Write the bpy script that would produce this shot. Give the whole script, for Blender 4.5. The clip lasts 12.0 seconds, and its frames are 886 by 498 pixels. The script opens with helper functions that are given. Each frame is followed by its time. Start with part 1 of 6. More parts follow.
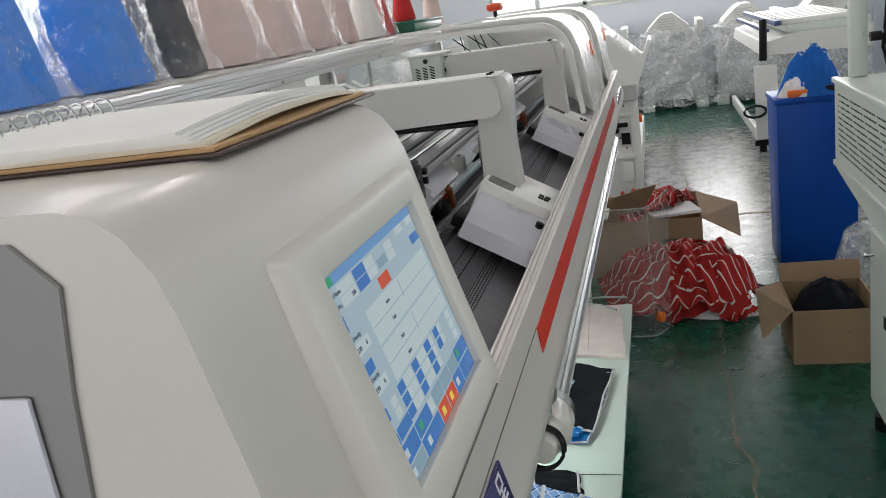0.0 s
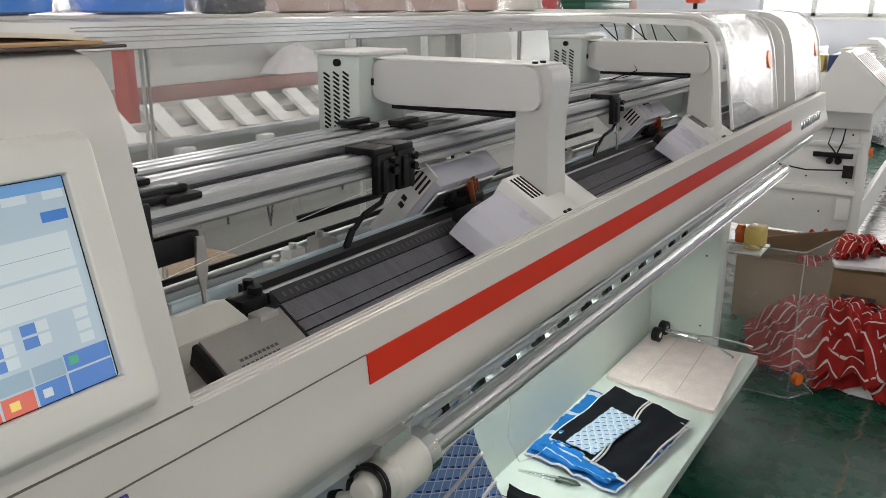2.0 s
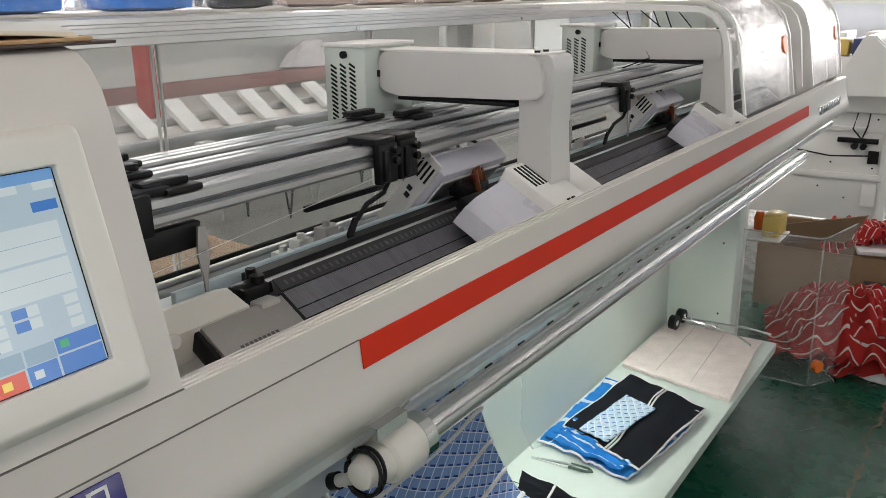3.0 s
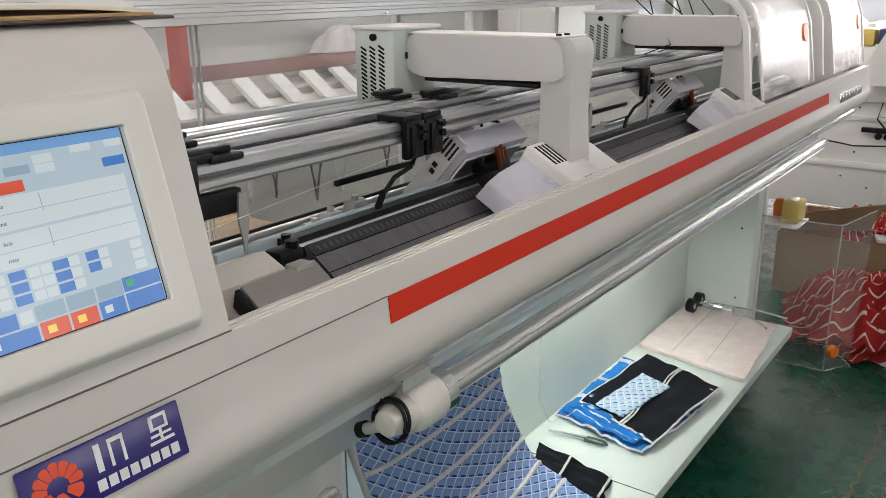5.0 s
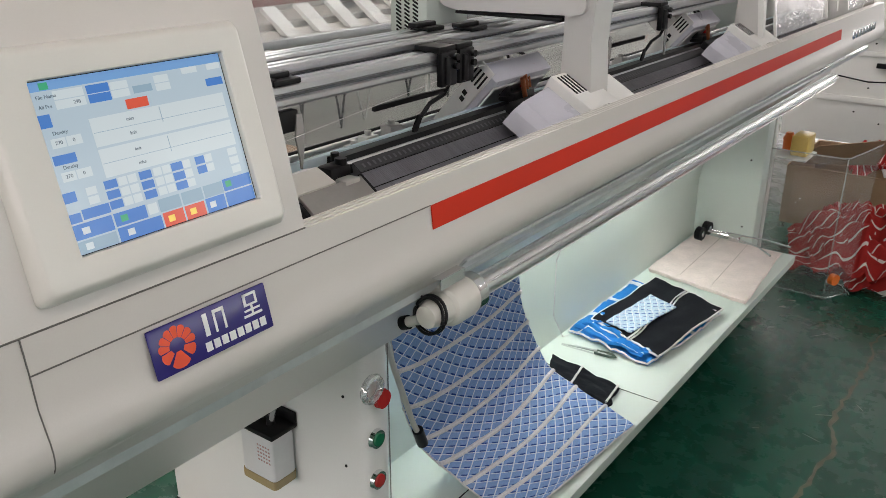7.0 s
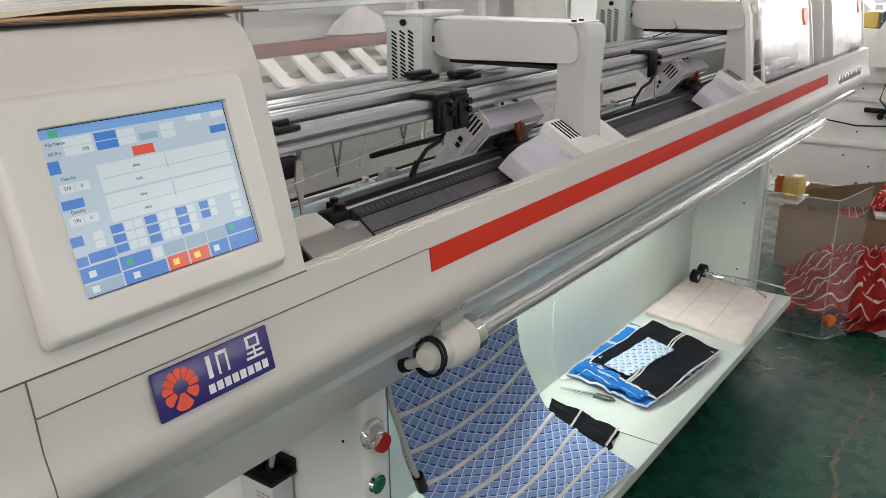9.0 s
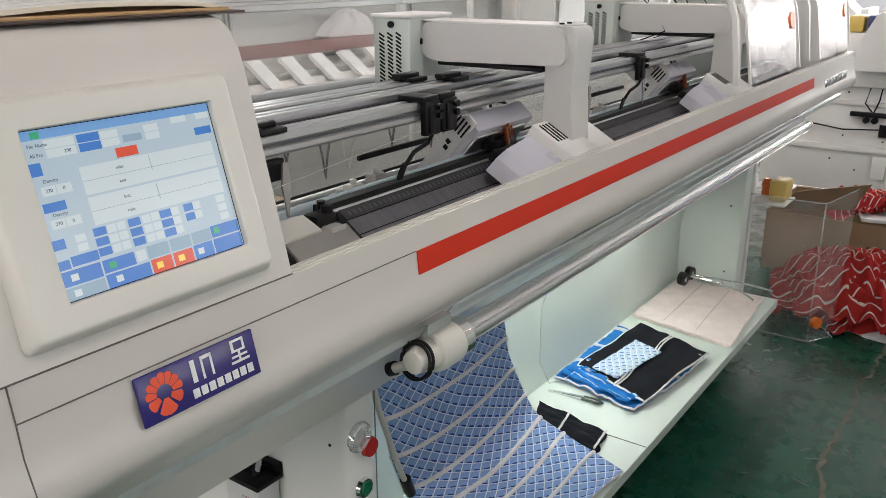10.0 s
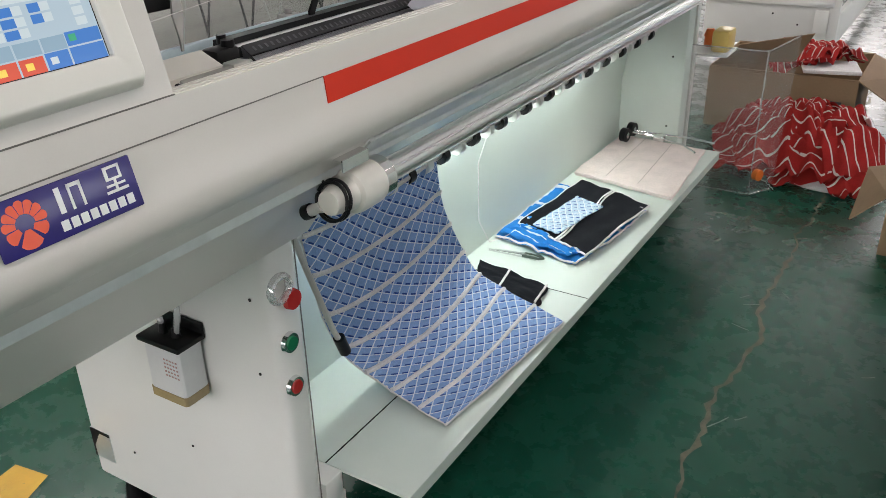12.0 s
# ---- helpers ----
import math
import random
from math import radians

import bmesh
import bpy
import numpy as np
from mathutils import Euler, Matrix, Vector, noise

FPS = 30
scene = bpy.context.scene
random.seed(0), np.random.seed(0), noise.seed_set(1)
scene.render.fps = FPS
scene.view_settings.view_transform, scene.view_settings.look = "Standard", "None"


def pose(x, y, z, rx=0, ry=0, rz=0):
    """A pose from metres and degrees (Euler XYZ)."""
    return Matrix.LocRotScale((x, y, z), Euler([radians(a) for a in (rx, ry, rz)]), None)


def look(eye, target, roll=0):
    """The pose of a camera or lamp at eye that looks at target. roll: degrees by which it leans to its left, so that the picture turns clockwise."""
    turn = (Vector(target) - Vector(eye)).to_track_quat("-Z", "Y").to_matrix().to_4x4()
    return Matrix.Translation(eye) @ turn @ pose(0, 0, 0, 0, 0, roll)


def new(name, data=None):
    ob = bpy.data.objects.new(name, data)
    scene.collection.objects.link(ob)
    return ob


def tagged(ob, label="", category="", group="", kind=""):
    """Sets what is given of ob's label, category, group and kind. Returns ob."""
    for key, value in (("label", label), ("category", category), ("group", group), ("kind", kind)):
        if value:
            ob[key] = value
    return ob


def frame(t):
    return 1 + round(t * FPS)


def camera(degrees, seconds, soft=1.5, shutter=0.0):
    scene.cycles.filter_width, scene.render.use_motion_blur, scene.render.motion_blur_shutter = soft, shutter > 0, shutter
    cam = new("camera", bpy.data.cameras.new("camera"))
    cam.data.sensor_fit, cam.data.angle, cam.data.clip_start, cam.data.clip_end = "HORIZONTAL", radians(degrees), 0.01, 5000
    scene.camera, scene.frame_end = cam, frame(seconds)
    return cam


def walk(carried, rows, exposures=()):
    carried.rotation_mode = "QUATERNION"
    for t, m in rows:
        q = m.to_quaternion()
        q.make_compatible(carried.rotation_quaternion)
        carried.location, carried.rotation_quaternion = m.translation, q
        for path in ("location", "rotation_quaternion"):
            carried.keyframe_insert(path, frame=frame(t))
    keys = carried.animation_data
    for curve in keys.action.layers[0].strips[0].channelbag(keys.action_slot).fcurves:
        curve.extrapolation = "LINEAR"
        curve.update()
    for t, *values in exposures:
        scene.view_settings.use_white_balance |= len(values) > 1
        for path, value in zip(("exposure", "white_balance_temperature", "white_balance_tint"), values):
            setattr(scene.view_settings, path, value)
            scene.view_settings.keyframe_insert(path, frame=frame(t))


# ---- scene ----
cam = camera(55.6, 12.0, soft=0.78)
PATH = [
    (0, (0.181, -1.056, 1.528), (-0.338, 0.801, 0.995), -8.3),
    (0.5, (0.306, -0.944, 1.517), (-0.262, 0.899, 0.986), -7.8),
    (1, (0.405, -0.809, 1.513), (-0.259, 1.001, 0.982), -3.9),
    (1.5, (0.485, -0.736, 1.508), (-0.342, 1.004, 0.972), 0.2),
    (2, (0.557, -0.718, 1.496), (-0.466, 0.908, 0.938), 0.3),
    (2.5, (0.597, -0.72, 1.497), (-0.452, 0.884, 0.927), 0.3),
    (3, (0.605, -0.711, 1.496), (-0.47, 0.874, 0.919), -0.8),
    (4.8, (0.633, -0.746, 1.486), (-0.467, 0.812, 0.886), -1.0),
    (5, (0.654, -0.784, 1.488), (-0.461, 0.764, 0.889), -0.5),
    (5.5, (0.694, -0.876, 1.5), (-0.429, 0.665, 0.898), 0.3),
    (6, (0.714, -0.92, 1.508), (-0.412, 0.602, 0.864), 0.6),
    (6.5, (0.717, -0.923, 1.506), (-0.378, 0.559, 0.727), 0.5),
    (7, (0.722, -0.94, 1.513), (-0.384, 0.549, 0.765), 0.1),
    (7.5, (0.724, -0.956, 1.513), (-0.4, 0.547, 0.822), -0.2),
    (7.7, (0.726, -0.958, 1.514), (-0.407, 0.553, 0.856), -0.3),
    (9.5, (0.73, -0.957, 1.51), (-0.386, 0.575, 0.872), -0.5),
    (10, (0.728, -0.952, 1.51), (-0.372, 0.592, 0.874), -0.2),
    (10.5, (0.722, -0.948, 1.508), (-0.371, 0.602, 0.873), -0.2),
    (11, (0.722, -0.937, 1.494), (-0.363, 0.617, 0.856), -0.3),
    (11.5, (0.709, -0.886, 1.406), (-0.332, 0.628, 0.616), -0.8),
    (12, (0.73, -0.873, 1.397), (-0.219, 0.648, 0.51), -1.4),
]
walk(cam, [(t, look(eye, target, roll)) for t, eye, target, roll in PATH], [(0, -0.52, 6300, 7), (1, -0.30, 6350, 8), (2.5, -0.27, 6550, 10), (3.2, -0.25, 6550, 10), (5, -0.12, 6600, 12), (11, -0.10, 6600, 12), (12, 0.05, 6500, 11)])

# ---- light ----
world = bpy.data.worlds.new("sky")
world.use_nodes = True
scene.world = world
_w = world.node_tree
_sky = _w.nodes.new("ShaderNodeTexSky")
_sky.sky_type, _sky.sun_disc = "NISHITA", False
_sky.sun_elevation, _sky.sun_rotation = radians(42), radians(20)
_w.links.new(_sky.outputs[0], _w.nodes["Background"].inputs[0])
_w.nodes["Background"].inputs[1].default_value = 0.12


def area(name, at, to, sx, sy, watts, colour=(1, 1, 1)):
    lamp = bpy.data.lights.new(name, "AREA")
    lamp.shape, lamp.size, lamp.size_y, lamp.energy, lamp.color = "RECTANGLE", sx, sy, watts, colour
    ob = new(name, lamp)
    ob.matrix_world = look(at, to)
    return ob


DAY = (1.0, 0.925, 0.905)
TUBE = (1.0, 0.925, 0.91)
area("window_and_fill_light", (-1.0, 10.55, 1.95), (-1.0, 0, 1.2), 2.0, 1.2, 85, DAY)
area("window_and_fill_light", (1.5, 10.55, 1.95), (1.5, 0, 1.2), 2.0, 1.2, 85, DAY)
area("window_and_fill_light", (4.75, 2.5, 1.9), (0, 2.0, 0.9), 5.0, 1.3, 27, DAY)
# west lamp is added to lift the row behind the machine
area("window_and_fill_light", (-6.75, 3.2, 1.9), (-1, 3.0, 1.0), 5.5, 1.3, 290, DAY)
# fill lamp with no window behind it, added to brighten faces towards -y
area("window_and_fill_light", (-0.6, -3.75, 1.7), (-0.3, 2.0, 0.9), 5.0, 1.5, 100, DAY)

# ---- meshes ----
ORIGIN = {}


class Geo:
    """Vertices and faces of one part, in the place's own metres."""

    def __init__(self):
        self.v, self.f, self.uv = [], [], []

    def add(self, verts, faces, uvs=None):
        n = len(self.v)
        self.v += [tuple(p) for p in verts]
        self.f += [tuple(i + n for i in f) for f in faces]
        self.uv += list(uvs) if uvs is not None else [(0, 0)] * len(verts)
        return self

    def box(self, x0, x1, y0, y1, z0, z1, b=0.0, m=None, seg=2):
        bm = bmesh.new()
        bmesh.ops.create_cube(bm, size=1)
        sx, sy, sz = x1 - x0, y1 - y0, z1 - z0
        bmesh.ops.scale(bm, vec=(sx, sy, sz), verts=bm.verts)
        if b:
            b = min(b, 0.45 * min(abs(sx), abs(sy), abs(sz)))
            bmesh.ops.bevel(bm, geom=bm.edges[:], offset=b, segments=seg, profile=0.5, affect="EDGES")
        bmesh.ops.translate(bm, vec=((x0 + x1) / 2, (y0 + y1) / 2, (z0 + z1) / 2), verts=bm.verts)
        if m is not None:
            bmesh.ops.transform(bm, matrix=m, verts=bm.verts)
        bm.verts.index_update()
        self.add([v.co[:] for v in bm.verts], [[v.index for v in f.verts] for f in bm.faces])
        bm.free()
        return self

    def prism(self, profile, a0, a1, axis="y", m=None, cap=True):
        """A closed outline drawn along an axis: for y the outline is in (x, z), for x in (y, z), for z in (x, y)."""
        n = len(profile)
        put = {"y": lambda p, a: (p[0], a, p[1]), "x": lambda p, a: (a, p[0], p[1]), "z": lambda p, a: (p[0], p[1], a)}[axis]
        vs = [Vector(put(p, a)) for a in (a0, a1) for p in profile]
        if m is not None:
            vs = [m @ v for v in vs]
        fs = [(i, (i + 1) % n, n + (i + 1) % n, n + i) for i in range(n)]
        if cap:
            fs += [tuple(range(n))[::-1], tuple(range(n, 2 * n))]
        return self.add(vs, fs)

    def sheet(self, line, a0, a1, t=0.004, axis="y", m=None):
        """An open outline given a thickness and drawn along an axis."""
        pts = [Vector(p) for p in line]
        off = []
        for i, p in enumerate(pts):
            d = (pts[min(i + 1, len(pts) - 1)] - pts[max(i - 1, 0)]).normalized()
            off.append(p + Vector((-d.y, d.x)) * t)
        return self.prism([tuple(p) for p in pts] + [tuple(p) for p in off[::-1]], a0, a1, axis, m)

    def cyl(self, p0, p1, r0, r1=None, n=20, cap=True):
        r1 = r0 if r1 is None else r1
        p0, p1 = Vector(p0), Vector(p1)
        q = (p1 - p0).to_track_quat("Z", "Y").to_matrix()
        ring = [(math.cos(2 * math.pi * i / n), math.sin(2 * math.pi * i / n)) for i in range(n)]
        vs = [p + q @ Vector((c * r, s * r, 0)) for p, r in ((p0, r0), (p1, r1)) for c, s in ring]
        fs = [(i, (i + 1) % n, n + (i + 1) % n, n + i) for i in range(n)]
        if cap:
            fs += [tuple(range(n))[::-1], tuple(range(n, 2 * n))]
        return self.add(vs, fs)

    def lathe(self, at, rings, n=24, wob=0.0, seed=0, squash=1.0):
        """rings: (radius, height) upwards round a vertical axis."""
        at = Vector(at)
        vs = []
        for k, (r, z) in enumerate(rings):
            for i in range(n):
                a = 2 * math.pi * i / n
                d = 1 + (wob * noise.noise(Vector((math.cos(a) * 2.3, math.sin(a) * 2.3, z * 14 + seed * 7.7))) if wob else 0)
                d += wob * 0.5 * noise.noise(Vector((math.cos(a) * 6, math.sin(a) * 6, z * 30 + seed * 3.1))) if wob else 0
                vs.append(at + Vector((math.cos(a) * r * d, math.sin(a) * r * d * squash, z)))
        m = len(rings)
        fs = [(k * n + i, k * n + (i + 1) % n, (k + 1) * n + (i + 1) % n, (k + 1) * n + i) for k in range(m - 1) for i in range(n)]
        fs += [tuple(range(n))[::-1], tuple(range((m - 1) * n, m * n))]
        return self.add(vs, fs)

    def tube(self, pts, r, n=8):
        pts = [Vector(p) for p in pts]
        vs, fs = [], []
        for i, p in enumerate(pts):
            d = (pts[min(i + 1, len(pts) - 1)] - pts[max(i - 1, 0)]).normalized()
            up = Vector((0, 0, 1)) if abs(d.z) < 0.9 else Vector((1, 0, 0))
            a = d.cross(up).normalized()
            b = d.cross(a)
            vs += [p + (a * math.cos(2 * math.pi * k / n) + b * math.sin(2 * math.pi * k / n)) * r for k in range(n)]
        for i in range(len(pts) - 1):
            fs += [(i * n + k, i * n + (k + 1) % n, (i + 1) * n + (k + 1) % n, (i + 1) * n + k) for k in range(n)]
        fs += [tuple(range(n)), tuple(range((len(pts) - 1) * n, len(pts) * n))[::-1]]
        return self.add(vs, fs)

    def grid(self, fn, nu, nv, t=0.0):
        """A surface fn(u, v) of a unit square, with a thickness t downwards along its normals."""
        top = [Vector(fn(i / nu, j / nv)) for j in range(nv + 1) for i in range(nu + 1)]
        uvs = [(i / nu, j / nv) for j in range(nv + 1) for i in range(nu + 1)]
        w = nu + 1
        fs = [(j * w + i, j * w + i + 1, (j + 1) * w + i + 1, (j + 1) * w + i) for j in range(nv) for i in range(nu)]
        if t:
            nn = []
            for j in range(nv + 1):
                for i in range(nu + 1):
                    du = top[j * w + min(i + 1, nu)] - top[j * w + max(i - 1, 0)]
                    dv = top[min(j + 1, nv) * w + i] - top[max(j - 1, 0) * w + i]
                    c = du.cross(dv)
                    nn.append(c.normalized() if c.length else Vector((0, 0, 1)))
            low = [p - q * t for p, q in zip(top, nn)]
            k = len(top)
            fs += [tuple(k + i for i in f[::-1]) for f in fs]
            rim = [i for i in range(w)] + [j * w + nu for j in range(1, nv + 1)] + [nv * w + i for i in range(nu - 1, -1, -1)] + [j * w for j in range(nv - 1, 0, -1)]
            fs += [(rim[(q + 1) % len(rim)], rim[q], k + rim[q], k + rim[(q + 1) % len(rim)]) for q in range(len(rim))]
            return self.add(top + low, fs, uvs + uvs)
        return self.add(top, fs, uvs)

    def mesh(self, name, o, sharp=32):
        me = bpy.data.meshes.new(name)
        me.from_pydata([(x - o.x, y - o.y, z - o.z) for x, y, z in self.v], [], self.f)
        if any(u != (0, 0) for u in self.uv):
            lay = me.uv_layers.new(name="UVMap")
            idx = np.empty(len(me.loops), dtype=np.int32)
            me.loops.foreach_get("vertex_index", idx)
            lay.data.foreach_set("uv", np.array(self.uv, dtype=np.float32)[idx].ravel())
        me.polygons.foreach_set("use_smooth", [True] * len(me.polygons))
        me.update()
        me.set_sharp_from_angle(angle=radians(sharp))
        return me


def thing(name, at, label, category, group="", kind=""):
    ob = new(name)
    ob.empty_display_size = 0.05
    ob.location = at
    ORIGIN[ob] = Vector(at)
    return tagged(ob, label, category, group, kind)


def part(name, geo, material, parent, label="", sharp=32):
    o = ORIGIN[parent]
    me = geo.mesh(name, o, sharp)
    me.materials.append(material)
    ob = new(name, me)
    ob.parent = parent
    ORIGIN[ob] = o
    return tagged(ob, label)


def solid(name, geo, material, label, category, at=(0, 0, 0), group="", kind="", sharp=32):
    """A thing, or a piece of the setting, that is one mesh."""
    me = geo.mesh(name, Vector(at), sharp)
    me.materials.append(material)
    ob = new(name, me)
    ob.location = at
    ORIGIN[ob] = Vector(at)
    return tagged(ob, label, category, group, kind)


def words(name, text, size, m, material, parent, align="LEFT"):
    """Writing in the built-in font, as a mesh that lies in the plane of the pose m."""
    cu = bpy.data.curves.new(name, "FONT")
    cu.body, cu.size, cu.align_x, cu.align_y, cu.extrude = text, size, align, "CENTER", 0.0002
    tmp = bpy.data.objects.new(name, cu)
    scene.collection.objects.link(tmp)
    bpy.context.view_layer.update()
    me = bpy.data.meshes.new_from_object(tmp.evaluated_get(bpy.context.evaluated_depsgraph_get()))
    bpy.data.objects.remove(tmp)
    me.transform(Matrix.Translation(-ORIGIN[parent]) @ m)
    me.materials.append(material)
    ob = new(name, me)
    ob.parent = parent
    ORIGIN[ob] = ORIGIN[parent]
    return ob


# ---- materials ----
def nodes_of(name):
    m = bpy.data.materials.new(name)
    m.use_nodes = True
    nt = m.node_tree
    return m, nt, nt.nodes["Principled BSDF"]


def ramp(nt, src, stops):
    r = nt.nodes.new("ShaderNodeValToRGB")
    el = r.color_ramp.elements
    while len(el) < len(stops):
        el.new(0.5)
    for e, (p, c) in zip(el, stops):
        e.position, e.color = p, (*c, 1) if len(c) == 3 else c
    nt.links.new(src, r.inputs[0])
    return r.outputs[0]


def coords(nt, which="Object", scale=(1, 1, 1)):
    tc = nt.nodes.new("ShaderNodeTexCoord")
    mp = nt.nodes.new("ShaderNodeMapping")
    mp.inputs["Scale"].default_value = scale
    nt.links.new(tc.outputs[which], mp.inputs[0])
    return mp.outputs[0]


def tex_noise(nt, co, scale, detail=4.0, rough=0.55):
    n = nt.nodes.new("ShaderNodeTexNoise")
    n.inputs["Scale"].default_value, n.inputs["Detail"].default_value, n.inputs["Roughness"].default_value = scale, detail, rough
    nt.links.new(co, n.inputs["Vector"])
    return n.outputs["Fac"]


def maths(nt, op, a, b=None):
    n = nt.nodes.new("ShaderNodeMath")
    n.operation = op
    for i, v in enumerate((a, b)):
        if v is None:
            continue
        if isinstance(v, (int, float)):
            n.inputs[i].default_value = v
        else:
            nt.links.new(v, n.inputs[i])
    return n.outputs[0]


def mixc(nt, fac, a, b, mode="MIX"):
    n = nt.nodes.new("ShaderNodeMix")
    n.data_type, n.blend_type = "RGBA", mode
    for sock, v in ((n.inputs[0], fac), (n.inputs[6], a), (n.inputs[7], b)):
        if isinstance(v, (int, float)):
            sock.default_value = v
        elif isinstance(v, tuple):
            sock.default_value = (*v, 1)
        else:
            nt.links.new(v, sock)
    return n.outputs[2]


def bumped(nt, bsdf, height, strength=0.2, dist=0.001):
    b = nt.nodes.new("ShaderNodeBump")
    b.inputs["Strength"].default_value, b.inputs["Distance"].default_value = strength, dist
    nt.links.new(height, b.inputs["Height"])
    nt.links.new(b.outputs[0], bsdf.inputs["Normal"])


def surface(name, col, rough=0.4, metal=0.0, var=0.08, big=3.0, fine=120.0, bump=0.08, dist=0.0006, stretch=(1, 1, 1), spec=0.5, wear=None):
    """Colour with stains at a large scale and grain at a fine one, uneven gloss and a fine relief."""
    m, nt, bsdf = nodes_of(name)
    co = coords(nt, "Object", stretch)
    n1, n2 = tex_noise(nt, co, big, 5), tex_noise(nt, co, fine, 3)
    dark, light = tuple(c * (1 - var) for c in col), tuple(min(1, c * (1 + var * 0.6)) for c in col)
    c = ramp(nt, n1, [(0.3, dark), (0.7, light)])
    c = mixc(nt, 0.25, c, ramp(nt, n2, [(0.3, dark), (0.7, light)]))
    if wear:
        spots = ramp(nt, tex_noise(nt, co, wear[1], 6, 0.7), [(wear[2], (0, 0, 0)), (wear[2] + 0.06, (1, 1, 1))])
        c = mixc(nt, spots, c, wear[0])
    nt.links.new(c, bsdf.inputs["Base Color"])
    nt.links.new(ramp(nt, n1, [(0.2, (rough * 0.94,) * 3), (0.8, (min(1, rough * 1.06),) * 3)]), bsdf.inputs["Roughness"])
    bsdf.inputs["Metallic"].default_value = metal
    bsdf.inputs["Specular IOR Level"].default_value = spec
    if bump:
        bumped(nt, bsdf, n2, bump, dist)
    return m


def clear(name, tint=(1, 1, 1), gloss=0.12, rough=0.03, crumple=0.0, haze=0.0, scale=14.0, slant=0.7):
    """A clear sheet: light passes straight, and the surface mirrors by its angle."""
    m, nt, bsdf = nodes_of(name)
    out = nt.nodes["Material Output"]
    tr = nt.nodes.new("ShaderNodeBsdfTransparent")
    tr.inputs[0].default_value = (*tint, 1)
    gl = nt.nodes.new("ShaderNodeBsdfGlossy")
    gl.inputs["Roughness"].default_value = rough
    df = nt.nodes.new("ShaderNodeBsdfDiffuse")
    df.inputs[0].default_value = (0.85, 0.85, 0.85, 1)
    fr = nt.nodes.new("ShaderNodeLayerWeight")
    fr.inputs["Blend"].default_value = 0.5
    m1, m2 = nt.nodes.new("ShaderNodeMixShader"), nt.nodes.new("ShaderNodeMixShader")
    co = coords(nt)
    if crumple:
        h = tex_noise(nt, co, scale, 6, 0.6)
        b = nt.nodes.new("ShaderNodeBump")
        b.inputs["Strength"].default_value, b.inputs["Distance"].default_value = crumple, 0.02
        nt.links.new(h, b.inputs["Height"])
        for s in (gl, fr):
            nt.links.new(b.outputs[0], s.inputs["Normal"])
        nt.links.new(ramp(nt, tex_noise(nt, co, scale * 0.7, 4), [(0.35, (haze * 0.3,) * 3), (0.75, (min(1, haze * 2),) * 3)]), m1.inputs[0])
    else:
        m1.inputs[0].default_value = haze
    nt.links.new(tr.outputs[0], m1.inputs[1])
    nt.links.new(df.outputs[0], m1.inputs[2])
    nt.links.new(maths(nt, "MINIMUM", maths(nt, "ADD", maths(nt, "MULTIPLY", maths(nt, "POWER", fr.outputs["Facing"], 4.0), slant), gloss), 0.95), m2.inputs[0])
    nt.links.new(m1.outputs[0], m2.inputs[1])
    nt.links.new(gl.outputs[0], m2.inputs[2])
    nt.links.new(m2.outputs[0], out.inputs[0])
    return m


def glow(name, col, power):
    m, nt, bsdf = nodes_of(name)
    bsdf.inputs["Base Color"].default_value = (*[c * 0.2 for c in col], 1)
    bsdf.inputs["Roughness"].default_value = 0.12
    bsdf.inputs["Emission Color"].default_value = (*col, 1)
    bsdf.inputs["Emission Strength"].default_value = power
    return m


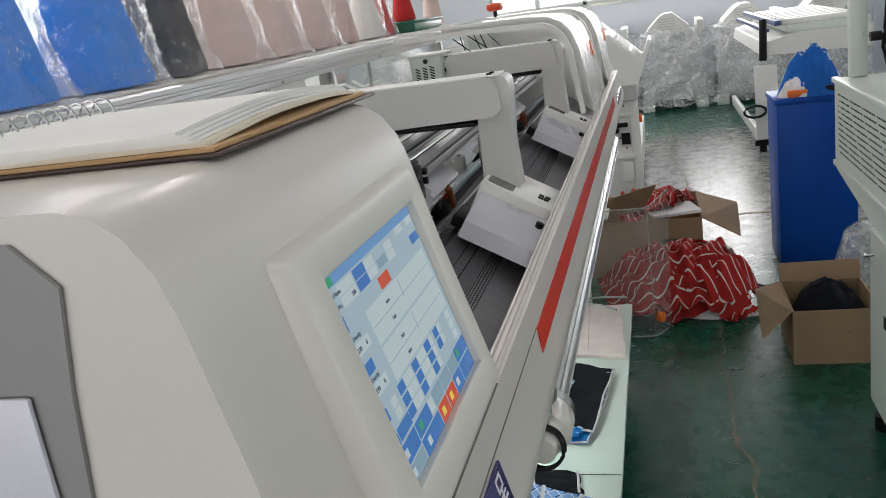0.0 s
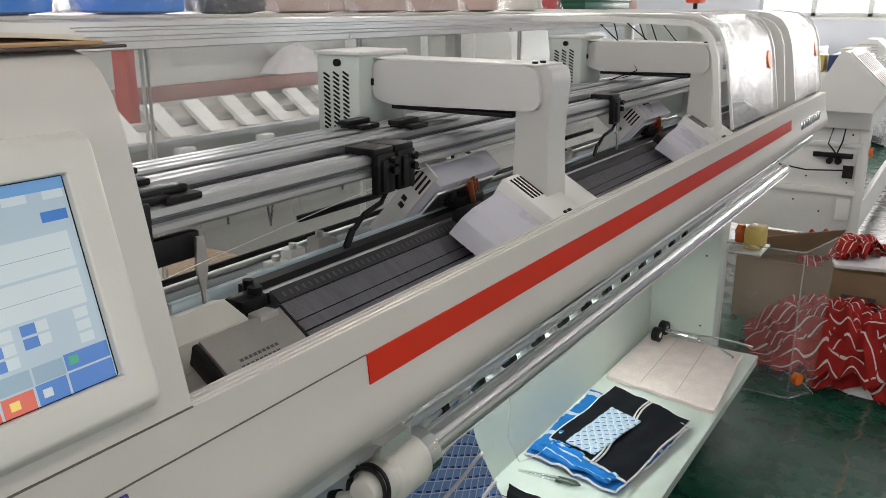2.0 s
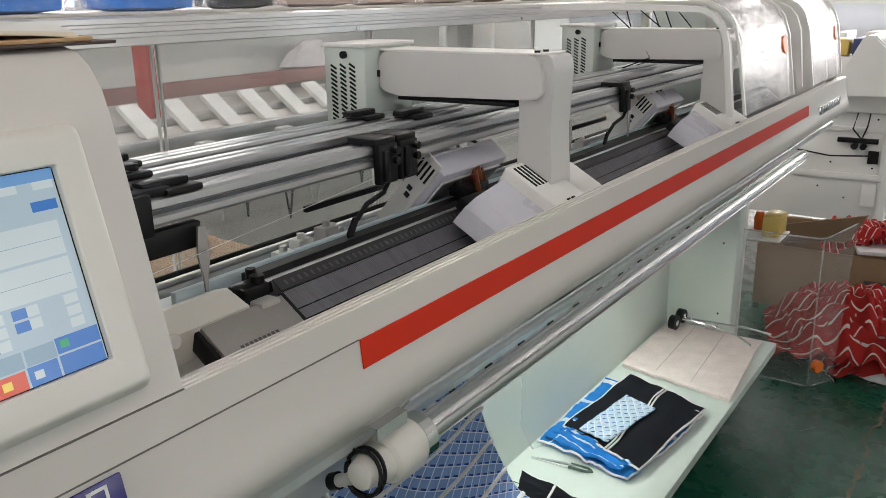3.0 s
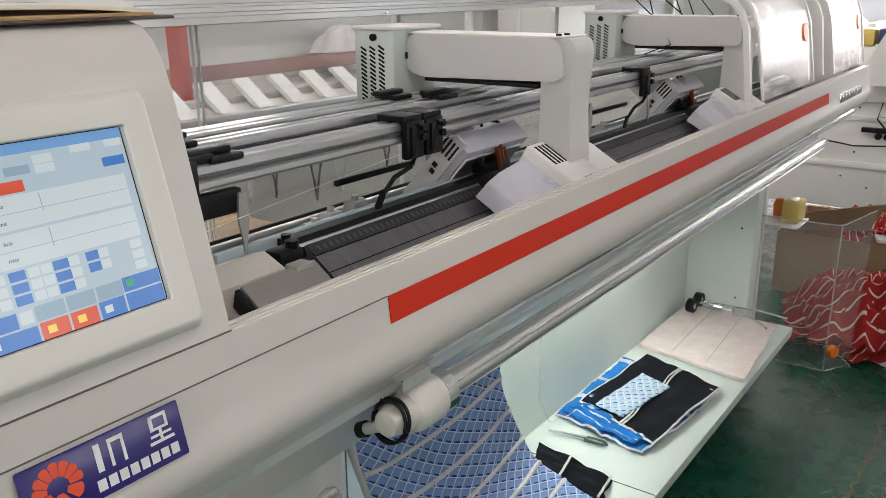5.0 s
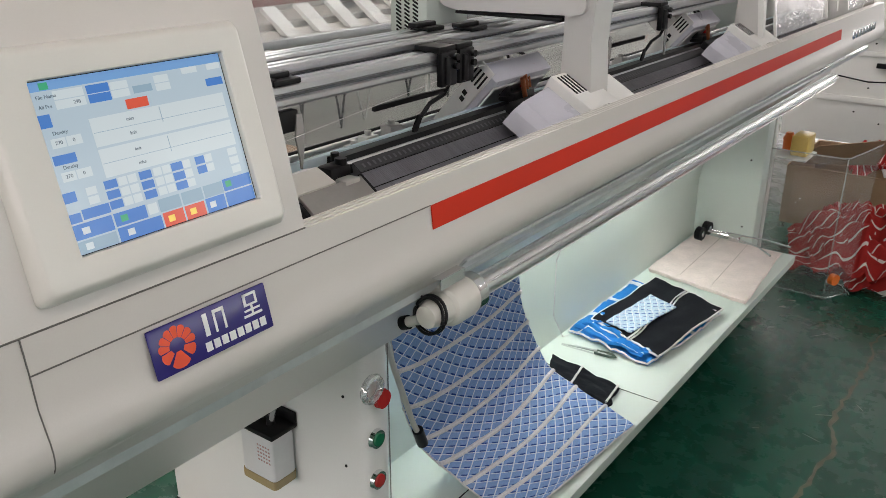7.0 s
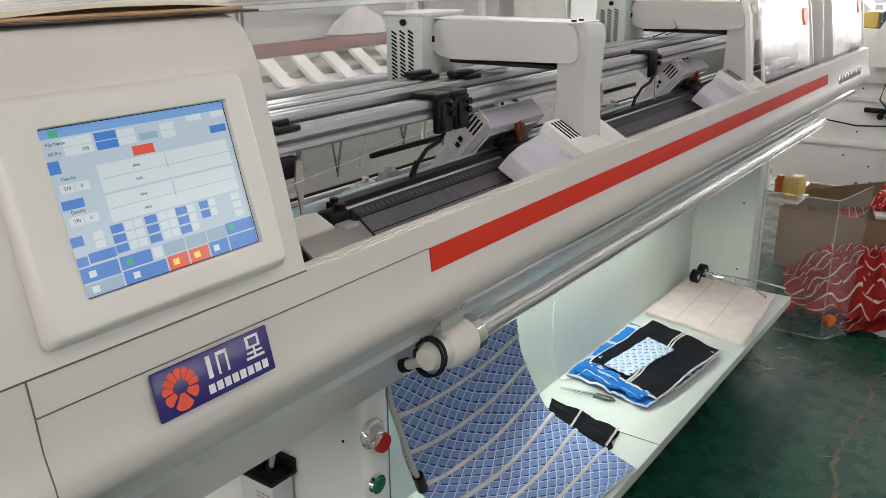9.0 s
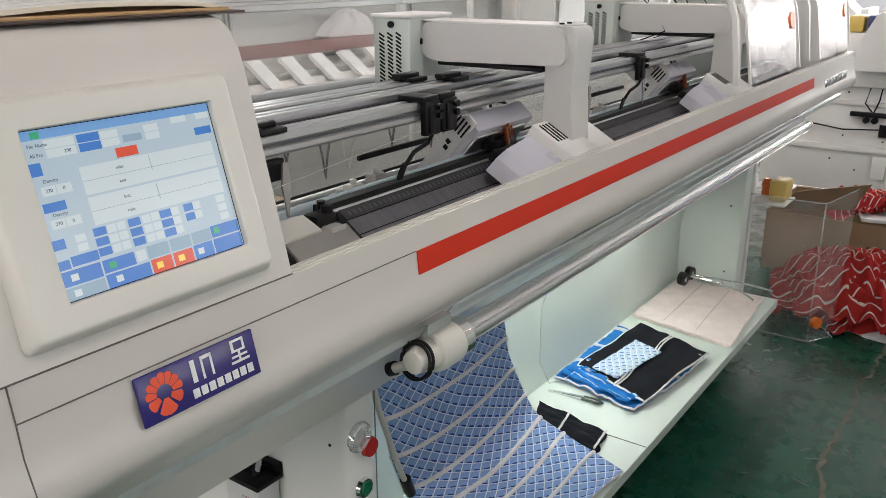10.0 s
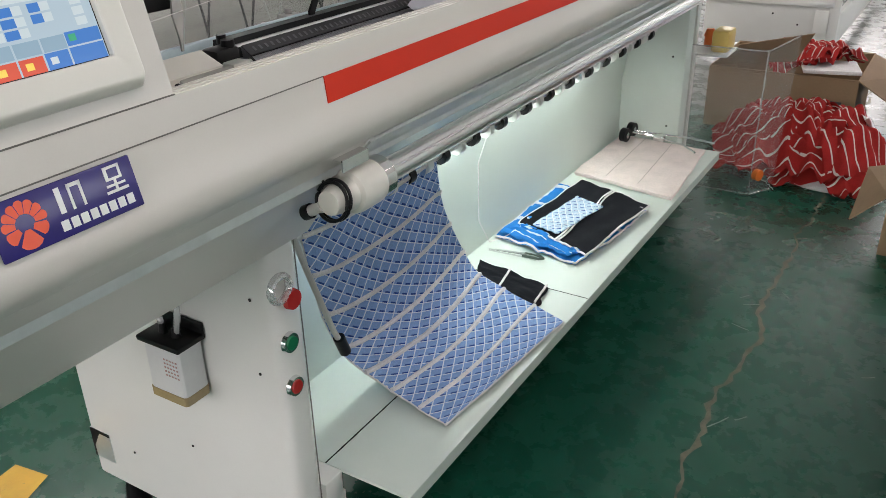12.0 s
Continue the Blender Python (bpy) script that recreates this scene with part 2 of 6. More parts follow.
def cloth(name, col, col2, kind="plain", scale=1.0, rough=0.9):
    """Knitted cloth: stitches in relief, and stripes or a diamond check in its own UV."""
    m, nt, bsdf = nodes_of(name)
    uv = coords(nt, "UV")
    ob = coords(nt)
    sep = nt.nodes.new("ShaderNodeSeparateXYZ")
    nt.links.new(uv, sep.inputs[0])
    fine = tex_noise(nt, ob, 220, 3)
    base = ramp(nt, tex_noise(nt, ob, 18, 4), [(0.3, tuple(c * 0.9 for c in col)), (0.7, tuple(min(1, c * 1.06) for c in col))])
    if kind == "stripe":
        wob = maths(nt, "MULTIPLY", tex_noise(nt, uv, 2.0, 2), 0.05)
        s = maths(nt, "FRACT", maths(nt, "MULTIPLY", maths(nt, "ADD", sep.outputs[1], wob), scale))
        k = maths(nt, "GREATER_THAN", s, 0.86)
        base = mixc(nt, k, base, col2)
    elif kind == "check":
        a = maths(nt, "ADD", maths(nt, "MULTIPLY", sep.outputs[0], scale), maths(nt, "MULTIPLY", sep.outputs[1], scale * 2.1))
        b = maths(nt, "SUBTRACT", maths(nt, "MULTIPLY", sep.outputs[0], scale), maths(nt, "MULTIPLY", sep.outputs[1], scale * 2.1))
        la = maths(nt, "LESS_THAN", maths(nt, "FRACT", a), 0.11)
        lb = maths(nt, "LESS_THAN", maths(nt, "FRACT", b), 0.09)
        dk = maths(nt, "MULTIPLY", maths(nt, "LESS_THAN", maths(nt, "FRACT", maths(nt, "ADD", b, 0.91)), 0.18), maths(nt, "GREATER_THAN", maths(nt, "FRACT", a), 0.42))
        base = mixc(nt, lb, base, col2)
        base = mixc(nt, dk, base, (0.025, 0.07, 0.28))
        base = mixc(nt, la, base, col2)
    base = mixc(nt, 0.3, base, ramp(nt, fine, [(0.3, (0.35, 0.35, 0.35)), (0.7, (1, 1, 1))]), "MULTIPLY")
    nt.links.new(base, bsdf.inputs["Base Color"])
    bsdf.inputs["Roughness"].default_value = rough
    bsdf.inputs["Specular IOR Level"].default_value = 0.15
    bsdf.inputs["Sheen Weight"].default_value = 0.0
    bumped(nt, bsdf, fine, 0.5, 0.0015)
    return m


CREAM = surface("cream_paint", (0.60, 0.57, 0.525), 0.30, var=0.05, big=2.2, fine=500, bump=0.10, dist=0.0004)
BEZEL = surface("bezel_paint", (0.68, 0.66, 0.60), 0.30, var=0.03, fine=400, bump=0.05)
MINT = surface("pale_mint_paint", (0.60, 0.66, 0.61), 0.38, var=0.06, big=2.5, fine=420, bump=0.08)
WHITE = surface("white_paint", (0.72, 0.72, 0.69), 0.40, var=0.06, big=3, fine=300, bump=0.06)
GREYP = surface("warm_grey_paint", (0.50, 0.49, 0.46), 0.42, var=0.06, fine=420, bump=0.10)
LILAC = surface("lilac_white_metal", (0.55, 0.55, 0.61), 0.28, var=0.08, big=9, fine=300, bump=0.05)
RED = surface("red_enamel", (0.62, 0.030, 0.010), 0.42, var=0.06, fine=300, bump=0.05, spec=0.18)
# near-black for rivets and joints, and for the shade inside slots and holes
DARKGAP = surface("gap_black", (0.012, 0.012, 0.012), 0.8, var=0.2, spec=0.2)
BLACK = surface("black_plastic", (0.007, 0.007, 0.008), 0.40, var=0.25, big=20, fine=200, bump=0.12, spec=0.22)
ALU = surface("brushed_aluminium", (0.72, 0.715, 0.71), 0.31, 1.0, var=0.04, big=4, fine=90, bump=0, stretch=(6, 1, 6))
RAILS = surface("anodised_aluminium", (0.58, 0.585, 0.60), 0.30, 0.9, var=0.04, big=3, fine=90, bump=0, stretch=(6, 1, 6))
CHROME = surface("polished_steel", (0.75, 0.75, 0.76), 0.12, 1.0, var=0.08, big=8)
GALV = surface("galvanised_sheet", (0.60, 0.63, 0.625), 0.30, 0.45, var=0.14, big=16, fine=60, bump=0.2)
STEEL = surface("needle_bed_steel", (0.31, 0.305, 0.33), 0.38, 0.75, var=0.18, big=8, fine=260, bump=0.35, stretch=(1, 10, 1))
PLATE = surface("ground_steel_plate", (0.43, 0.41, 0.385), 0.38, 0.6, var=0.10, big=12, fine=180, bump=0.15)
BLUEP = surface("blue_enamel_plate", (0.03, 0.022, 0.16), 0.22, var=0.08)
EMBLEM = surface("red_orange_enamel", (0.78, 0.075, 0.02), 0.3, var=0.05)
ORANGE = surface("orange_plastic", (0.75, 0.16, 0.02), 0.4, var=0.12)
INKW = surface("white_print", (0.75, 0.75, 0.76), 0.4, var=0.04)
INKR = surface("faded_red_print", (0.42, 0.24, 0.22), 0.6, var=0.2)
INKG = surface("grey_print", (0.10, 0.09, 0.09), 0.6, var=0.2)
GREENB = surface("green_button", (0.01, 0.16, 0.07), 0.25, var=0.1)
REDB = surface("red_button", (0.42, 0.02, 0.02), 0.25, var=0.1)
CUP = surface("milky_plastic", (0.66, 0.66, 0.66), 0.35, var=0.08, big=10)
OIL = surface("old_oil", (0.36, 0.28, 0.15), 0.25, var=0.2)
CARD = surface("cardboard", (0.31, 0.205, 0.12), 0.85, var=0.14, big=5, fine=90, bump=0.2, dist=0.001)
CARDIN = surface("cardboard_inside", (0.30, 0.20, 0.12), 0.9, var=0.16, big=6, fine=80, bump=0.2)
PAPER = surface("paper", (0.74, 0.73, 0.70), 0.8, var=0.06, big=6)
KRAFT = surface("kraft_cover", (0.45, 0.28, 0.13), 0.7, var=0.1)
BLUEPL = surface("blue_corrugated_plastic", (0.006, 0.062, 0.34), 0.42, spec=0.22, var=0.12, big=4, fine=60, stretch=(6, 6, 1))
BLUECONE = surface("blue_yarn", (0.006, 0.21, 0.74), 0.85, var=0.12, big=10, fine=160, bump=0.5, stretch=(1, 1, 6))
PINKCONE = surface("pale_pink_yarn", (0.62, 0.48, 0.44), 0.9, var=0.08, big=10, fine=160, bump=0.5, stretch=(1, 1, 6))
DARKCONE = surface("charcoal_yarn", (0.03, 0.03, 0.035), 0.9, var=0.15, big=10, fine=160, bump=0.5, stretch=(1, 1, 6))
GREENTRAY = surface("green_plastic", (0.01, 0.11, 0.07), 0.4, var=0.1)
YELLOWPL = surface("yellow_plastic", (0.62, 0.45, 0.12), 0.35, var=0.1)
COPPER = surface("copper_fitting", (0.42, 0.14, 0.06), 0.3, 0.7, var=0.2)
WALLP = surface("pale_blue_wall_paint", (0.66, 0.69, 0.74), 0.7, var=0.06, big=1.2, fine=60, bump=0.1)
CEIL = surface("ceiling_paint", (0.72, 0.72, 0.71), 0.8, var=0.05, big=1.0)
MAROON = surface("maroon_board", (0.30, 0.15, 0.135), 0.6, var=0.1)
FILM = clear("plastic_bag_film", gloss=0.07, rough=0.05, crumple=1.0, haze=0.05, scale=26)
WRAP = clear("wrapping_film", gloss=0.10, rough=0.22, crumple=0.5, haze=0.33, scale=26)
COVER = clear("clear_machine_cover", gloss=0.08, rough=0.09, crumple=0.6, haze=0.18, scale=9, slant=0.4)
# haze in these two is diffuse white standing for pale reflections on the panes
ACRYL = clear("clear_acrylic", tint=(0.985, 0.987, 0.987), gloss=0.035, rough=0.05, haze=0.05, slant=0.45)
DOORGL = clear("door_glass_painted_haze", tint=(0.95, 0.97, 0.97), gloss=0.04, rough=0.03, haze=0.13)
GLASS = clear("window_glass", tint=(0.93, 0.96, 0.95), gloss=0.03, rough=0.01, haze=0.05)
KNIT = cloth("blue_diamond_knit", (0.23, 0.36, 0.66), (0.70, 0.74, 0.82), "check", 11.0)
KNITPALE = cloth("pale_blue_knit", (0.45, 0.58, 0.72), (0.72, 0.75, 0.78), "check", 3.5)
CORD = cloth("white_rib", (0.76, 0.73, 0.73), (0.7, 0.7, 0.7))
BLACKCL = cloth("black_knit", (0.007, 0.008, 0.012), (0, 0, 0))
BLUECL = cloth("bright_blue_knit", (0.02, 0.20, 0.58), (0.6, 0.66, 0.72), "stripe", 3.0)
PINKCL = cloth("pale_pink_knit", (0.88, 0.755, 0.72), (0.6, 0.5, 0.5))
REDCL = cloth("red_striped_knit", (0.36, 0.022, 0.02), (0.66, 0.58, 0.53), "stripe", 7.5)
BLUERAG = cloth("blue_cloth", (0.02, 0.12, 0.45), (0.5, 0.6, 0.7), "stripe", 2.0)

# ---- the hall ----
def floor_material():
    m, nt, bsdf = nodes_of("green_floor_paint")
    co = coords(nt)
    sep = nt.nodes.new("ShaderNodeSeparateXYZ")
    nt.links.new(co, sep.inputs[0])
    n1, n2, n3 = tex_noise(nt, co, 1.3, 6, 0.6), tex_noise(nt, co, 9, 6, 0.65), tex_noise(nt, co, 70, 4)
    green = ramp(nt, n2, [(0.3, (0.005, 0.062, 0.038)), (0.7, (0.008, 0.078, 0.049))])
    grey = ramp(nt, n2, [(0.3, (0.12, 0.13, 0.118)), (0.7, (0.21, 0.215, 0.20))])
    # the aisle is worn to bare concrete further down
    y = nt.nodes.new("ShaderNodeMapRange")
    y.inputs["From Min"].default_value, y.inputs["From Max"].default_value = 2.6, 4.6
    nt.links.new(sep.outputs[1], y.inputs["Value"])
    y2 = nt.nodes.new("ShaderNodeMapRange")
    y2.inputs["From Min"].default_value, y2.inputs["From Max"].default_value = 8.8, 7.2
    nt.links.new(sep.outputs[1], y2.inputs["Value"])
    worn = maths(nt, "MULTIPLY", y.outputs[0], y2.outputs[0])
    fac = maths(nt, "ADD", maths(nt, "MULTIPLY", worn, 0.62), maths(nt, "MULTIPLY", maths(nt, "SUBTRACT", n1, 0.5), 0.9))
    fac = ramp(nt, fac, [(0.22, (0, 0, 0)), (0.5, (1, 1, 1))])
    c = mixc(nt, fac, green, grey)
    chips = ramp(nt, tex_noise(nt, co, 26, 5, 0.7), [(0.70, (0, 0, 0)), (0.74, (1, 1, 1))])
    c = mixc(nt, maths(nt, "MULTIPLY", chips, 0.35), c, (0.30, 0.33, 0.29))
    nt.links.new(c, bsdf.inputs["Base Color"])
    nt.links.new(ramp(nt, n2, [(0.3, (0.22,) * 3), (0.72, (0.34,) * 3)]), bsdf.inputs["Roughness"])
    bsdf.inputs["Specular IOR Level"].default_value = 0.36
    bumped(nt, bsdf, n3, 0.12, 0.001)
    return m


XL, XR, YN, YF, ZC = -7.0, 5.0, -4.0, 10.7, 3.3
solid("floor", Geo().box(XL - 0.3, XR + 0.3, YN - 0.3, YF + 0.3, -0.12, 0), floor_material(), "worn glossy green painted concrete floor", "floor", kind="structure")
solid("ceiling", Geo().box(XL, XR, YN, YF, ZC, ZC + 0.12), CEIL, "plain white painted ceiling", "ceiling", kind="structure")


def wall_with_windows(name, axis, at, thick, a0, a1, holes, z0=1.38, z1=2.6):
    g = Geo()

    def blk(p, q, zz0, zz1):
        if q - p < 1e-4:
            return
        if axis == "y":
            g.box(p, q, at, at + thick, zz0, zz1)
        else:
            g.box(at, at + thick, p, q, zz0, zz1)
    blk(a0, a1, 0, z0)
    blk(a0, a1, z1, ZC)
    p = a0
    for h0, h1 in holes:
        blk(p, h0, z0, z1)
        p = h1
    blk(p, a1, z0, z1)
    solid(name, g, WALLP, "pale blue-white painted factory wall", "wall", kind="structure")
    for h0, h1 in holes:
        w = thing("window_1", ((h0 + h1) / 2, at, z0) if axis == "y" else (at, (h0 + h1) / 2, z0), "white framed factory window with bright daylight", "window", kind="structure")
        fr, sill, n = Geo(), Geo(), max(2, round((h1 - h0) / 0.65))

        def bar(p, q, zz0, zz1, gg, d0=0.3, d1=0.62):
            lo, hi = at + thick * d0, at + thick * d1
            if axis == "y":
                gg.box(p, q, lo, hi, zz0, zz1, 0.006)
            else:
                gg.box(lo, hi, p, q, zz0, zz1, 0.006)
        bar(h0, h1, z0, z0 + 0.05, fr)
        bar(h0, h1, z1 - 0.05, z1, fr)
        for i in range(n + 1):
            c = h0 + (h1 - h0) * i / n
            bar(max(h0, c - 0.03), min(h1, c + 0.03), z0, z1, fr)
        part("window_frame", fr, WHITE, w)
        bar(h0 - 0.06, h1 + 0.06, z0 - 0.035, z0 - 0.002, sill, -0.3 if at > 0 else 0.3, 0.6)
        part("window_sill", sill, WHITE, w)
        for i in range(n):
            pane = Geo()
            bar(h0 + (h1 - h0) * i / n + 0.03, h0 + (h1 - h0) * (i + 1) / n - 0.03, z0 + 0.05, z1 - 0.05, pane, 0.44, 0.48)
            part("pane", pane, GLASS, w).visible_shadow = False


wall_with_windows("wall_north", "y", YF, 0.2, XL, XR, [(-5.6, -4.0), (-1.95, -0.05), (0.56, 2.5), (3.1, 4.6)])
wall_with_windows("wall_east", "x", XR, 0.2, YN, YF + 0.2, [(0.0, 2.3), (2.9, 5.2), (6.0, 8.2)], 1.1)
# unseen west windows, added to let fill light in on the back row
wall_with_windows("wall_west", "x", XL - 0.2, 0.2, YN, YF + 0.2, [(0.2, 2.6), (3.2, 5.6), (6.4, 8.6)], 1.1)
solid("wall_south", Geo().box(XL, XR, YN - 0.2, YN, 0, ZC), WALLP, "plain white painted factory wall", "wall", kind="structure")
SKYGLOW = glow("bright_sky", (0.93, 0.97, 1.0), 2.6)
solid("backdrop", Geo().box(XL, XR, YF + 1.5, YF + 1.52, 0.3, 4.5), SKYGLOW, "bright overcast daylight outside the windows", "sky", kind="structure")
# glowing board for the added west windows
solid("backdrop", Geo().box(XL - 1.72, XL - 1.7, YN, YF, 0.0, 4.5), SKYGLOW, "bright overcast daylight outside the windows", "sky", kind="structure")
solid("backdrop", Geo().box(XR + 1.5, XR + 1.52, YN, YF, 0.0, 4.5), SKYGLOW, "bright overcast daylight outside the windows", "sky", kind="structure")

# ceiling lamps
LAMPGLOW = glow("fluorescent_tube", TUBE, 9.0)
# the three lamps beyond x = -3 are unseen, added to brighten the back
for i, (lx, ly) in enumerate([(-1.5, 0.2), (-1.5, 3.2), (-1.5, 6.4), (1.3, -0.9), (2.9, 2.2), (2.9, 5.4), (-3.6, 1.2), (-3.6, 4.2), (-5.4, 2.6)]):
    lamp = thing("ceiling_lamp", (lx, ly, ZC), "white twin-tube fluorescent lamp on the ceiling", "lamp", "ceiling lamps")
    part("housing", Geo().box(lx - 0.09, lx + 0.09, ly - 0.65, ly + 0.65, ZC - 0.06, ZC, 0.01), WHITE, lamp)
    for dx in (-0.05, 0.05):
        part("tube", Geo().cyl((lx + dx, ly - 0.6, ZC - 0.08), (lx + dx, ly + 0.6, ZC - 0.08), 0.014, n=12), LAMPGLOW, lamp)
    area("tube_light", (lx, ly, ZC - 0.11), (lx, ly, 0), 0.16, 1.2, 25 if lx < 0 else 16, TUBE)


def ribbon(name, pts, w, material, label, category, rnd=0.35, seed=1, z=0.0025):
    r = random.Random(seed)
    g, vs = Geo(), []
    for i, p in enumerate(pts):
        q = pts[min(i + 1, len(pts) - 1)]
        o = pts[max(i - 1, 0)]
        d = Vector((q[0] - o[0], q[1] - o[1])).normalized()
        nrm = Vector((-d.y, d.x))
        a, b = w * (0.5 + r.uniform(-rnd, rnd)), w * (0.5 + r.uniform(-rnd, rnd))
        vs += [(p[0] + nrm.x * a, p[1] + nrm.y * a, z), (p[0] - nrm.x * b, p[1] - nrm.y * b, z)]
    g.add(vs, [(2 * i, 2 * i + 1, 2 * i + 3, 2 * i + 2) for i in range(len(pts) - 1)])
    return solid(name, g, material, label, category, kind="structure")


FILLER = surface("crack_filler", (0.17, 0.16, 0.115), 0.8, var=0.5, big=30, fine=200, bump=0.4)
r_ = random.Random(5)
cx, pts_ = 0.39, []
for i in range(290):
    y = 0.3 + i * 0.029
    cx += r_.uniform(-0.012, 0.012) + (0.375 - 0.016 * max(0, y - 2) - cx) * 0.12
    pts_.append((cx, y))
ribbon("floor_crack", pts_, 0.0125, FILLER, "jagged crack in the green painted floor", "crack", 0.42)
ribbon("floor_joint", [(-0.1 + i * 0.05, 4.6 + 0.004 * (i % 3)) for i in range(32)], 0.02, surface("tan_joint", (0.30, 0.23, 0.12), 0.8, var=0.3, big=20), "tan painted joint line across the floor", "line", 0.2, 3)
YELLOW = surface("yellow_floor_paint", (0.60, 0.36, 0.03), 0.5, var=0.15, big=12, wear=((0.02, 0.12, 0.07), 16, 0.60))
ribbon("floor_marking", [(-1.02 + 0.02 * math.sin(i), -0.75 + i * 0.08) for i in range(10)], 0.11, YELLOW, "worn yellow painted floor marking", "marking", 0.16, 7)
for s in range(16):
    r2 = random.Random(40 + s)
    x0, y0, a = r2.uniform(0.12, 0.8), r2.uniform(0.35, 3.0), r2.uniform(0, 6.28)
    ribbon("floor_scratch", [(x0 + 0.02 * k * math.cos(a) + 0.002 * math.sin(k), y0 + 0.02 * k * math.sin(a)) for k in range(r2.randint(2, 5))], 0.004, surface("scuff", (0.28, 0.32, 0.29), 0.7), "pale scratch in the green floor paint", "scratch", 0.3, s, 0.002)

# ---- the flat knitting machine ----
Y0, Y1, YH = -0.70, 3.28, -0.25
BAYN, BAYF = 0.075, 2.33
km = thing("knitting_machine", (-0.45, 1.2, 0.0), "long cream flat knitting machine with red stripe and lit screen", "machine")

SEAM = surface("seam_gap", (0.16, 0.15, 0.135), 0.8, var=0.2)
# front beam
BEAM = [(-0.030, 1.05), (-0.030, 1.135), (-0.026, 1.1405), (-0.012, 1.1420), (-0.009, 1.1425), (-0.006, 1.142), (0.0, 1.105), (0.004, 1.07),
        (0.0105, 1.048), (0.0148, 1.036), (0.0166, 1.026), (0.0166, 1.017), (0.0145, 1.008), (0.0100, 1.000), (0.0030, 0.992), (-0.006, 0.984), (-0.03, 0.990), (-0.05, 1.0)]
beam = part("front_beam", Geo().prism(BEAM, Y0, Y1), CREAM, km, "cream painted front beam")
part("beam_lip", Geo().prism([(-0.029, 1.136), (-0.029, 1.1435), (-0.025, 1.1445), (-0.0245, 1.1415), (-0.0215, 1.1417), (-0.021, 1.1445), (-0.017, 1.1448), (-0.0165, 1.1418), (-0.0135, 1.142), (-0.013, 1.1445), (-0.010, 1.1440), (-0.010, 1.138)], YH + 0.002, Y1 - 0.01), CREAM, beam, "grooved cream edge", 12)
part("stripe", Geo().prism([(0.0045, 1.068), (0.006, 1.068), (0.0022, 1.105), (0.0005, 1.105)], 0.0, 2.51), RED, beam, "red painted stripe")
# seams as thin strips; the upper one's colour gives the joint's shadow line
for z, ya, yb, dx in ((1.143, Y0, YH, 0.0), (1.105, -0.62, 0.0, 0.0045)):
    part("seam", Geo().box(-0.009 + dx, -0.0054 + dx + (0.0018 if dx else 0), ya, yb, z - 0.0007, z + 0.0007), SEAM, beam)
part("seam", Geo().prism([(0.0005, 1.105), (-0.0055, 1.143), (-0.004, 1.143), (0.0017, 1.105), (0.0048, 1.07), (0.0156, 1.036), (0.0174, 1.026), (0.0174, 1.017), (0.0152, 1.008), (0.0107, 1.000), (0.0090, 1.000), (0.0138, 1.010), (0.0156, 1.020), (0.0130, 1.036), (0.003, 1.07)], -0.6206, -0.6194), SEAM, beam)
# chrome model mark, as plain bars
for k in range(8):
    part("model_mark", Geo().box(0.002, 0.0125, 2.685 + k * 0.052, 2.722 + k * 0.052, 1.048, 1.080, 0.002), CHROME, beam, "raised chrome model letter bar")

# underside of the control end and of the bay
part("underside", Geo().prism([(-0.0055, 0.9843), (-0.022, 0.9640), (-0.055, 0.921), (-0.145, 0.80), (-0.86, 0.80), (-0.90, 0.84), (-0.90, 0.88), (-0.66, 0.90), (-0.62, 0.99), (-0.07, 1.0)], Y0, 0.10), CREAM, km, "cream sheet metal underside")
part("guard_sheet", Geo().sheet([(-0.003, 0.9825), (-0.016, 0.968), (-0.16, 0.818), (-0.285, 0.722)], 0.1, BAYF + 0.16, 0.003), GALV, km, "galvanised sheet below the beam")
part("rear_body", Geo().box(-0.90, -0.62, Y0, Y1, 0.74, 0.88, 0.01), WHITE, km)

# control head
HEAD = [(-0.007, 1.143), (-0.060, 1.370), (-0.066, 1.395), (-0.074, 1.419), (-0.088, 1.440), (-0.104, 1.4515), (-0.124, 1.4565), (-0.20, 1.457), (-0.34, 1.457), (-0.62, 1.457), (-0.66, 1.45), (-0.68, 1.42), (-0.68, 1.02), (-0.06, 1.02)]
head = part("control_head", Geo().prism(HEAD, -0.655, YH), CREAM, km, "rounded cream sheet metal control head")
part("end_cap", Geo().prism([(x + 0.004 * (x > -0.2), z + 0.003 * (z > 1.2)) for x, z in HEAD], Y0, -0.658), CREAM, km)
# flat plate in darker grey: the recess's shade is in its colour, without depth
part("end_recess", Geo().prism([(-0.165, 1.06), (-0.135, 1.36), (-0.125, 1.42), (-0.15, 1.445), (-0.55, 1.45), (-0.6, 1.42), (-0.6, 1.06)], Y0 - 0.004, Y0 - 0.001), surface("recess_shade_grey", (0.26, 0.255, 0.255), 0.5, var=0.1), km)
part("end_plate", Geo().box(-0.46, -0.160, Y0 - 0.009, Y0 - 0.005, 1.10, 1.36, 0.003), LILAC, km, "lilac grey data plate")
for a, b, z in ((-0.215, -0.185, 1.285), (-0.20, -0.165, 1.262), (-0.33, -0.25, 1.285)):
    part("print_bar", Geo().box(a, b, Y0 - 0.0105, Y0 - 0.0095, z, z + 0.006), INKG, km)
part("emergency_button", Geo().cyl((-0.235, Y0 - 0.005, 1.375), (-0.235, Y0 - 0.05, 1.375), 0.02), REDB, km)

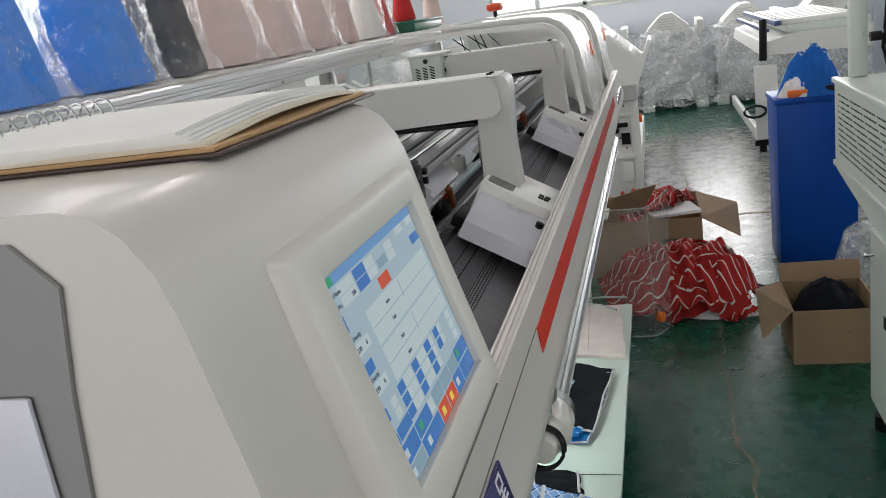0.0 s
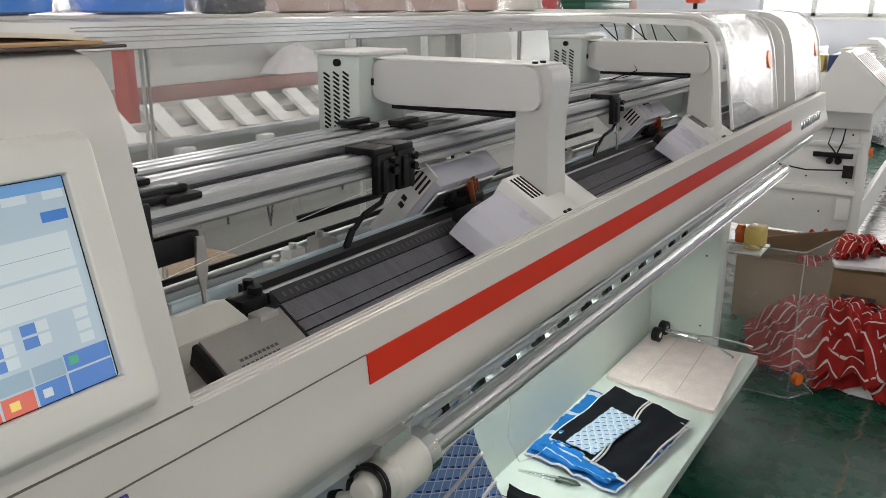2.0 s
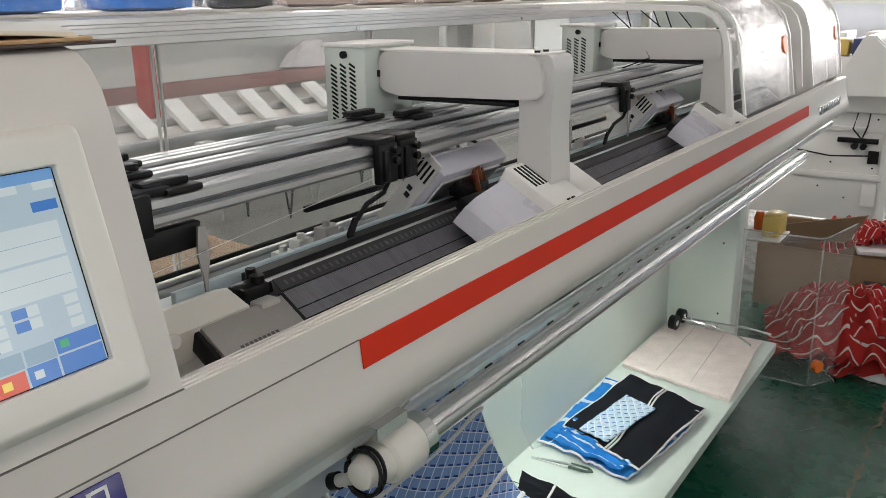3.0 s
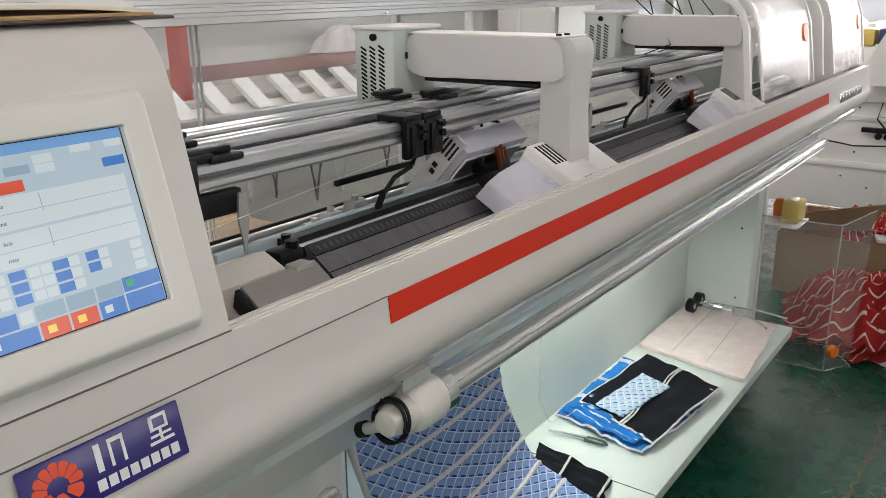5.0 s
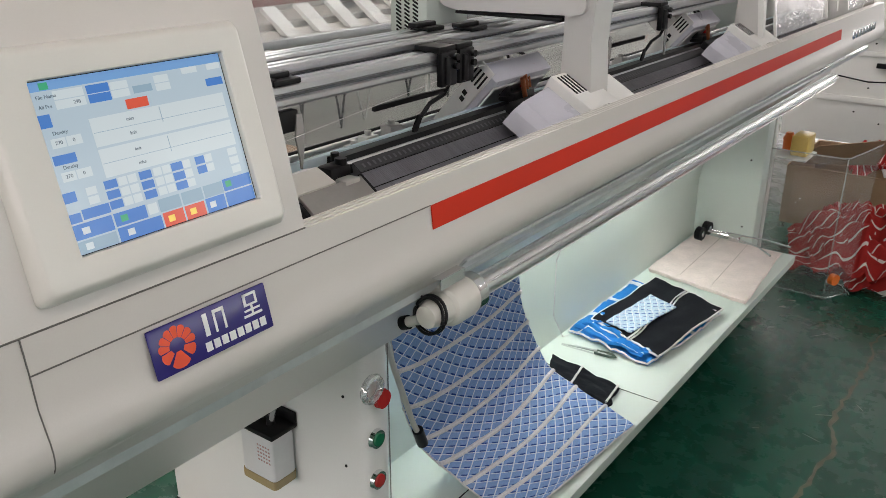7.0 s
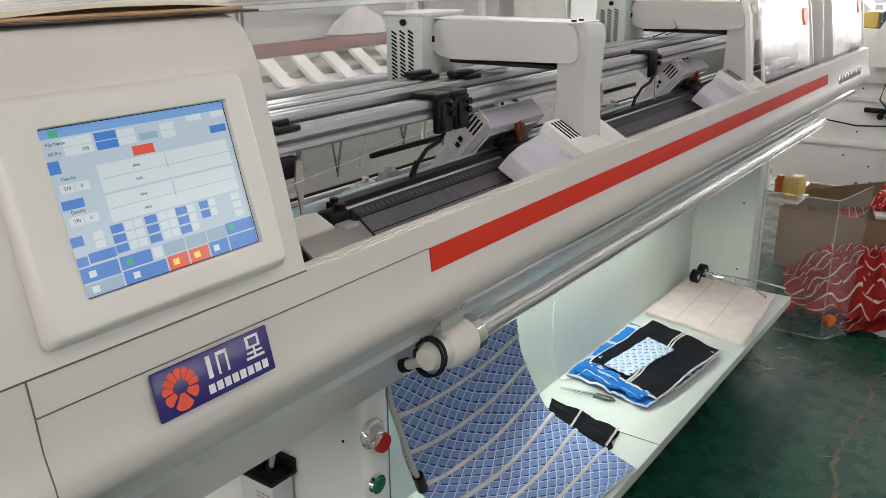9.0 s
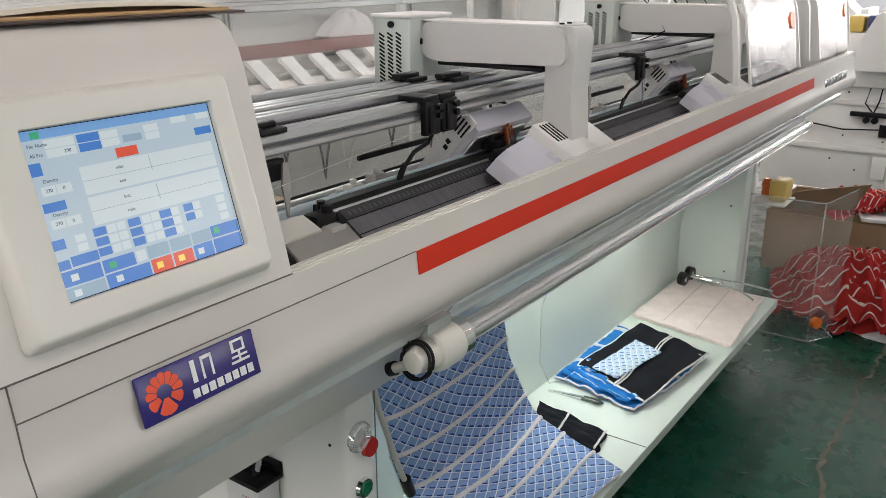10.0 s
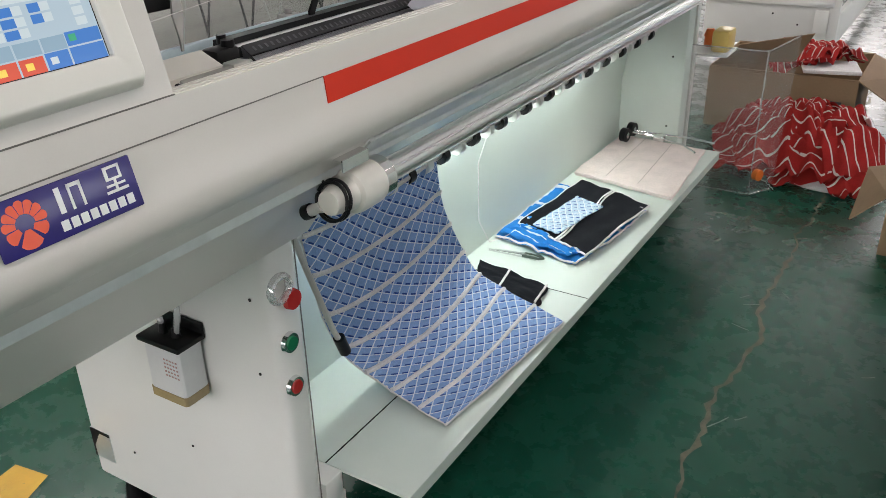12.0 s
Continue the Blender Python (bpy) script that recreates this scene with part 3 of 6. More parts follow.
def rounded(pts, r, seg=5):
    """An outline with its corners rounded."""
    out = []
    n = len(pts)
    for i in range(n):
        p, a, b = Vector(pts[i]), Vector(pts[i - 1]), Vector(pts[(i + 1) % n])
        u, w = (a - p), (b - p)
        q = min(r, 0.45 * u.length, 0.45 * w.length)
        s, e = p + u.normalized() * q, p + w.normalized() * q
        for k in range(seg + 1):
            t = k / seg
            out.append(tuple(s.lerp(p, t).lerp(p.lerp(e, t), t)))
    return out


# screen
TH = math.atan2(0.045, 0.163)
SM = Matrix.Translation((-0.029, -0.4325, 1.2825)) @ Matrix.Rotation(-TH, 4, "Y")  # x out of the glass, y along, z up the face


def scr(g, y0, y1, z0, z1, x0, x1, b=0.0):
    return g.box(x0, x1, y0, y1, z0, z1, b, SM)


def ring_frame(outer, inner, levels):
    """A moulded frame: levels are (outer or inner loop, its inset, its height over the face)."""
    g, loops = Geo(), []
    for which, inset, h in levels:
        y0, y1, z0, z1 = outer if which else inner
        y0, y1, z0, z1 = y0 + inset, y1 - inset, z0 + inset, z1 - inset
        q = corner_round([(y0, z0), (y1, z0), (y1, z1), (y0, z1)], 0.010 if which else 0.003, 4)
        loops.append([SM @ Vector((h, a, b)) for a, b in q])
    n = len(loops[0])
    g.add([p for lp in loops for p in lp], [(k * n + i, k * n + (i + 1) % n, (k + 1) * n + (i + 1) % n, (k + 1) * n + i) for k in range(len(loops) - 1) for i in range(n)])
    return g


def corner_round(pts, r, seg):
    out = []
    for i, p in enumerate(pts):
        p, a, b = Vector(p), Vector(pts[i - 1]), Vector(pts[(i + 1) % len(pts)])
        s_, e_ = p + (a - p).normalized() * r, p + (b - p).normalized() * r
        for k in range(seg + 1):
            t = k / seg
            out.append(tuple(s_.lerp(p, t).lerp(p.lerp(e_, t), t)))
    return out


fr = ring_frame((-0.155, 0.140, -0.114, 0.1125), (-0.1145, 0.1125, -0.0845, 0.0855), [(1, -0.009, -0.035), (1, -0.008, -0.009), (1, -0.001, 0.004), (1, 0.0015, 0.006), (1, 0.004, 0.0065), (0, -0.005, 0.0055), (0, -0.001, 0.0045), (0, 0.0, 0.003), (0, 0.0, -0.02)])
bezel = part("screen_bezel", fr, BEZEL, km, "cream bevelled screen frame")
part("screen_rim", scr(Geo(), -0.1152, 0.1132, -0.0853, 0.0863, -0.05, -0.0035), BLACK, bezel)
UI_BG = glow("screen_pale_blue", (0.46, 0.58, 0.66), 0.75)
UI_TOP = glow("screen_sky_blue", (0.18, 0.38, 0.70), 0.75)
UI_W = glow("screen_white", (0.62, 0.71, 0.74), 0.75)
UI_B = glow("screen_blue", (0.06, 0.22, 0.62), 0.72)
UI_R = glow("screen_red", (0.75, 0.10, 0.05), 0.72)
UI_G = glow("screen_grey", (0.30, 0.44, 0.55), 0.72)
UI_K = glow("screen_ink", (0.12, 0.17, 0.22), 0.6)
UI_GR = glow("screen_green", (0.05, 0.40, 0.20), 0.8)
UI_Y = glow("screen_yellow", (0.85, 0.60, 0.10), 0.9)
screen = part("screen", scr(Geo(), -0.1130, 0.1110, -0.0835, 0.0845, -0.006, -0.003), UI_BG, km, "lit touch screen with a pale blue menu")


def ui(u0, u1, v0, v1, material, lift=1, name="menu_field"):
    """A field of the menu; u to the right and v down, both from 0 to 1."""
    g = scr(Geo(), -0.1130 + 0.224 * u0, -0.1130 + 0.224 * u1, 0.0845 - 0.168 * v1, 0.0845 - 0.168 * v0, -0.0032, -0.003 + 0.0003 * lift)
    return part(name, g, material, screen)


def ui_text(u, v, text, size):
    m = SM @ Matrix.Translation((-0.0017, -0.1130 + 0.224 * u, 0.0845 - 0.168 * v)) @ Matrix(((0, 0, 1, 0), (1, 0, 0, 0), (0, 1, 0, 0), (0, 0, 0, 1)))
    return words("menu_text", text, size, m, UI_K, screen)


ui(0, 1, 0, 0.055, UI_TOP)
ui(0.05, 0.09, 0.01, 0.05, UI_GR, 2)
for u0, u1, v0, v1, mm in [
    (0.10, 0.24, 0.065, 0.115, UI_W), (0.10, 0.24, 0.12, 0.17, UI_W), (0.255, 0.365, 0.065, 0.115, UI_B), (0.255, 0.365, 0.12, 0.17, UI_B), (0.37, 0.46, 0.07, 0.115, UI_W), (0.37, 0.46, 0.12, 0.165, UI_W),
    (0.48, 0.58, 0.115, 0.16, UI_G), (0.60, 0.68, 0.075, 0.12, UI_W), (0.60, 0.68, 0.125, 0.17, UI_W), (0.76, 0.85, 0.055, 0.095, UI_W), (0.91, 0.99, 0.055, 0.095, UI_W), (0.885, 0.985, 0.15, 0.20, UI_B),
    (0.0, 0.06, 0.185, 0.26, UI_B), (0.425, 0.54, 0.185, 0.245, UI_R), (0.225, 0.965, 0.255, 0.425, UI_W), (0.225, 0.965, 0.44, 0.61, UI_W),
    (0.03, 0.095, 0.325, 0.38, UI_W), (0.10, 0.17, 0.325, 0.38, UI_W), (0.015, 0.12, 0.42, 0.475, UI_B), (0.03, 0.095, 0.52, 0.575, UI_W), (0.10, 0.17, 0.52, 0.575, UI_W), (0.0, 0.065, 0.635, 0.695, UI_B), (0.115, 0.165, 0.635, 0.68, UI_W), (0.115, 0.165, 0.69, 0.735, UI_W),
    (0.0, 0.06, 0.76, 0.815, UI_B), (0.068, 0.20, 0.75, 0.81, UI_B), (0.0, 0.195, 0.825, 0.915, UI_B), (0.205, 0.37, 0.825, 0.905, UI_B), (0.38, 0.43, 0.83, 0.895, UI_W), (0.44, 0.56, 0.82, 0.90, UI_G), (0.57, 0.69, 0.82, 0.90, UI_G),
    (0.70, 0.815, 0.82, 0.90, UI_G), (0.82, 0.995, 0.815, 0.895, UI_B), (0.0, 0.195, 0.925, 1.0, UI_G), (0.205, 0.435, 0.915, 1.0, UI_B), (0.445, 0.56, 0.91, 1.0, UI_R), (0.57, 0.685, 0.91, 1.0, UI_R), (0.695, 0.81, 0.905, 1.0, UI_B), (0.82, 0.995, 0.905, 1.0, UI_B)]:
    ui(u0, u1, v0, v1, mm)
for c, (u, cols) in enumerate(((0.205, (0.275, 0.325)), (0.385, (0.46, 0.51)), (0.56, (0.625,)), (0.70, (0.755,)))):
    for rw in range(3 if c < 3 else 2):
        v = 0.625 + rw * 0.062
        ui(u, u + 0.064 - 0.01 * (c == 3), v, v + 0.05, UI_B)
        for w_ in cols:
            ui(w_, w_ + 0.044, v, v + 0.05, UI_W)
for rw in range(3):
    ui(0.90, 0.955, 0.625 + rw * 0.06, 0.672 + rw * 0.06, UI_W)
for u, v, mm in ((0.045, 0.87, UI_W), (0.04, 0.962, UI_W), (0.235, 0.865, UI_GR), (0.25, 0.957, UI_W), (0.47, 0.955, UI_Y), (0.595, 0.955, UI_Y), (0.715, 0.952, UI_W), (0.835, 0.85, UI_GR)):
    ui(u, u + 0.035, v - 0.02, v + 0.02, mm, 2, "menu_icon")
for v in (0.34, 0.525):
    ui(0.23, 0.96, v, v + 0.003, UI_G, 2, "menu_line")
for v0, v1 in ((0.265, 0.36), (0.45, 0.55)):
    ui(0.585, 0.588, v0, v1, UI_G, 2, "menu_line")
for u, v, s in ((0.045, 0.297, "Density"), (0.045, 0.495, "Density"), (0.045, 0.352, "270"), (0.125, 0.352, "0"), (0.045, 0.547, "270"), (0.125, 0.547, "0"), (0.40, 0.30, "miss"), (0.40, 0.385, "knit"), (0.40, 0.485, "knit"), (0.40, 0.57, "miss"), (0.02, 0.09, "File Name"), (0.02, 0.145, "All Pcs"), (0.18, 0.145, "298")):
    ui_text(u, v, s, 0.0050)


# maker's plate: a blue plate with plain shapes
LM = Matrix.Translation((0.0095, -0.4155, 1.0735)) @ Matrix.Rotation(-0.235, 4, "Y")
plate = part("maker_plate", Geo().box(-0.002, 0.002, -0.082, 0.082, -0.028, 0.028, 0.006, LM), BLUEP, km, "dark blue enamel maker's plate")
fan = Geo()


def petal(a0, a1, r0, r1, drop=0.0):
    """One leaf of the emblem, with a rounded outer end."""
    a0, a1 = radians(a0), radians(a1)
    arc = [(r1 * (1 - 0.10 * abs(2 * k / 6 - 1) ** 3), a1 + (a0 - a1) * k / 6) for k in range(7)]
    ring = [(r0, a0), (r0, a1)] + arc
    fan.add([LM @ Vector((0.0025, -0.050 + r * math.cos(a), r * math.sin(a) + drop)) for r, a in ring], [tuple(range(len(ring)))])


for i in range(7):
    petal(-4 + i * 27 + 1.2, -4 + i * 27 + 25.8, 0.0105, 0.0240)
petal(188, 226, 0.0085, 0.0235)
petal(-46, -8, 0.0085, 0.0235)
petal(236, 304, 0.0050, 0.0235, -0.001)
tagged(part("emblem", fan, EMBLEM, plate, "red-orange fan emblem"), kind="stuff")
for y0, y1, z0, z1 in ((-0.012, -0.006, -0.004, 0.022), (0.002, 0.005, -0.004, 0.021), (0.002, 0.018, 0.018, 0.022), (0.015, 0.018, -0.004, 0.021), 
                       (0.046, 0.050, 0.010, 0.024), (0.046, 0.066, 0.021, 0.024), (0.046, 0.066, 0.009, 0.0115), (0.063, 0.066, 0.010, 0.024), (0.043, 0.070, -0.004, -0.001), (0.045, 0.068, 0.0025, 0.005), (0.055, 0.058, -0.004, 0.010)):
    part("plate_bar", Geo().box(0.0021, 0.0026, y0, y1, z0, z1, 0, LM), INKW, plate)
for k in range(8):
    part("plate_bar", Geo().box(0.0021, 0.0026, -0.016 + k * 0.0113, -0.0075 + k * 0.0113, -0.021, -0.0105, 0, LM), INKW, plate)

# needle beds
def bedm(front=True):
    """Along the bed: x up its slope, y along the machine, z out of its face."""
    if front:
        d = Vector((-0.175, 0, 0.101)).normalized()
        o = Vector((-0.070, 0, 0.987))
    else:
        d = Vector((0.175, 0, 0.101)).normalized()
        o = Vector((-0.515, 0, 0.987))
    nrm = Vector((-d.z, 0, d.x)) if d.x > 0 else Vector((d.z, 0, -d.x))
    ym = nrm.cross(d)
    return Matrix(((d.x, ym.x, nrm.x, o.x), (d.y, ym.y, nrm.y, o.y), (d.z, ym.z, nrm.z, o.z), (0, 0, 0, 1)))


BF, BR = bedm(True), bedm(False)
SF = BF[1][1]  # sense of the bed's own y
NB0, NB1 = 0.132, 3.1


def onbed(g, x0, x1, y0, y1, z0, z1, b=0.0, m=None):
    m = BF if m is None else m
    s = m[1][1]
    return g.box(x0, x1, min(y0 * s, y1 * s), max(y0 * s, y1 * s), z0, z1, b, m)


# the front bed's own pose: x up its slope to the sinker strip at 0.2
BN = Matrix(((-0.8102, 0, 0.5862, -0.117), (0, -1, 0, 0), (0.5862, 0, 0.8102, 0.974), (0, 0, 0, 1)))
fb = part("front_needle_bed", onbed(Geo(), 0.0, 0.20, NB0, NB1, -0.03, 0.0, 0, BN), STEEL, km, "ground steel needle bed with fine needle slots")
for a, b in ((0.0845, 0.0860), (0.1158, 0.1182), (0.1366, 0.1382), (0.1735, 0.1745)):
    part("bed_groove", onbed(Geo(), a, b, NB0, NB1, 0.0002, 0.0012, 0, BN), DARKGAP, fb)
teeth, holes_, ticks = Geo(), Geo(), Geo()
for k in range(820):
    y = -(NB0 + 0.004 + k * 0.0036)
    for a, b in ((0.0875, 0.1145), (0.1195, 0.1355), (0.1395, 0.1725)):
        teeth.box(a, b, y - 0.0007, y + 0.0007, 0.0002, 0.0008, 0, BN)
tagged(part("needle", teeth, STEEL, fb), kind="stuff")
for k in range(290):
    y = -(NB0 + 0.006 + k * 0.0102)
    for q in range(4):
        holes_.box(0.0605 + q * 0.006, 0.0638 + q * 0.006, y - 0.0022 + 0.002 * (q % 2), y + 0.0022 + 0.002 * (q % 2), 0.0002, 0.0006, 0, BN)
tagged(part("perforation", holes_, DARKGAP, fb), kind="stuff")
part("tick_band", onbed(Geo(), 0.1750, 0.199, NB0, NB1, 0.0002, 0.0022, 0.0005, BN), surface("dark_tick_band", (0.055, 0.055, 0.06), 0.4, 0.5), fb, "dark strip with pale ticks")
for k in range(200):
    y = -(0.15 + k * 0.0146)
    ticks.box(0.1815, 0.1905, y - 0.0028, y + 0.0028, 0.0022, 0.0028, 0, BN)
tagged(part("tick", ticks, surface("tick_steel", (0.11, 0.11, 0.12), 0.4, 0.6), fb), kind="stuff")
part("bed_strip", Geo().prism([(-0.276, 1.074), (-0.280, 1.093), (-0.291, 1.103), (-0.318, 1.102), (-0.320, 1.07)], 0.11, NB1), BLACK, km, "black sinker strip")
part("strip_edge", Geo().prism([(-0.2785, 1.0905), (-0.2800, 1.0945), (-0.2825, 1.0955), (-0.2800, 1.0905)], 0.12, NB1), RAILS, km, "thin bright edge of the sinker strip")
part("rear_needle_bed", onbed(Geo(), 0.02, 0.20, NB0, NB1, -0.03, 0.0, 0, BR), STEEL, km, "rear steel needle bed")
part("rear_strip", Geo().box(-0.345, -0.333, 0.0, NB1, 1.07, 1.10, 0.002), surface("pale_blue_strip", (0.55, 0.66, 0.70), 0.4), km, "pale blue strip of the rear bed")
DECKBLUE = surface("pale_blue_deck_paint", (0.55, 0.63, 0.66), 0.35, var=0.06)
part("rear_deck", Geo().box(-0.575, -0.50, Y0 + 0.02, Y1 - 0.03, 0.955, 0.998, 0.003), DECKBLUE, km, "pale blue-grey rear deck")
part("rear_guide", Geo().box(-0.622, -0.577, Y0 + 0.02, Y1 - 0.03, 0.955, 0.996, 0.003), surface("slate_guide", (0.12, 0.15, 0.165), 0.35, var=0.1), km, "slate grey rear guide rail")
part("rear_edge", Geo().box(-0.638, -0.624, Y0 + 0.02, Y1 - 0.03, 0.955, 1.004, 0.003).box(-0.656, -0.648, Y0 + 0.02, Y1 - 0.03, 0.95, 0.990, 0.002), ALU, km, "bright aluminium edge of the rear deck")
part("rear_rod", Geo().cyl((-0.775, -0.2, 0.953), (-0.775, 3.15, 0.953), 0.0075, n=10), BLACK, km, "black rod behind the rear deck")
part("bed_trough", Geo().box(-0.60, -0.03, Y0 + 0.02, Y1 - 0.03, 0.94, 0.955).box(-0.34, -0.30, NB0, NB1, 0.955, 1.07), GALV, km)
# end blocks of the bed
eb = part("bed_end_plate", onbed(Geo(), 0.02, 0.168, -0.030, 0.122, -0.020, 0.006, 0.002, BN), PLATE, km, "ground steel end plate of the bed")
for y in (0.085, 0.020):
    slot = rounded([(-y - 0.010, 0.040), (-y + 0.010, 0.040), (-y + 0.010, 0.076), (-y - 0.010, 0.076)], 0.0095, 5)
    part("slot", Geo().add([BN @ Vector((q, p, h)) for h in (0.0058, 0.0066) for p, q in slot], [tuple(range(len(slot))), tuple(range(len(slot), 2 * len(slot)))] + [(i, (i + 1) % len(slot), len(slot) + (i + 1) % len(slot), len(slot) + i) for i in range(len(slot))]), BLACK, eb)
for x, y in ((0.083, 0.055), (0.066, 0.050)):
    part("screw_hole", Geo().cyl(BN @ Vector((x, -y, 0.0058)), BN @ Vector((x, -y, 0.0066)), 0.0035, n=12), BLACK, eb)
for k in range(9):
    for rw in range(2):
        part("print_bar", onbed(Geo(), 0.114 - rw * 0.010, 0.1185 - rw * 0.010, 0.000 + k * 0.0082 - 0.004 * rw, 0.0058 + k * 0.0082 - 0.004 * rw, 0.0058, 0.0064, 0, BN), INKG, eb)
part("plate_side", onbed(Geo(), 0.012, 0.172, -0.040, -0.031, -0.026, 0.002, 0.002, BN), BLACK, km, "dark edge of the end plate")
part("plate_gap", onbed(Geo(), 0.02, 0.172, 0.1225, 0.1315, -0.02, 0.002, 0, BN), BLACK, km)
part("plate_cover", onbed(Geo(), 0.090, 0.098, 0.115, 0.140, 0.002, 0.008, 0.001, BN), BLACK, km)
part("bed_end_block", Geo().prism([(-0.262, 1.03), (-0.248, 1.080), (-0.292, 1.099), (-0.318, 1.092), (-0.318, 1.03)], -0.10, 0.058), BEZEL, km, "cream bed end block")
clampb = part("bed_clamp", Geo().box(-0.305, -0.265, 0.065, 0.118, 1.05, 1.098, 0.008), BLACK, km, "black bed clamp")
part("clamp_screw", Geo().cyl((-0.278, 0.103, 1.095), (-0.278, 0.103, 1.108), 0.011, n=16), BLACK, clampb)
part("clamp_screw", Geo().cyl((-0.300, 0.112, 1.095), (-0.300, 0.112, 1.112), 0.008, n=14), BLACK, clampb)
part("clamp_plate", Geo().box(-0.268, -0.240, 0.074, 0.112, 1.060, 1.078, 0.003), GREYP, clampb)
part("block_cap", Geo().cyl((-0.258, -0.075, 1.070), (-0.246, -0.075, 1.074), 0.010, n=16), GREYP, km)
part("bed_bracket", Geo().box(-0.30, -0.05, -0.25, -0.10, 0.99, 1.02, 0.004), GALV, km)

# yarn guide rails
SLATE = surface("slate_groove", (0.09, 0.095, 0.10), 0.5, 0.4)
RX = (-0.315, -0.392, -0.468, -0.545)
RZ = (1.214, 1.226, 1.226, 1.214)
for x, z in zip(RX, RZ):
    rail = part("yarn_rail", Geo().prism([(x - 0.022, z), (x + 0.022, z), (x + 0.024, z + 0.004), (x + 0.024, z + 0.012), (x + 0.020, z + 0.015), (x + 0.020, z + 0.021), (x + 0.024, z + 0.024), (x + 0.024, z + 0.034),
                                      (x + 0.020, z + 0.038), (x + 0.006, z + 0.038), (x + 0.004, z + 0.034), (x - 0.004, z + 0.034), (x - 0.006, z + 0.038), (x - 0.020, z + 0.038), (x - 0.024, z + 0.034), (x - 0.024, z + 0.004)], -0.12, 3.2), RAILS, km, "anodised aluminium yarn guide rail", 12)
    part("rail_slot", Geo().box(x - 0.0038, x + 0.0038, -0.018, 3.19, z + 0.0342, z + 0.0352), DARKGAP, rail)
    part("rail_slot", Geo().box(x + 0.0203, x + 0.0212, -0.05, 3.19, z + 0.0155, z + 0.0205), SLATE, rail)
    part("rail_end", Geo().box(x - 0.03, x + 0.03, -0.19, -0.055, z - 0.012, z + 0.046, 0.005).box(x - 0.024, x + 0.024, -0.10, -0.02, z + 0.039, z + 0.050, 0.003).cyl((x, -0.07, z + 0.046), (x, -0.07, z + 0.054), 0.008, n=12), BLACK, rail, "black rail end block")
part("rail_bracket", Geo().box(-0.60, -0.27, -0.26, -0.15, 1.15, 1.235, 0.006), BLACK, km, "black rail end bracket")
part("cable_rail", Geo().box(-0.318, -0.30, -0.14, 0.03, 1.168, 1.205, 0.003).box(-0.47, -0.45, -0.14, 3.1, 1.175, 1.205, 0.003), BLACK, km, "black rail below the yarn rails")


def yarn_carrier(x, y, z, feeder=True, lean=-0.075):
    c = part("yarn_carrier", Geo().box(x - 0.03, x + 0.034, y - 0.028, y + 0.028, z + 0.036, z + 0.050, 0.003).box(x + 0.0245, x + 0.040, y - 0.026, y + 0.026, z - 0.030, z + 0.04, 0.004)
             .box(x + 0.036, x + 0.046, y - 0.018, y - 0.002, z - 0.025, z + 0.03, 0.003), BLACK, km, "black yarn carrier block")
    for dz in (0.028, 0.010):
        part("roller", Geo().cyl((x + 0.044, y + 0.012, z + dz), (x + 0.052, y + 0.012, z + dz), 0.007, n=14), BLACK, c)
    if feeder:
        g = Geo().tube([(x + 0.036, y, z - 0.028), (x + 0.030, y - 0.004, z - 0.045), (x + 0.02, y + lean * 0.55, z - 0.060), (x + 0.012, y + lean * 0.8, z - 0.085)], 0.0045, 6)
        g.prism([(y + lean * 0.8 - 0.008, z - 0.080), (y + lean * 0.8 + 0.008, z - 0.078), (y + lean + 0.004, z - 0.108), (y + lean - 0.004, z - 0.135), (y + lean - 0.011, z - 0.105)], x + 0.009, x + 0.014, "x")
        part("feeder_arm", g, BLACK, c, "black feeder arm with a pointed tip")
    return c


yarn_carrier(RX[0], 0.425, RZ[0])
yarn_carrier(RX[0], 0.485, RZ[0], False)
for x, y, z in ((RX[1], -0.02, RZ[1]), (RX[0], 0.0, RZ[0]), (RX[2], 0.02, RZ[2]), (RX[1], 1.20, RZ[1]), (RX[2], 1.24, RZ[2]), (RX[1], 1.28, RZ[1]), (RX[3], 1.20, RZ[3]), (RX[2], 1.14, RZ[2]), (RX[2], 0.60, RZ[2]), (RX[1], 0.66, RZ[1])):
    k_ = part("carrier_clamp", Geo().box(x - 0.026, x + 0.028, y - 0.03, y + 0.03, z + 0.036, z + 0.046, 0.003), BLACK, km, "black carrier clamp on a rail")
    part("clamp_block", Geo().box(x - 0.012, x + 0.012, y - 0.055, y + 0.02, z + 0.045, z + 0.056, 0.003), BLACK, k_)
yarn_carrier(RX[0], 1.50, RZ[0])
FEEDER = surface("bright_feeder_steel", (0.50, 0.50, 0.49), 0.25, 0.7)
# parked steel feeder tips
for y in (0.02, 1.14, 1.17, 1.55):
    x = -0.292
    part("feeder_tip", Geo().prism([(y - 0.006, 1.20), (y + 0.006, 1.20), (y + 0.011, 1.160), (y + 0.004, 1.125), (y + 0.0015, 1.105), (y - 0.0015, 1.105), (y - 0.003, 1.125), (y - 0.010, 1.160)], x, x + 0.004, "x"), FEEDER, km, "pale pointed yarn feeder")
part("yarn", Geo().tube([(-0.28, -0.22, 1.145), (-0.285, 0.02, 1.165), (-0.29, 0.5, 1.205), (-0.29, 1.2, 1.21)], 0.0006, 5), CORD, km)


# the rear cam box stands steeper than its bed: x up its slope, y along the machine
BC = Matrix(((0.66, 0, -0.7513, -0.456), (0, 1, 0, 0), (0.7513, 0, 0.66, 1.060), (0, 0, 0, 1)))
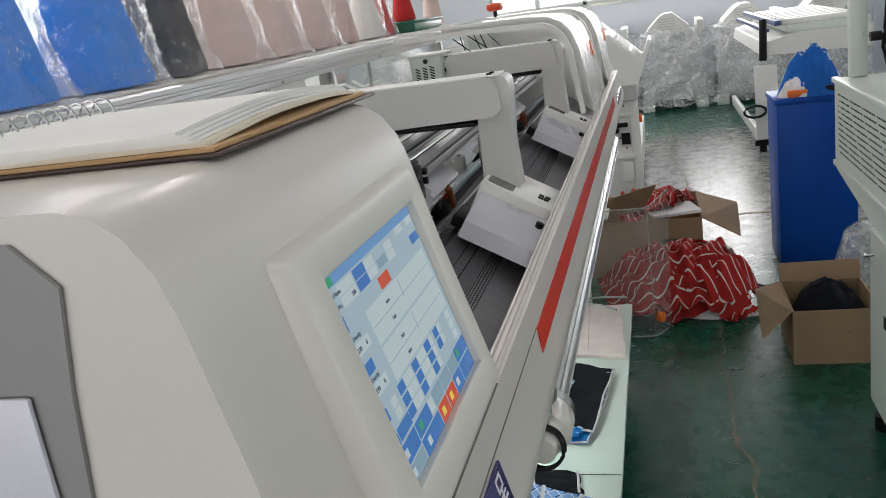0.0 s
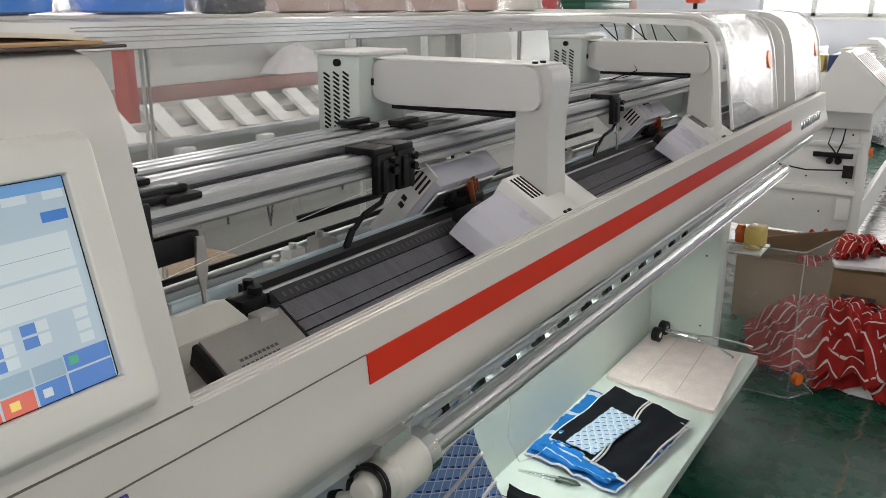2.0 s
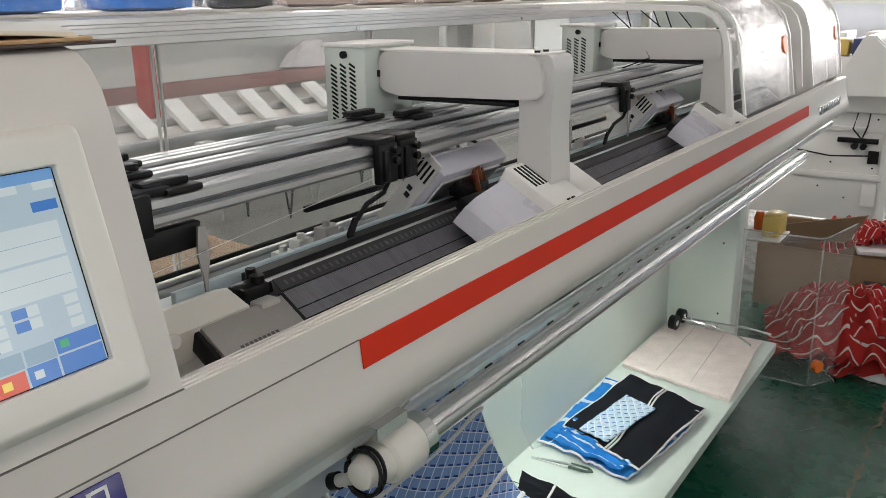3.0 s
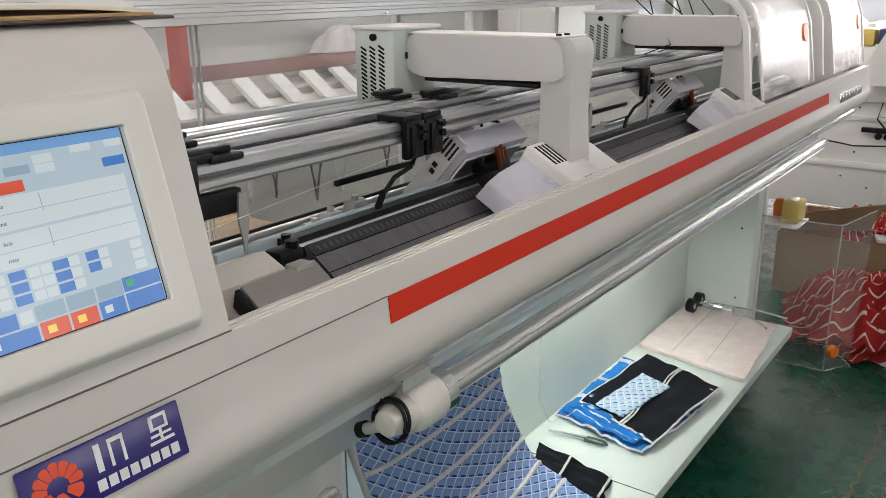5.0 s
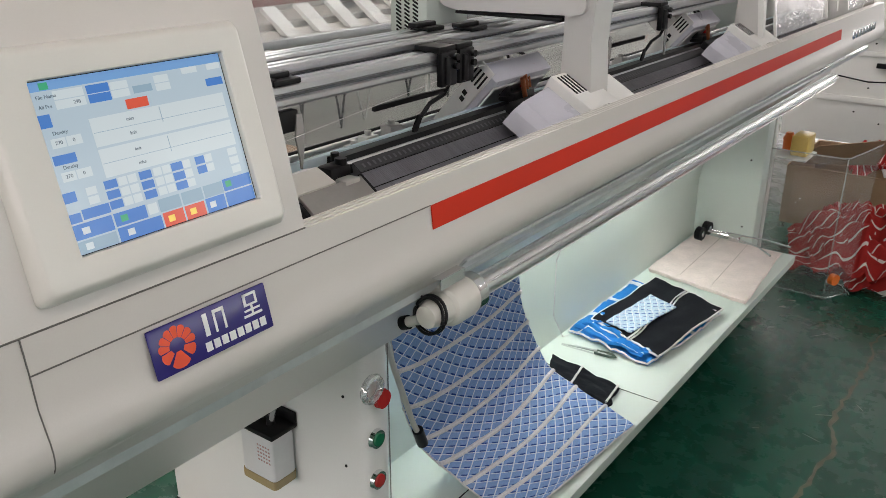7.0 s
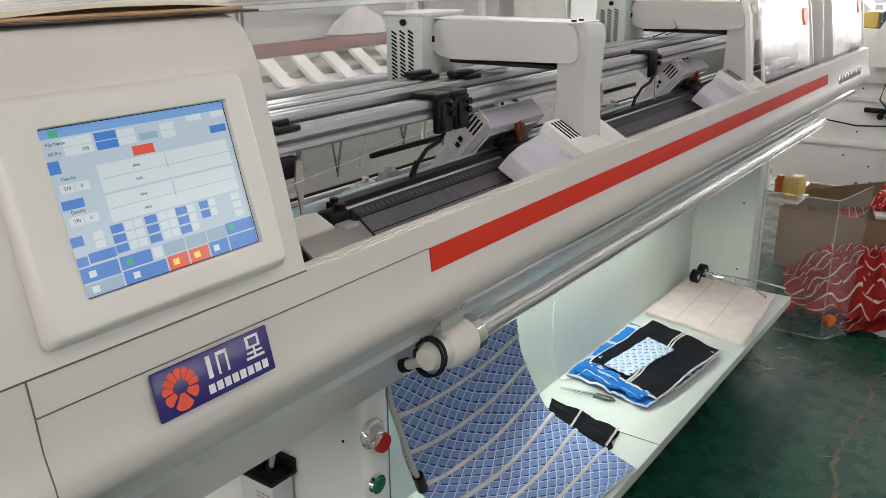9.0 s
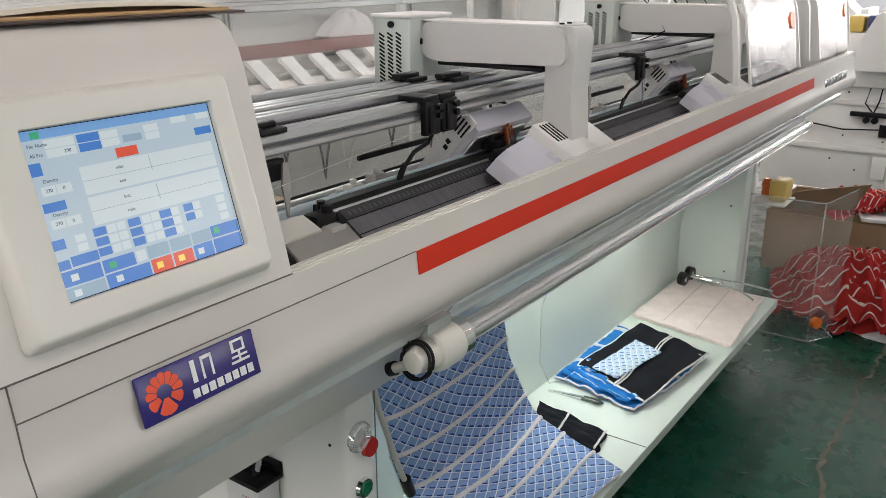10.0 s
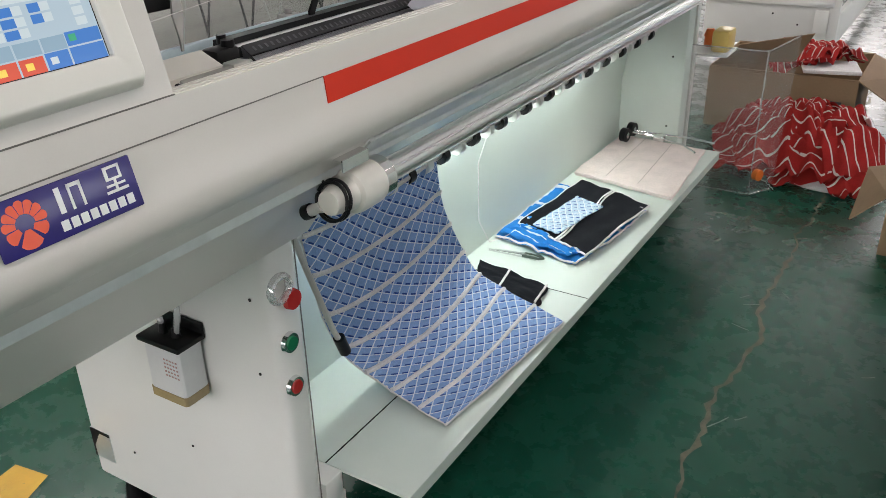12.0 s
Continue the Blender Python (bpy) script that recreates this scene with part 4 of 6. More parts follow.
# arm and post: the grey takes in their shade, arm_top stays lighter
POSTP = surface("shaded_arm_paint", (0.58, 0.575, 0.55), 0.40, var=0.05, fine=420, bump=0.08)
# the two knitting carriages with their bridge arms
def carriage(yc):
    c = part("carriage_arm", Geo().prism(rounded([(-0.545, 1.305), (-0.545, 1.385), (-0.155, 1.385), (-0.145, 1.30), (-0.50, 1.292)], 0.03), yc - 0.055, yc + 0.055), POSTP, km, "warm grey bridge arm of the carriage")
    part("arm_top", Geo().box(-0.55, -0.15, yc - 0.05, yc + 0.05, 1.385, 1.389, 0.002), WHITE, c)
    part("arm_post", Geo().prism(rounded([(-0.205, 1.385), (-0.135, 1.385), (-0.128, 1.36), (-0.136, 1.24), (-0.130, 1.14), (-0.130, 1.09), (-0.215, 1.10), (-0.208, 1.17), (-0.205, 1.24)], 0.012, 3), yc - 0.042, yc + 0.042), POSTP, c, "pale grey cast post")
    part("arm_edge", Geo().box(-0.50, -0.21, yc - 0.048, yc + 0.048, 1.283, 1.292, 0.002), BLACK, c)
    for dy in (0.0, -0.035):
        part("arm_screw", Geo().cyl((-0.17, yc + dy, 1.387), (-0.17, yc + dy, 1.393), 0.006, n=10), BLACK, c)
    # drive box at the back
    b = part("drive_box", Geo().box(-0.66, -0.545, yc - 0.10, yc + 0.07, 1.19, 1.395, 0.006), MINT, km, "pale mint vented drive box")
    part("box_lid", Geo().box(-0.665, -0.54, yc - 0.104, yc + 0.074, 1.393, 1.402, 0.003), WHITE, b)
    for col in range(3):
        for k in range(14):
            part("vent_slot", Geo().box(-0.641 + col * 0.026, -0.623 + col * 0.026, yc - 0.1012, yc - 0.0998, -0.0022, 0.0022, 0, Matrix.Translation((0, 0, 1.228 + k * 0.0095 + col * 0.002)) @ Matrix.Translation((-0.632 + col * 0.026, 0, 0)) @ Matrix.Rotation(radians(28), 4, "Y") @ Matrix.Translation((0.632 - col * 0.026, 0, 0))), DARKGAP, b)
    part("box_lock", Geo().cyl((-0.60, yc - 0.10, 1.378), (-0.60, yc - 0.108, 1.378), 0.008, n=14), BLACK, b)
    part("box_catch", Geo().box(-0.546, -0.540, yc - 0.06, yc - 0.045, 1.33, 1.345, 0.002), BLACK, b)
    part("box_cable", Geo().tube([(-0.67, yc - 0.06, 1.20), (-0.685, yc - 0.06, 1.225), (-0.68, yc - 0.06, 1.24), (-0.66, yc - 0.06, 1.245)], 0.012, 8), BLACK, b)
    # front cam box on the needle bed
    s = SF
    pr = [(yc - 0.235, 0.004), (yc - 0.215, 0.035), (yc - 0.19, 0.052), (yc - 0.055, 0.088), (yc - 0.045, 0.088), (yc - 0.045, 0.004)]
    w = part("cam_box", Geo().prism([(a * s, b) for a, b in pr], 0.012, 0.196, "x", BF), LILAC, km, "lilac-white folded metal cam box", 12)
    part("cam_casting", onbed(Geo(), 0.02, 0.185, yc + 0.02, yc + 0.165, 0.004, 0.080, 0.012), WHITE, w, "white cam box casting")
    part("cam_plate", onbed(Geo(), 0.025, 0.205, yc - 0.105, yc + 0.025, 0.004, 0.098, 0.004), WHITE, w, "white slotted cover plate")
    for k in range(4):
        part("vent_slot", onbed(Geo(), 0.135, 0.195, yc - 0.090 + k * 0.014, yc - 0.083 + k * 0.014, 0.0975, 0.0987, 0), DARKGAP, w)
    for k, (px, py) in enumerate(((0.062, -0.045), (0.075, -0.028), (0.060, -0.024), (0.075, -0.047))):
        part("socket", onbed(Geo(), px - 0.006, px + 0.006, yc + py - 0.006, yc + py + 0.006, 0.0975, 0.101, 0.001), BLACK, w)
    for k in range(2):
        part("cam_screw", Geo().cyl(BF @ Vector((0.028 + 0.024 * k, (yc - 0.14) * s, 0.060)), BF @ Vector((0.028 + 0.024 * k, (yc - 0.14) * s, 0.074)), 0.009, n=14), BLACK, w)
    part("cam_lead", onbed(Geo(), 0.19, 0.225, yc - 0.19, yc - 0.10, 0.004, 0.03, 0.004), BLACK, w)
    # rear cam box, leaning the other way
    q = part("rear_cam_box", onbed(Geo(), 0.012, 0.188, yc - 0.187, yc + 0.06, -0.060, -0.004, 0.005, BC), LILAC, km, "lilac-white rear cam box")
    part("rear_plate", onbed(Geo(), 0.0, 0.20, yc - 0.194, yc - 0.187, -0.046, 0.0, 0.002, BC), WHITE, q, "white slotted end plate")
    part("rear_cover", onbed(Geo(), 0.03, 0.17, yc - 0.18, yc + 0.04, -0.066, -0.060, 0.002, BC), ALU, q)
    for k in range(4):
        part("vent_slot", onbed(Geo(), 0.145, 0.185, yc - 0.1952, yc - 0.1938, -0.040 + k * 0.0105, -0.0355 + k * 0.0105, 0, BC), DARKGAP, q)
    for k in range(2):
        part("socket", onbed(Geo(), 0.092 + 0.016 * k, 0.103 + 0.016 * k, yc - 0.1962, yc - 0.1938, -0.030 + 0.004 * k, -0.018 + 0.004 * k, 0.001, BC), BLACK, q)
    part("rear_foot", onbed(Geo(), -0.03, 0.02, yc - 0.20, yc - 0.13, -0.055, -0.020, 0.004, BC), BLACK, q)
    part("rear_pin", Geo().cyl(BC @ Vector((0.03, yc - 0.185, -0.075)), BC @ Vector((0.03, yc - 0.13, -0.075)), 0.013, n=16), CHROME, q)
    for dy in (-0.09, 0.0):
        part("rear_bracket", onbed(Geo(), 0.05, 0.13, yc + dy - 0.006, yc + dy + 0.006, -0.004, 0.09, 0.002, BC), GREYP, q)
    # rear linkage beside the rear cam box
    for k, (dx, dy, dz, hh) in enumerate(((-0.50, -0.28, 1.0, 0.05), (-0.54, -0.33, 1.0, 0.035), (-0.47, -0.33, 1.0, 0.07), (-0.52, -0.40, 1.0, 0.03))):
        part("link_block", Geo().box(dx - 0.016, dx + 0.016, yc + dy - 0.02, yc + dy + 0.02, dz, dz + hh, 0.003).cyl((dx, yc + dy, dz + hh), (dx, yc + dy, dz + hh + 0.01), 0.008, n=12), WHITE if k % 2 else GREYP, q)
    part("link_plate", Geo().box(-0.57, -0.44, yc - 0.43, yc - 0.20, 0.999, 1.004, 0.001), surface("teal_glass_plate", (0.42, 0.55, 0.53), 0.15, var=0.08), q, "pale teal linkage plate")
    part("link_belt", Geo().box(-0.50, -0.49, yc - 0.36, yc - 0.10, 1.10, 1.112, 0.001), BLACK, q, "black toothed belt")
    # copper and red thread clamps between the two
    g = Geo()
    for k in range(3):
        g.cyl((-0.30 + 0.012 * k, yc - 0.02 - 0.03 * k, 1.115), (-0.30 + 0.012 * k, yc - 0.035 - 0.03 * k, 1.16), 0.006, n=10)
    part("thread_clamp", g, COPPER, km, "copper thread clamp")
    part("clamp_body", Geo().box(-0.325, -0.28, yc - 0.12, yc - 0.03, 1.105, 1.128, 0.004).box(-0.315, -0.295, yc - 0.135, yc - 0.11, 1.12, 1.145, 0.003), BLACK, km)
    part("clamp_knob", Geo().cyl((-0.315, yc - 0.012, 1.14), (-0.315, yc + 0.006, 1.175), 0.012, n=14).cyl((-0.30, yc - 0.05, 1.13), (-0.30, yc - 0.05, 1.15), 0.009, n=12), REDB, km)
    part("clamp_hose", Geo().tube([(-0.31, yc - 0.05, 1.15), (-0.33, yc - 0.07, 1.19), (-0.36, yc - 0.03, 1.205), (-0.37, yc + 0.05, 1.19), (-0.36, yc + 0.12, 1.15)], 0.004, 6), BLACK, km)


YC = 0.80
carriage(YC)
carriage(YC + 1.165)

# clear hoods over the far half
HOOD = [(-0.028, 1.157), (-0.062, 1.36), (-0.082, 1.415), (-0.108, 1.447), (-0.15, 1.468), (-0.22, 1.475), (-0.40, 1.478), (-0.66, 1.478)]
for y0, y1, lb in ((1.76, 2.36, "clear plastic hood with an orange knob"), (2.68, 3.255, "clear plastic hood with an orange knob")):
    hood = part("hood", Geo().sheet(HOOD, y0, y1, -0.003), COVER, km, lb)
    hood.visible_shadow = False
    for ya, yb in ((y0 - 0.008, y0 + 0.004), (y1 - 0.004, y1 + 0.008)):
        part("hood_edge", Geo().sheet(HOOD, ya, yb, -0.007), WHITE, hood)
    part("hood_band", Geo().sheet(HOOD[5:], y0 + 0.005, y1 - 0.005, -0.004), COVER, hood).visible_shadow = False
    part("hood_knob", Geo().cyl((-0.066, y1 - 0.07, 1.325), (-0.050, y1 - 0.07, 1.328), 0.030, n=24), ORANGE, hood, "orange finger grip")
# frames between and behind the hoods
INNER = [(-0.62, 1.0), (-0.10, 1.0), (-0.07, 1.15), (-0.10, 1.36), (-0.13, 1.43), (-0.20, 1.46), (-0.62, 1.465)]
part("bulkhead", Geo().prism(INNER, 3.20, 3.225), WHITE, km, "white end bulkhead")
part("end_panel", Geo().prism([(x + 0.03 * (x > -0.3), z) for x, z in INNER], 3.258, Y1), CREAM, km)
for y in (1.72, 2.40, 2.62):
    fr_ = [(-0.05, 1.157), (-0.075, 1.36), (-0.094, 1.41), (-0.12, 1.44), (-0.16, 1.458), (-0.40, 1.466), (-0.66, 1.466)]
    part("hood_frame", Geo().sheet(fr_, y, y + 0.022, 0.016), WHITE, km, "white hood frame arch")
part("inner_panel", Geo().box(-0.62, -0.60, 2.62, 3.2, 1.02, 1.46), MINT, km, "pale inner back panel")
# wiring and valves under the hoods
for k in range(4):
    x, y = -0.30 - 0.03 * k, 2.45 + 0.045 * k
    part("valve", Geo().box(x - 0.012, x + 0.012, y - 0.012, y + 0.012, 1.27, 1.31, 0.003).cyl((x, y, 1.31), (x, y, 1.335), 0.008, n=10), CHROME if k % 2 else BLACK, km)
part("valve_bar", Geo().box(-0.44, -0.26, 2.42, 2.66, 1.225, 1.265, 0.004), WHITE, km)
for k in range(6):
    rr = random.Random(k)
    part("wire", Geo().tube([(-0.5, 1.9 + 0.12 * k, 1.44), (-0.45 + rr.uniform(-0.05, 0.05), 1.93 + 0.12 * k, 1.36), (-0.40 + rr.uniform(-0.06, 0.06), 1.90 + 0.12 * k, 1.30), (-0.48, 1.94 + 0.12 * k, 1.26)], 0.0022, 6), BLACK, km)

# yarn stand rail over the back
RAIL = [(-0.70, 1.418), (-0.694, 1.420), (-0.694, 1.432), (-0.700, 1.434), (-0.700, 1.440), (-0.692, 1.442), (-0.692, 1.450), (-0.699, 1.452), (-0.699, 1.456), (-0.694, 1.458), (-0.694, 1.466), (-0.70, 1.470), (-1.02, 1.470), (-1.02, 1.418)]
stand = part("yarn_shelf", Geo().prism(RAIL, -0.9, 3.26), ALU, km, "grooved aluminium yarn shelf")
part("shelf_board", Geo().box(-1.0, -0.712, -0.88, 3.2, 1.470, 1.476, 0.002), CREAM, stand)
for y in (0.05, 0.86, 1.65, 2.4):
    part("shelf_screw", Geo().cyl((-0.694, y, 1.426), (-0.690, y, 1.426), 0.004, n=10), CHROME, stand)
for y in (-0.72, 1.62, 3.2):
    part("shelf_post", Geo().box(-0.90, -0.86, y - 0.02, y + 0.02, 1.0, 1.42, 0.004), WHITE, km)
# clear back doors
for y0, y1 in ((-0.24, 0.434), (0.444, 1.149), (1.159, 2.1), (2.11, 3.2)):
    d = part("back_door", Geo().box(-0.896, -0.892, y0, y1, 0.89, 1.415), DOORGL, km, "clear back door")
    d.visible_shadow = False
    for q_ in (y0, y1 - 0.004):
        part("door_edge", Geo().box(-0.898, -0.890, q_, q_ + 0.004, 0.89, 1.415), WHITE, d)
    part("door_knob", Geo().cyl((-0.889, y1 - 0.09, 1.12), (-0.876, y1 - 0.09, 1.12), 0.022, n=20), ORANGE, d)

# legs
leg = part("leg_frame", Geo().prism(rounded([(-0.78, 0.0), (-0.145, 0.0), (-0.145, 0.072), (-0.78, 0.072)], 0.030, 6), 0.09, 0.80, "z"), WHITE, km, "white sheet metal leg frame")
part("leg_seam", Geo().box(-0.1455, -0.1435, 0.0598, 0.0612, 0.10, 0.80), SEAM, leg)
part("leg_window", Geo().box(-0.765, -0.70, -0.0012, 0.001, 0.135, 0.215), GALV, leg, "cut-out in the leg sheet")
# dark bars and corner wedge draw the shade inside the flat cut-out
part("window_shade", Geo().box(-0.765, -0.70, -0.0022, -0.0013, 0.207, 0.215).box(-0.765, -0.760, -0.0022, -0.0013, 0.135, 0.207).prism([(-0.760, 0.207), (-0.760, 0.165), (-0.735, 0.207)], -0.0022, -0.0013), DARKGAP, leg)
for x in (-0.70, -0.24):
    part("foot", Geo().cyl((x, 0.036, 0.0), (x, 0.036, 0.09), 0.03, 0.018, 16), BLACK, leg)
for x, z in ((-0.62, 0.20), (-0.42, 0.30), (-0.20, 0.55), (-0.20, 0.20), (-0.62, 0.62), (-0.2, 0.70)):
    part("rivet", Geo().cyl((x, 0.0, z), (x, -0.0015, z), 0.003, n=8), DARKGAP, leg)
for z, mm, nm in ((0.622, GREENB, "start_button"), (0.532, REDB, "stop_button")):
    b_ = part(nm, Geo().cyl((-0.145, 0.022, z), (-0.137, 0.022, z), 0.0195, 0.0180, 28), CHROME, leg, "chrome ringed push button")
    part("button_cap", Geo().cyl((-0.1372, 0.022, z), (-0.1345, 0.022, z), 0.0135, 0.0125, 24), mm, b_)
RINGP = clear("guard_plastic", tint=(0.9, 0.92, 0.92), gloss=0.3, rough=0.05, haze=0.3)
es = part("emergency_stop", Geo().cyl((-0.145, 0.03, 0.706), (-0.136, 0.03, 0.706), 0.012, n=18).cyl((-0.136, 0.03, 0.706), (-0.127, 0.03, 0.706), 0.019, 0.0175, 24), REDB, leg, "red mushroom emergency stop")
part("guard_ring", Geo().tube([(-0.134, 0.006 + 0.022 * math.cos(a), 0.736 + 0.022 * math.sin(a)) for a in [k * 2 * math.pi / 24 for k in range(25)]], 0.007, 8), RINGP, leg, "clear plastic guard ring")

far_leg = part("leg_frame", Geo().box(-0.78, -0.155, BAYF, BAYF + 0.08, 0.09, 0.82, 0.008), MINT, km, "white sheet metal leg frame")
for z in (0.608, 0.331, 0.2):
    part("rivet", Geo().cyl((-0.205, BAYF, z), (-0.205, BAYF - 0.0015, z), 0.004, n=8), DARKGAP, far_leg)
part("stand_shelf", Geo().box(-0.24, -0.075, 2.64, 2.82, 0.548, 0.556, 0.002).box(-0.245, -0.205, 2.62, 2.66, 0.0, 0.90, 0.003), WHITE, km, "white sheet metal post with a small shelf")
for y, z in ((-0.10, 0.785), (-0.07, 0.79), (-0.02, 0.785)):
    part("underside_clip", Geo().box(-0.205, -0.172, y - 0.012, y + 0.012, z, 0.80, 0.003).cyl((-0.19, y, z - 0.006), (-0.19, y, z), 0.006, n=10), BLACK, km, "black cable clip")
part("far_body", Geo().box(-0.78, -0.42, BAYF + 0.08, 3.2, 0.3, 0.80, 0.01), WHITE, km)
part("lower_beam", Geo().box(-0.30, -0.17, BAYF + 0.08, Y1 - 0.02, 0.80, 0.95, 0.01), CREAM, km)

# cloth bay: back panel, tray and lamp
part("bay_back", Geo().sheet([(-0.385, 0.10), (-0.400, 0.28), (-0.402, 0.50), (-0.375, 0.66), (-0.30, 0.79), (-0.27, 0.83)], BAYN, BAYF, 0.004), MINT, km, "pale mint back panel of the cloth bay")
tray = part("cloth_tray", Geo().prism([(-0.40, 0.252), (0.012, 0.252), (0.012, 0.225), (0.014, 0.225), (0.0155, 0.2585), (-0.40, 0.2585)], 0.13, BAYF), MINT, km, "pale mint sheet metal cloth tray")
part("tray_joint", Geo().box(-0.40, 0.013, 1.008, 1.0105, 0.2580, 0.2592), DARKGAP, tray)
part("tray_joint", Geo().box(-0.19, -0.187, 0.13, 1.0, 0.2580, 0.2592), DARKGAP, tray)
part("tray_end", Geo().box(-0.385, -0.145, 0.076, 0.128, 0.20, 0.26, 0.003), WHITE, tray)
part("tray_bracket", Geo().box(-0.34, -0.15, 0.08, 0.14, 0.12, 0.2, 0.003), WHITE, tray)
LED = glow("lamp_strip", (0.92, 1.0, 0.95), 5.0)
strip = part("bay_lamp", Geo().box(-0.345, -0.318, 0.40, 1.90, 0.700, 0.712, 0.002), LED, km, "white lamp strip under the beam")
area("bay_light", (-0.331, 1.15, 0.695), (-0.26, 1.15, 0.2), 1.5, 0.03, 4.0, (0.92, 1.0, 0.95))

# draw-off roller
RO = (-0.012, 0.914)
prof = []
for k in range(84):
    a = 2 * math.pi * k / 84
    rr = 0.0208 - (0.0050 if k % 7 in (0, 1) else 0)
    prof.append((RO[0] + rr * math.cos(a), RO[1] + rr * math.sin(a)))
roller = part("cloth_roller", Geo().prism(prof, 0.075, 2.555), ALU, km, "fluted aluminium cloth roller", sharp=15)
part("roller_cap", Geo().cyl((RO[0], 2.555, RO[1]), (RO[0], 2.575, RO[1]), 0.023, 0.020), WHITE, roller)
part("roller_collar", Geo().cyl((RO[0], 0.108, RO[1]), (RO[0], 0.132, RO[1]), 0.0355, 0.035, 36), CHROME, roller)
def turned(rings, x, z, n=40):
    """A turned shape along the machine: rings of (y, radius)."""
    g = Geo()
    g.add([(x + r * math.cos(2 * math.pi * i / n), y, z + r * math.sin(2 * math.pi * i / n)) for y, r in rings for i in range(n)],
          [(k * n + i, k * n + (i + 1) % n, (k + 1) * n + (i + 1) % n, (k + 1) * n + i) for k in range(len(rings) - 1) for i in range(n)] + [tuple(range(n))[::-1], tuple(range((len(rings) - 1) * n, len(rings) * n))])
    return g


gear = turned([(0.0, 0.012), (0.002, 0.019), (0.030, 0.0255), (0.046, 0.027), (0.050, 0.0335), (0.056, 0.0358), (0.062, 0.0366), (0.102, 0.0366), (0.108, 0.0345)], *RO)
part("roller_gear", gear, BEZEL, roller, "white plastic roller drive cover")
for dy, rr_ in ((0.010, 0.0285), (0.017, 0.0300)):
    part("roller_cable", Geo().tube([(-0.012 + rr_ * math.cos(a), dy + 0.007 * math.sin(a), 0.914 + rr_ * math.sin(a)) for a in [k * 2 * math.pi / 28 for k in range(29)]], 0.0028, 8), BLACK, roller, "black cable ring")
part("roller_lead", Geo().tube([(-0.03, 0.014, 0.940), (-0.045, 0.03, 0.952), (-0.056, 0.06, 0.957), (-0.06, 0.085, 0.956)], 0.0028, 6), BLACK, roller)
part("roller_shaft", Geo().cyl((-0.052, 0.008, 0.892), (-0.028, 0.008, 0.904), 0.009, n=16), GREYP, roller)
part("shaft_cap", Geo().cyl((-0.064, 0.008, 0.886), (-0.052, 0.008, 0.892), 0.012, n=16), BLACK, roller)
part("roller_bracket", Geo().box(-0.065, 0.004, 0.022, 0.085, 0.9735, 0.9765).box(0.002, 0.0045, 0.022, 0.085, 0.958, 0.976).box(-0.05, -0.046, 0.022, 0.085, 0.90, 0.975), CHROME, roller, "bent steel roller bracket")
part("roller_bracket", Geo().box(-0.08, -0.004, 2.33, 2.40, 0.972, 0.977, 0.001), CHROME, roller)
take = part("take_down_roller", Geo().cyl((-0.285, 0.1, 0.705), (-0.285, BAYF, 0.705), 0.010, n=12), ALU, km, "take-down roller with black rubber wheels")
for k in range(24):
    y = 0.52 + k * 0.075
    part("rubber_wheel", Geo().cyl((-0.285, y, 0.700), (-0.285, y + 0.022, 0.700), 0.021, n=14), BLACK if k % 2 else WHITE, take)
part("support_arm", Geo().tube([(-0.262, 0.182, 0.74), (-0.266, 0.222, 0.63), (-0.266, 0.280, 0.47), (-0.262, 0.296, 0.43)], 0.0065, 10), GREYP, km, "grey fabric guide rod")
part("guide_grip", Geo().tube([(-0.262, 0.292, 0.445), (-0.264, 0.312, 0.398)], 0.013, 12), BLACK, km)

# oil cup on the leg
cup = thing("oil_cup", (-0.42, -0.045, 0.40), "milky plastic oil cup with black lid, hung on the leg", "cup")
part("cup_body", Geo().prism(rounded([(-0.425, -0.062), (-0.333, -0.062), (-0.333, -0.003), (-0.425, -0.003)], 0.010, 3), 0.475, 0.588, "z"), CUP, cup)
part("oil", Geo().prism(rounded([(-0.4265, -0.0635), (-0.3315, -0.0635), (-0.3315, -0.0025), (-0.4265, -0.0025)], 0.010, 3), 0.468, 0.486, "z"), OIL, cup, "brown oil at the bottom")
part("lid", Geo().box(-0.433, -0.325, -0.068, -0.001, 0.586, 0.597, 0.003).box(-0.433, -0.325, -0.008, -0.001, 0.595, 0.620, 0.003), BLACK, cup, "black plastic lid")
for x, y in ((-0.395, -0.035), (-0.362, -0.035)):
    part("nozzle", Geo().cyl((x, y, 0.595), (x, y, 0.616), 0.009, 0.006, 14), BLACK, cup)
TUBEP = clear("clear_tube", gloss=0.08, rough=0.05, haze=0.35)
part("hose", Geo().tube([(-0.362, -0.035, 0.60), (-0.350, -0.035, 0.64), (-0.345, -0.035, 0.69), (-0.345, -0.03, 0.75), (-0.345, -0.03, 0.81)], 0.006), TUBEP, cup)
part("hose", Geo().tube([(-0.395, -0.035, 0.60), (-0.400, -0.035, 0.630), (-0.43, -0.04, 0.650), (-0.50, -0.05, 0.665), (-0.60, -0.06, 0.69), (-0.65, -0.06, 0.81)], 0.006), TUBEP, cup)
for rw in range(5):
    for k in range(5):
        part("print_bar", Geo().box(-0.375 + k * 0.0075, -0.371 + k * 0.0075, -0.0628, -0.0621, 0.525 + rw * 0.0085, 0.528 + rw * 0.0085), INKR, cup)

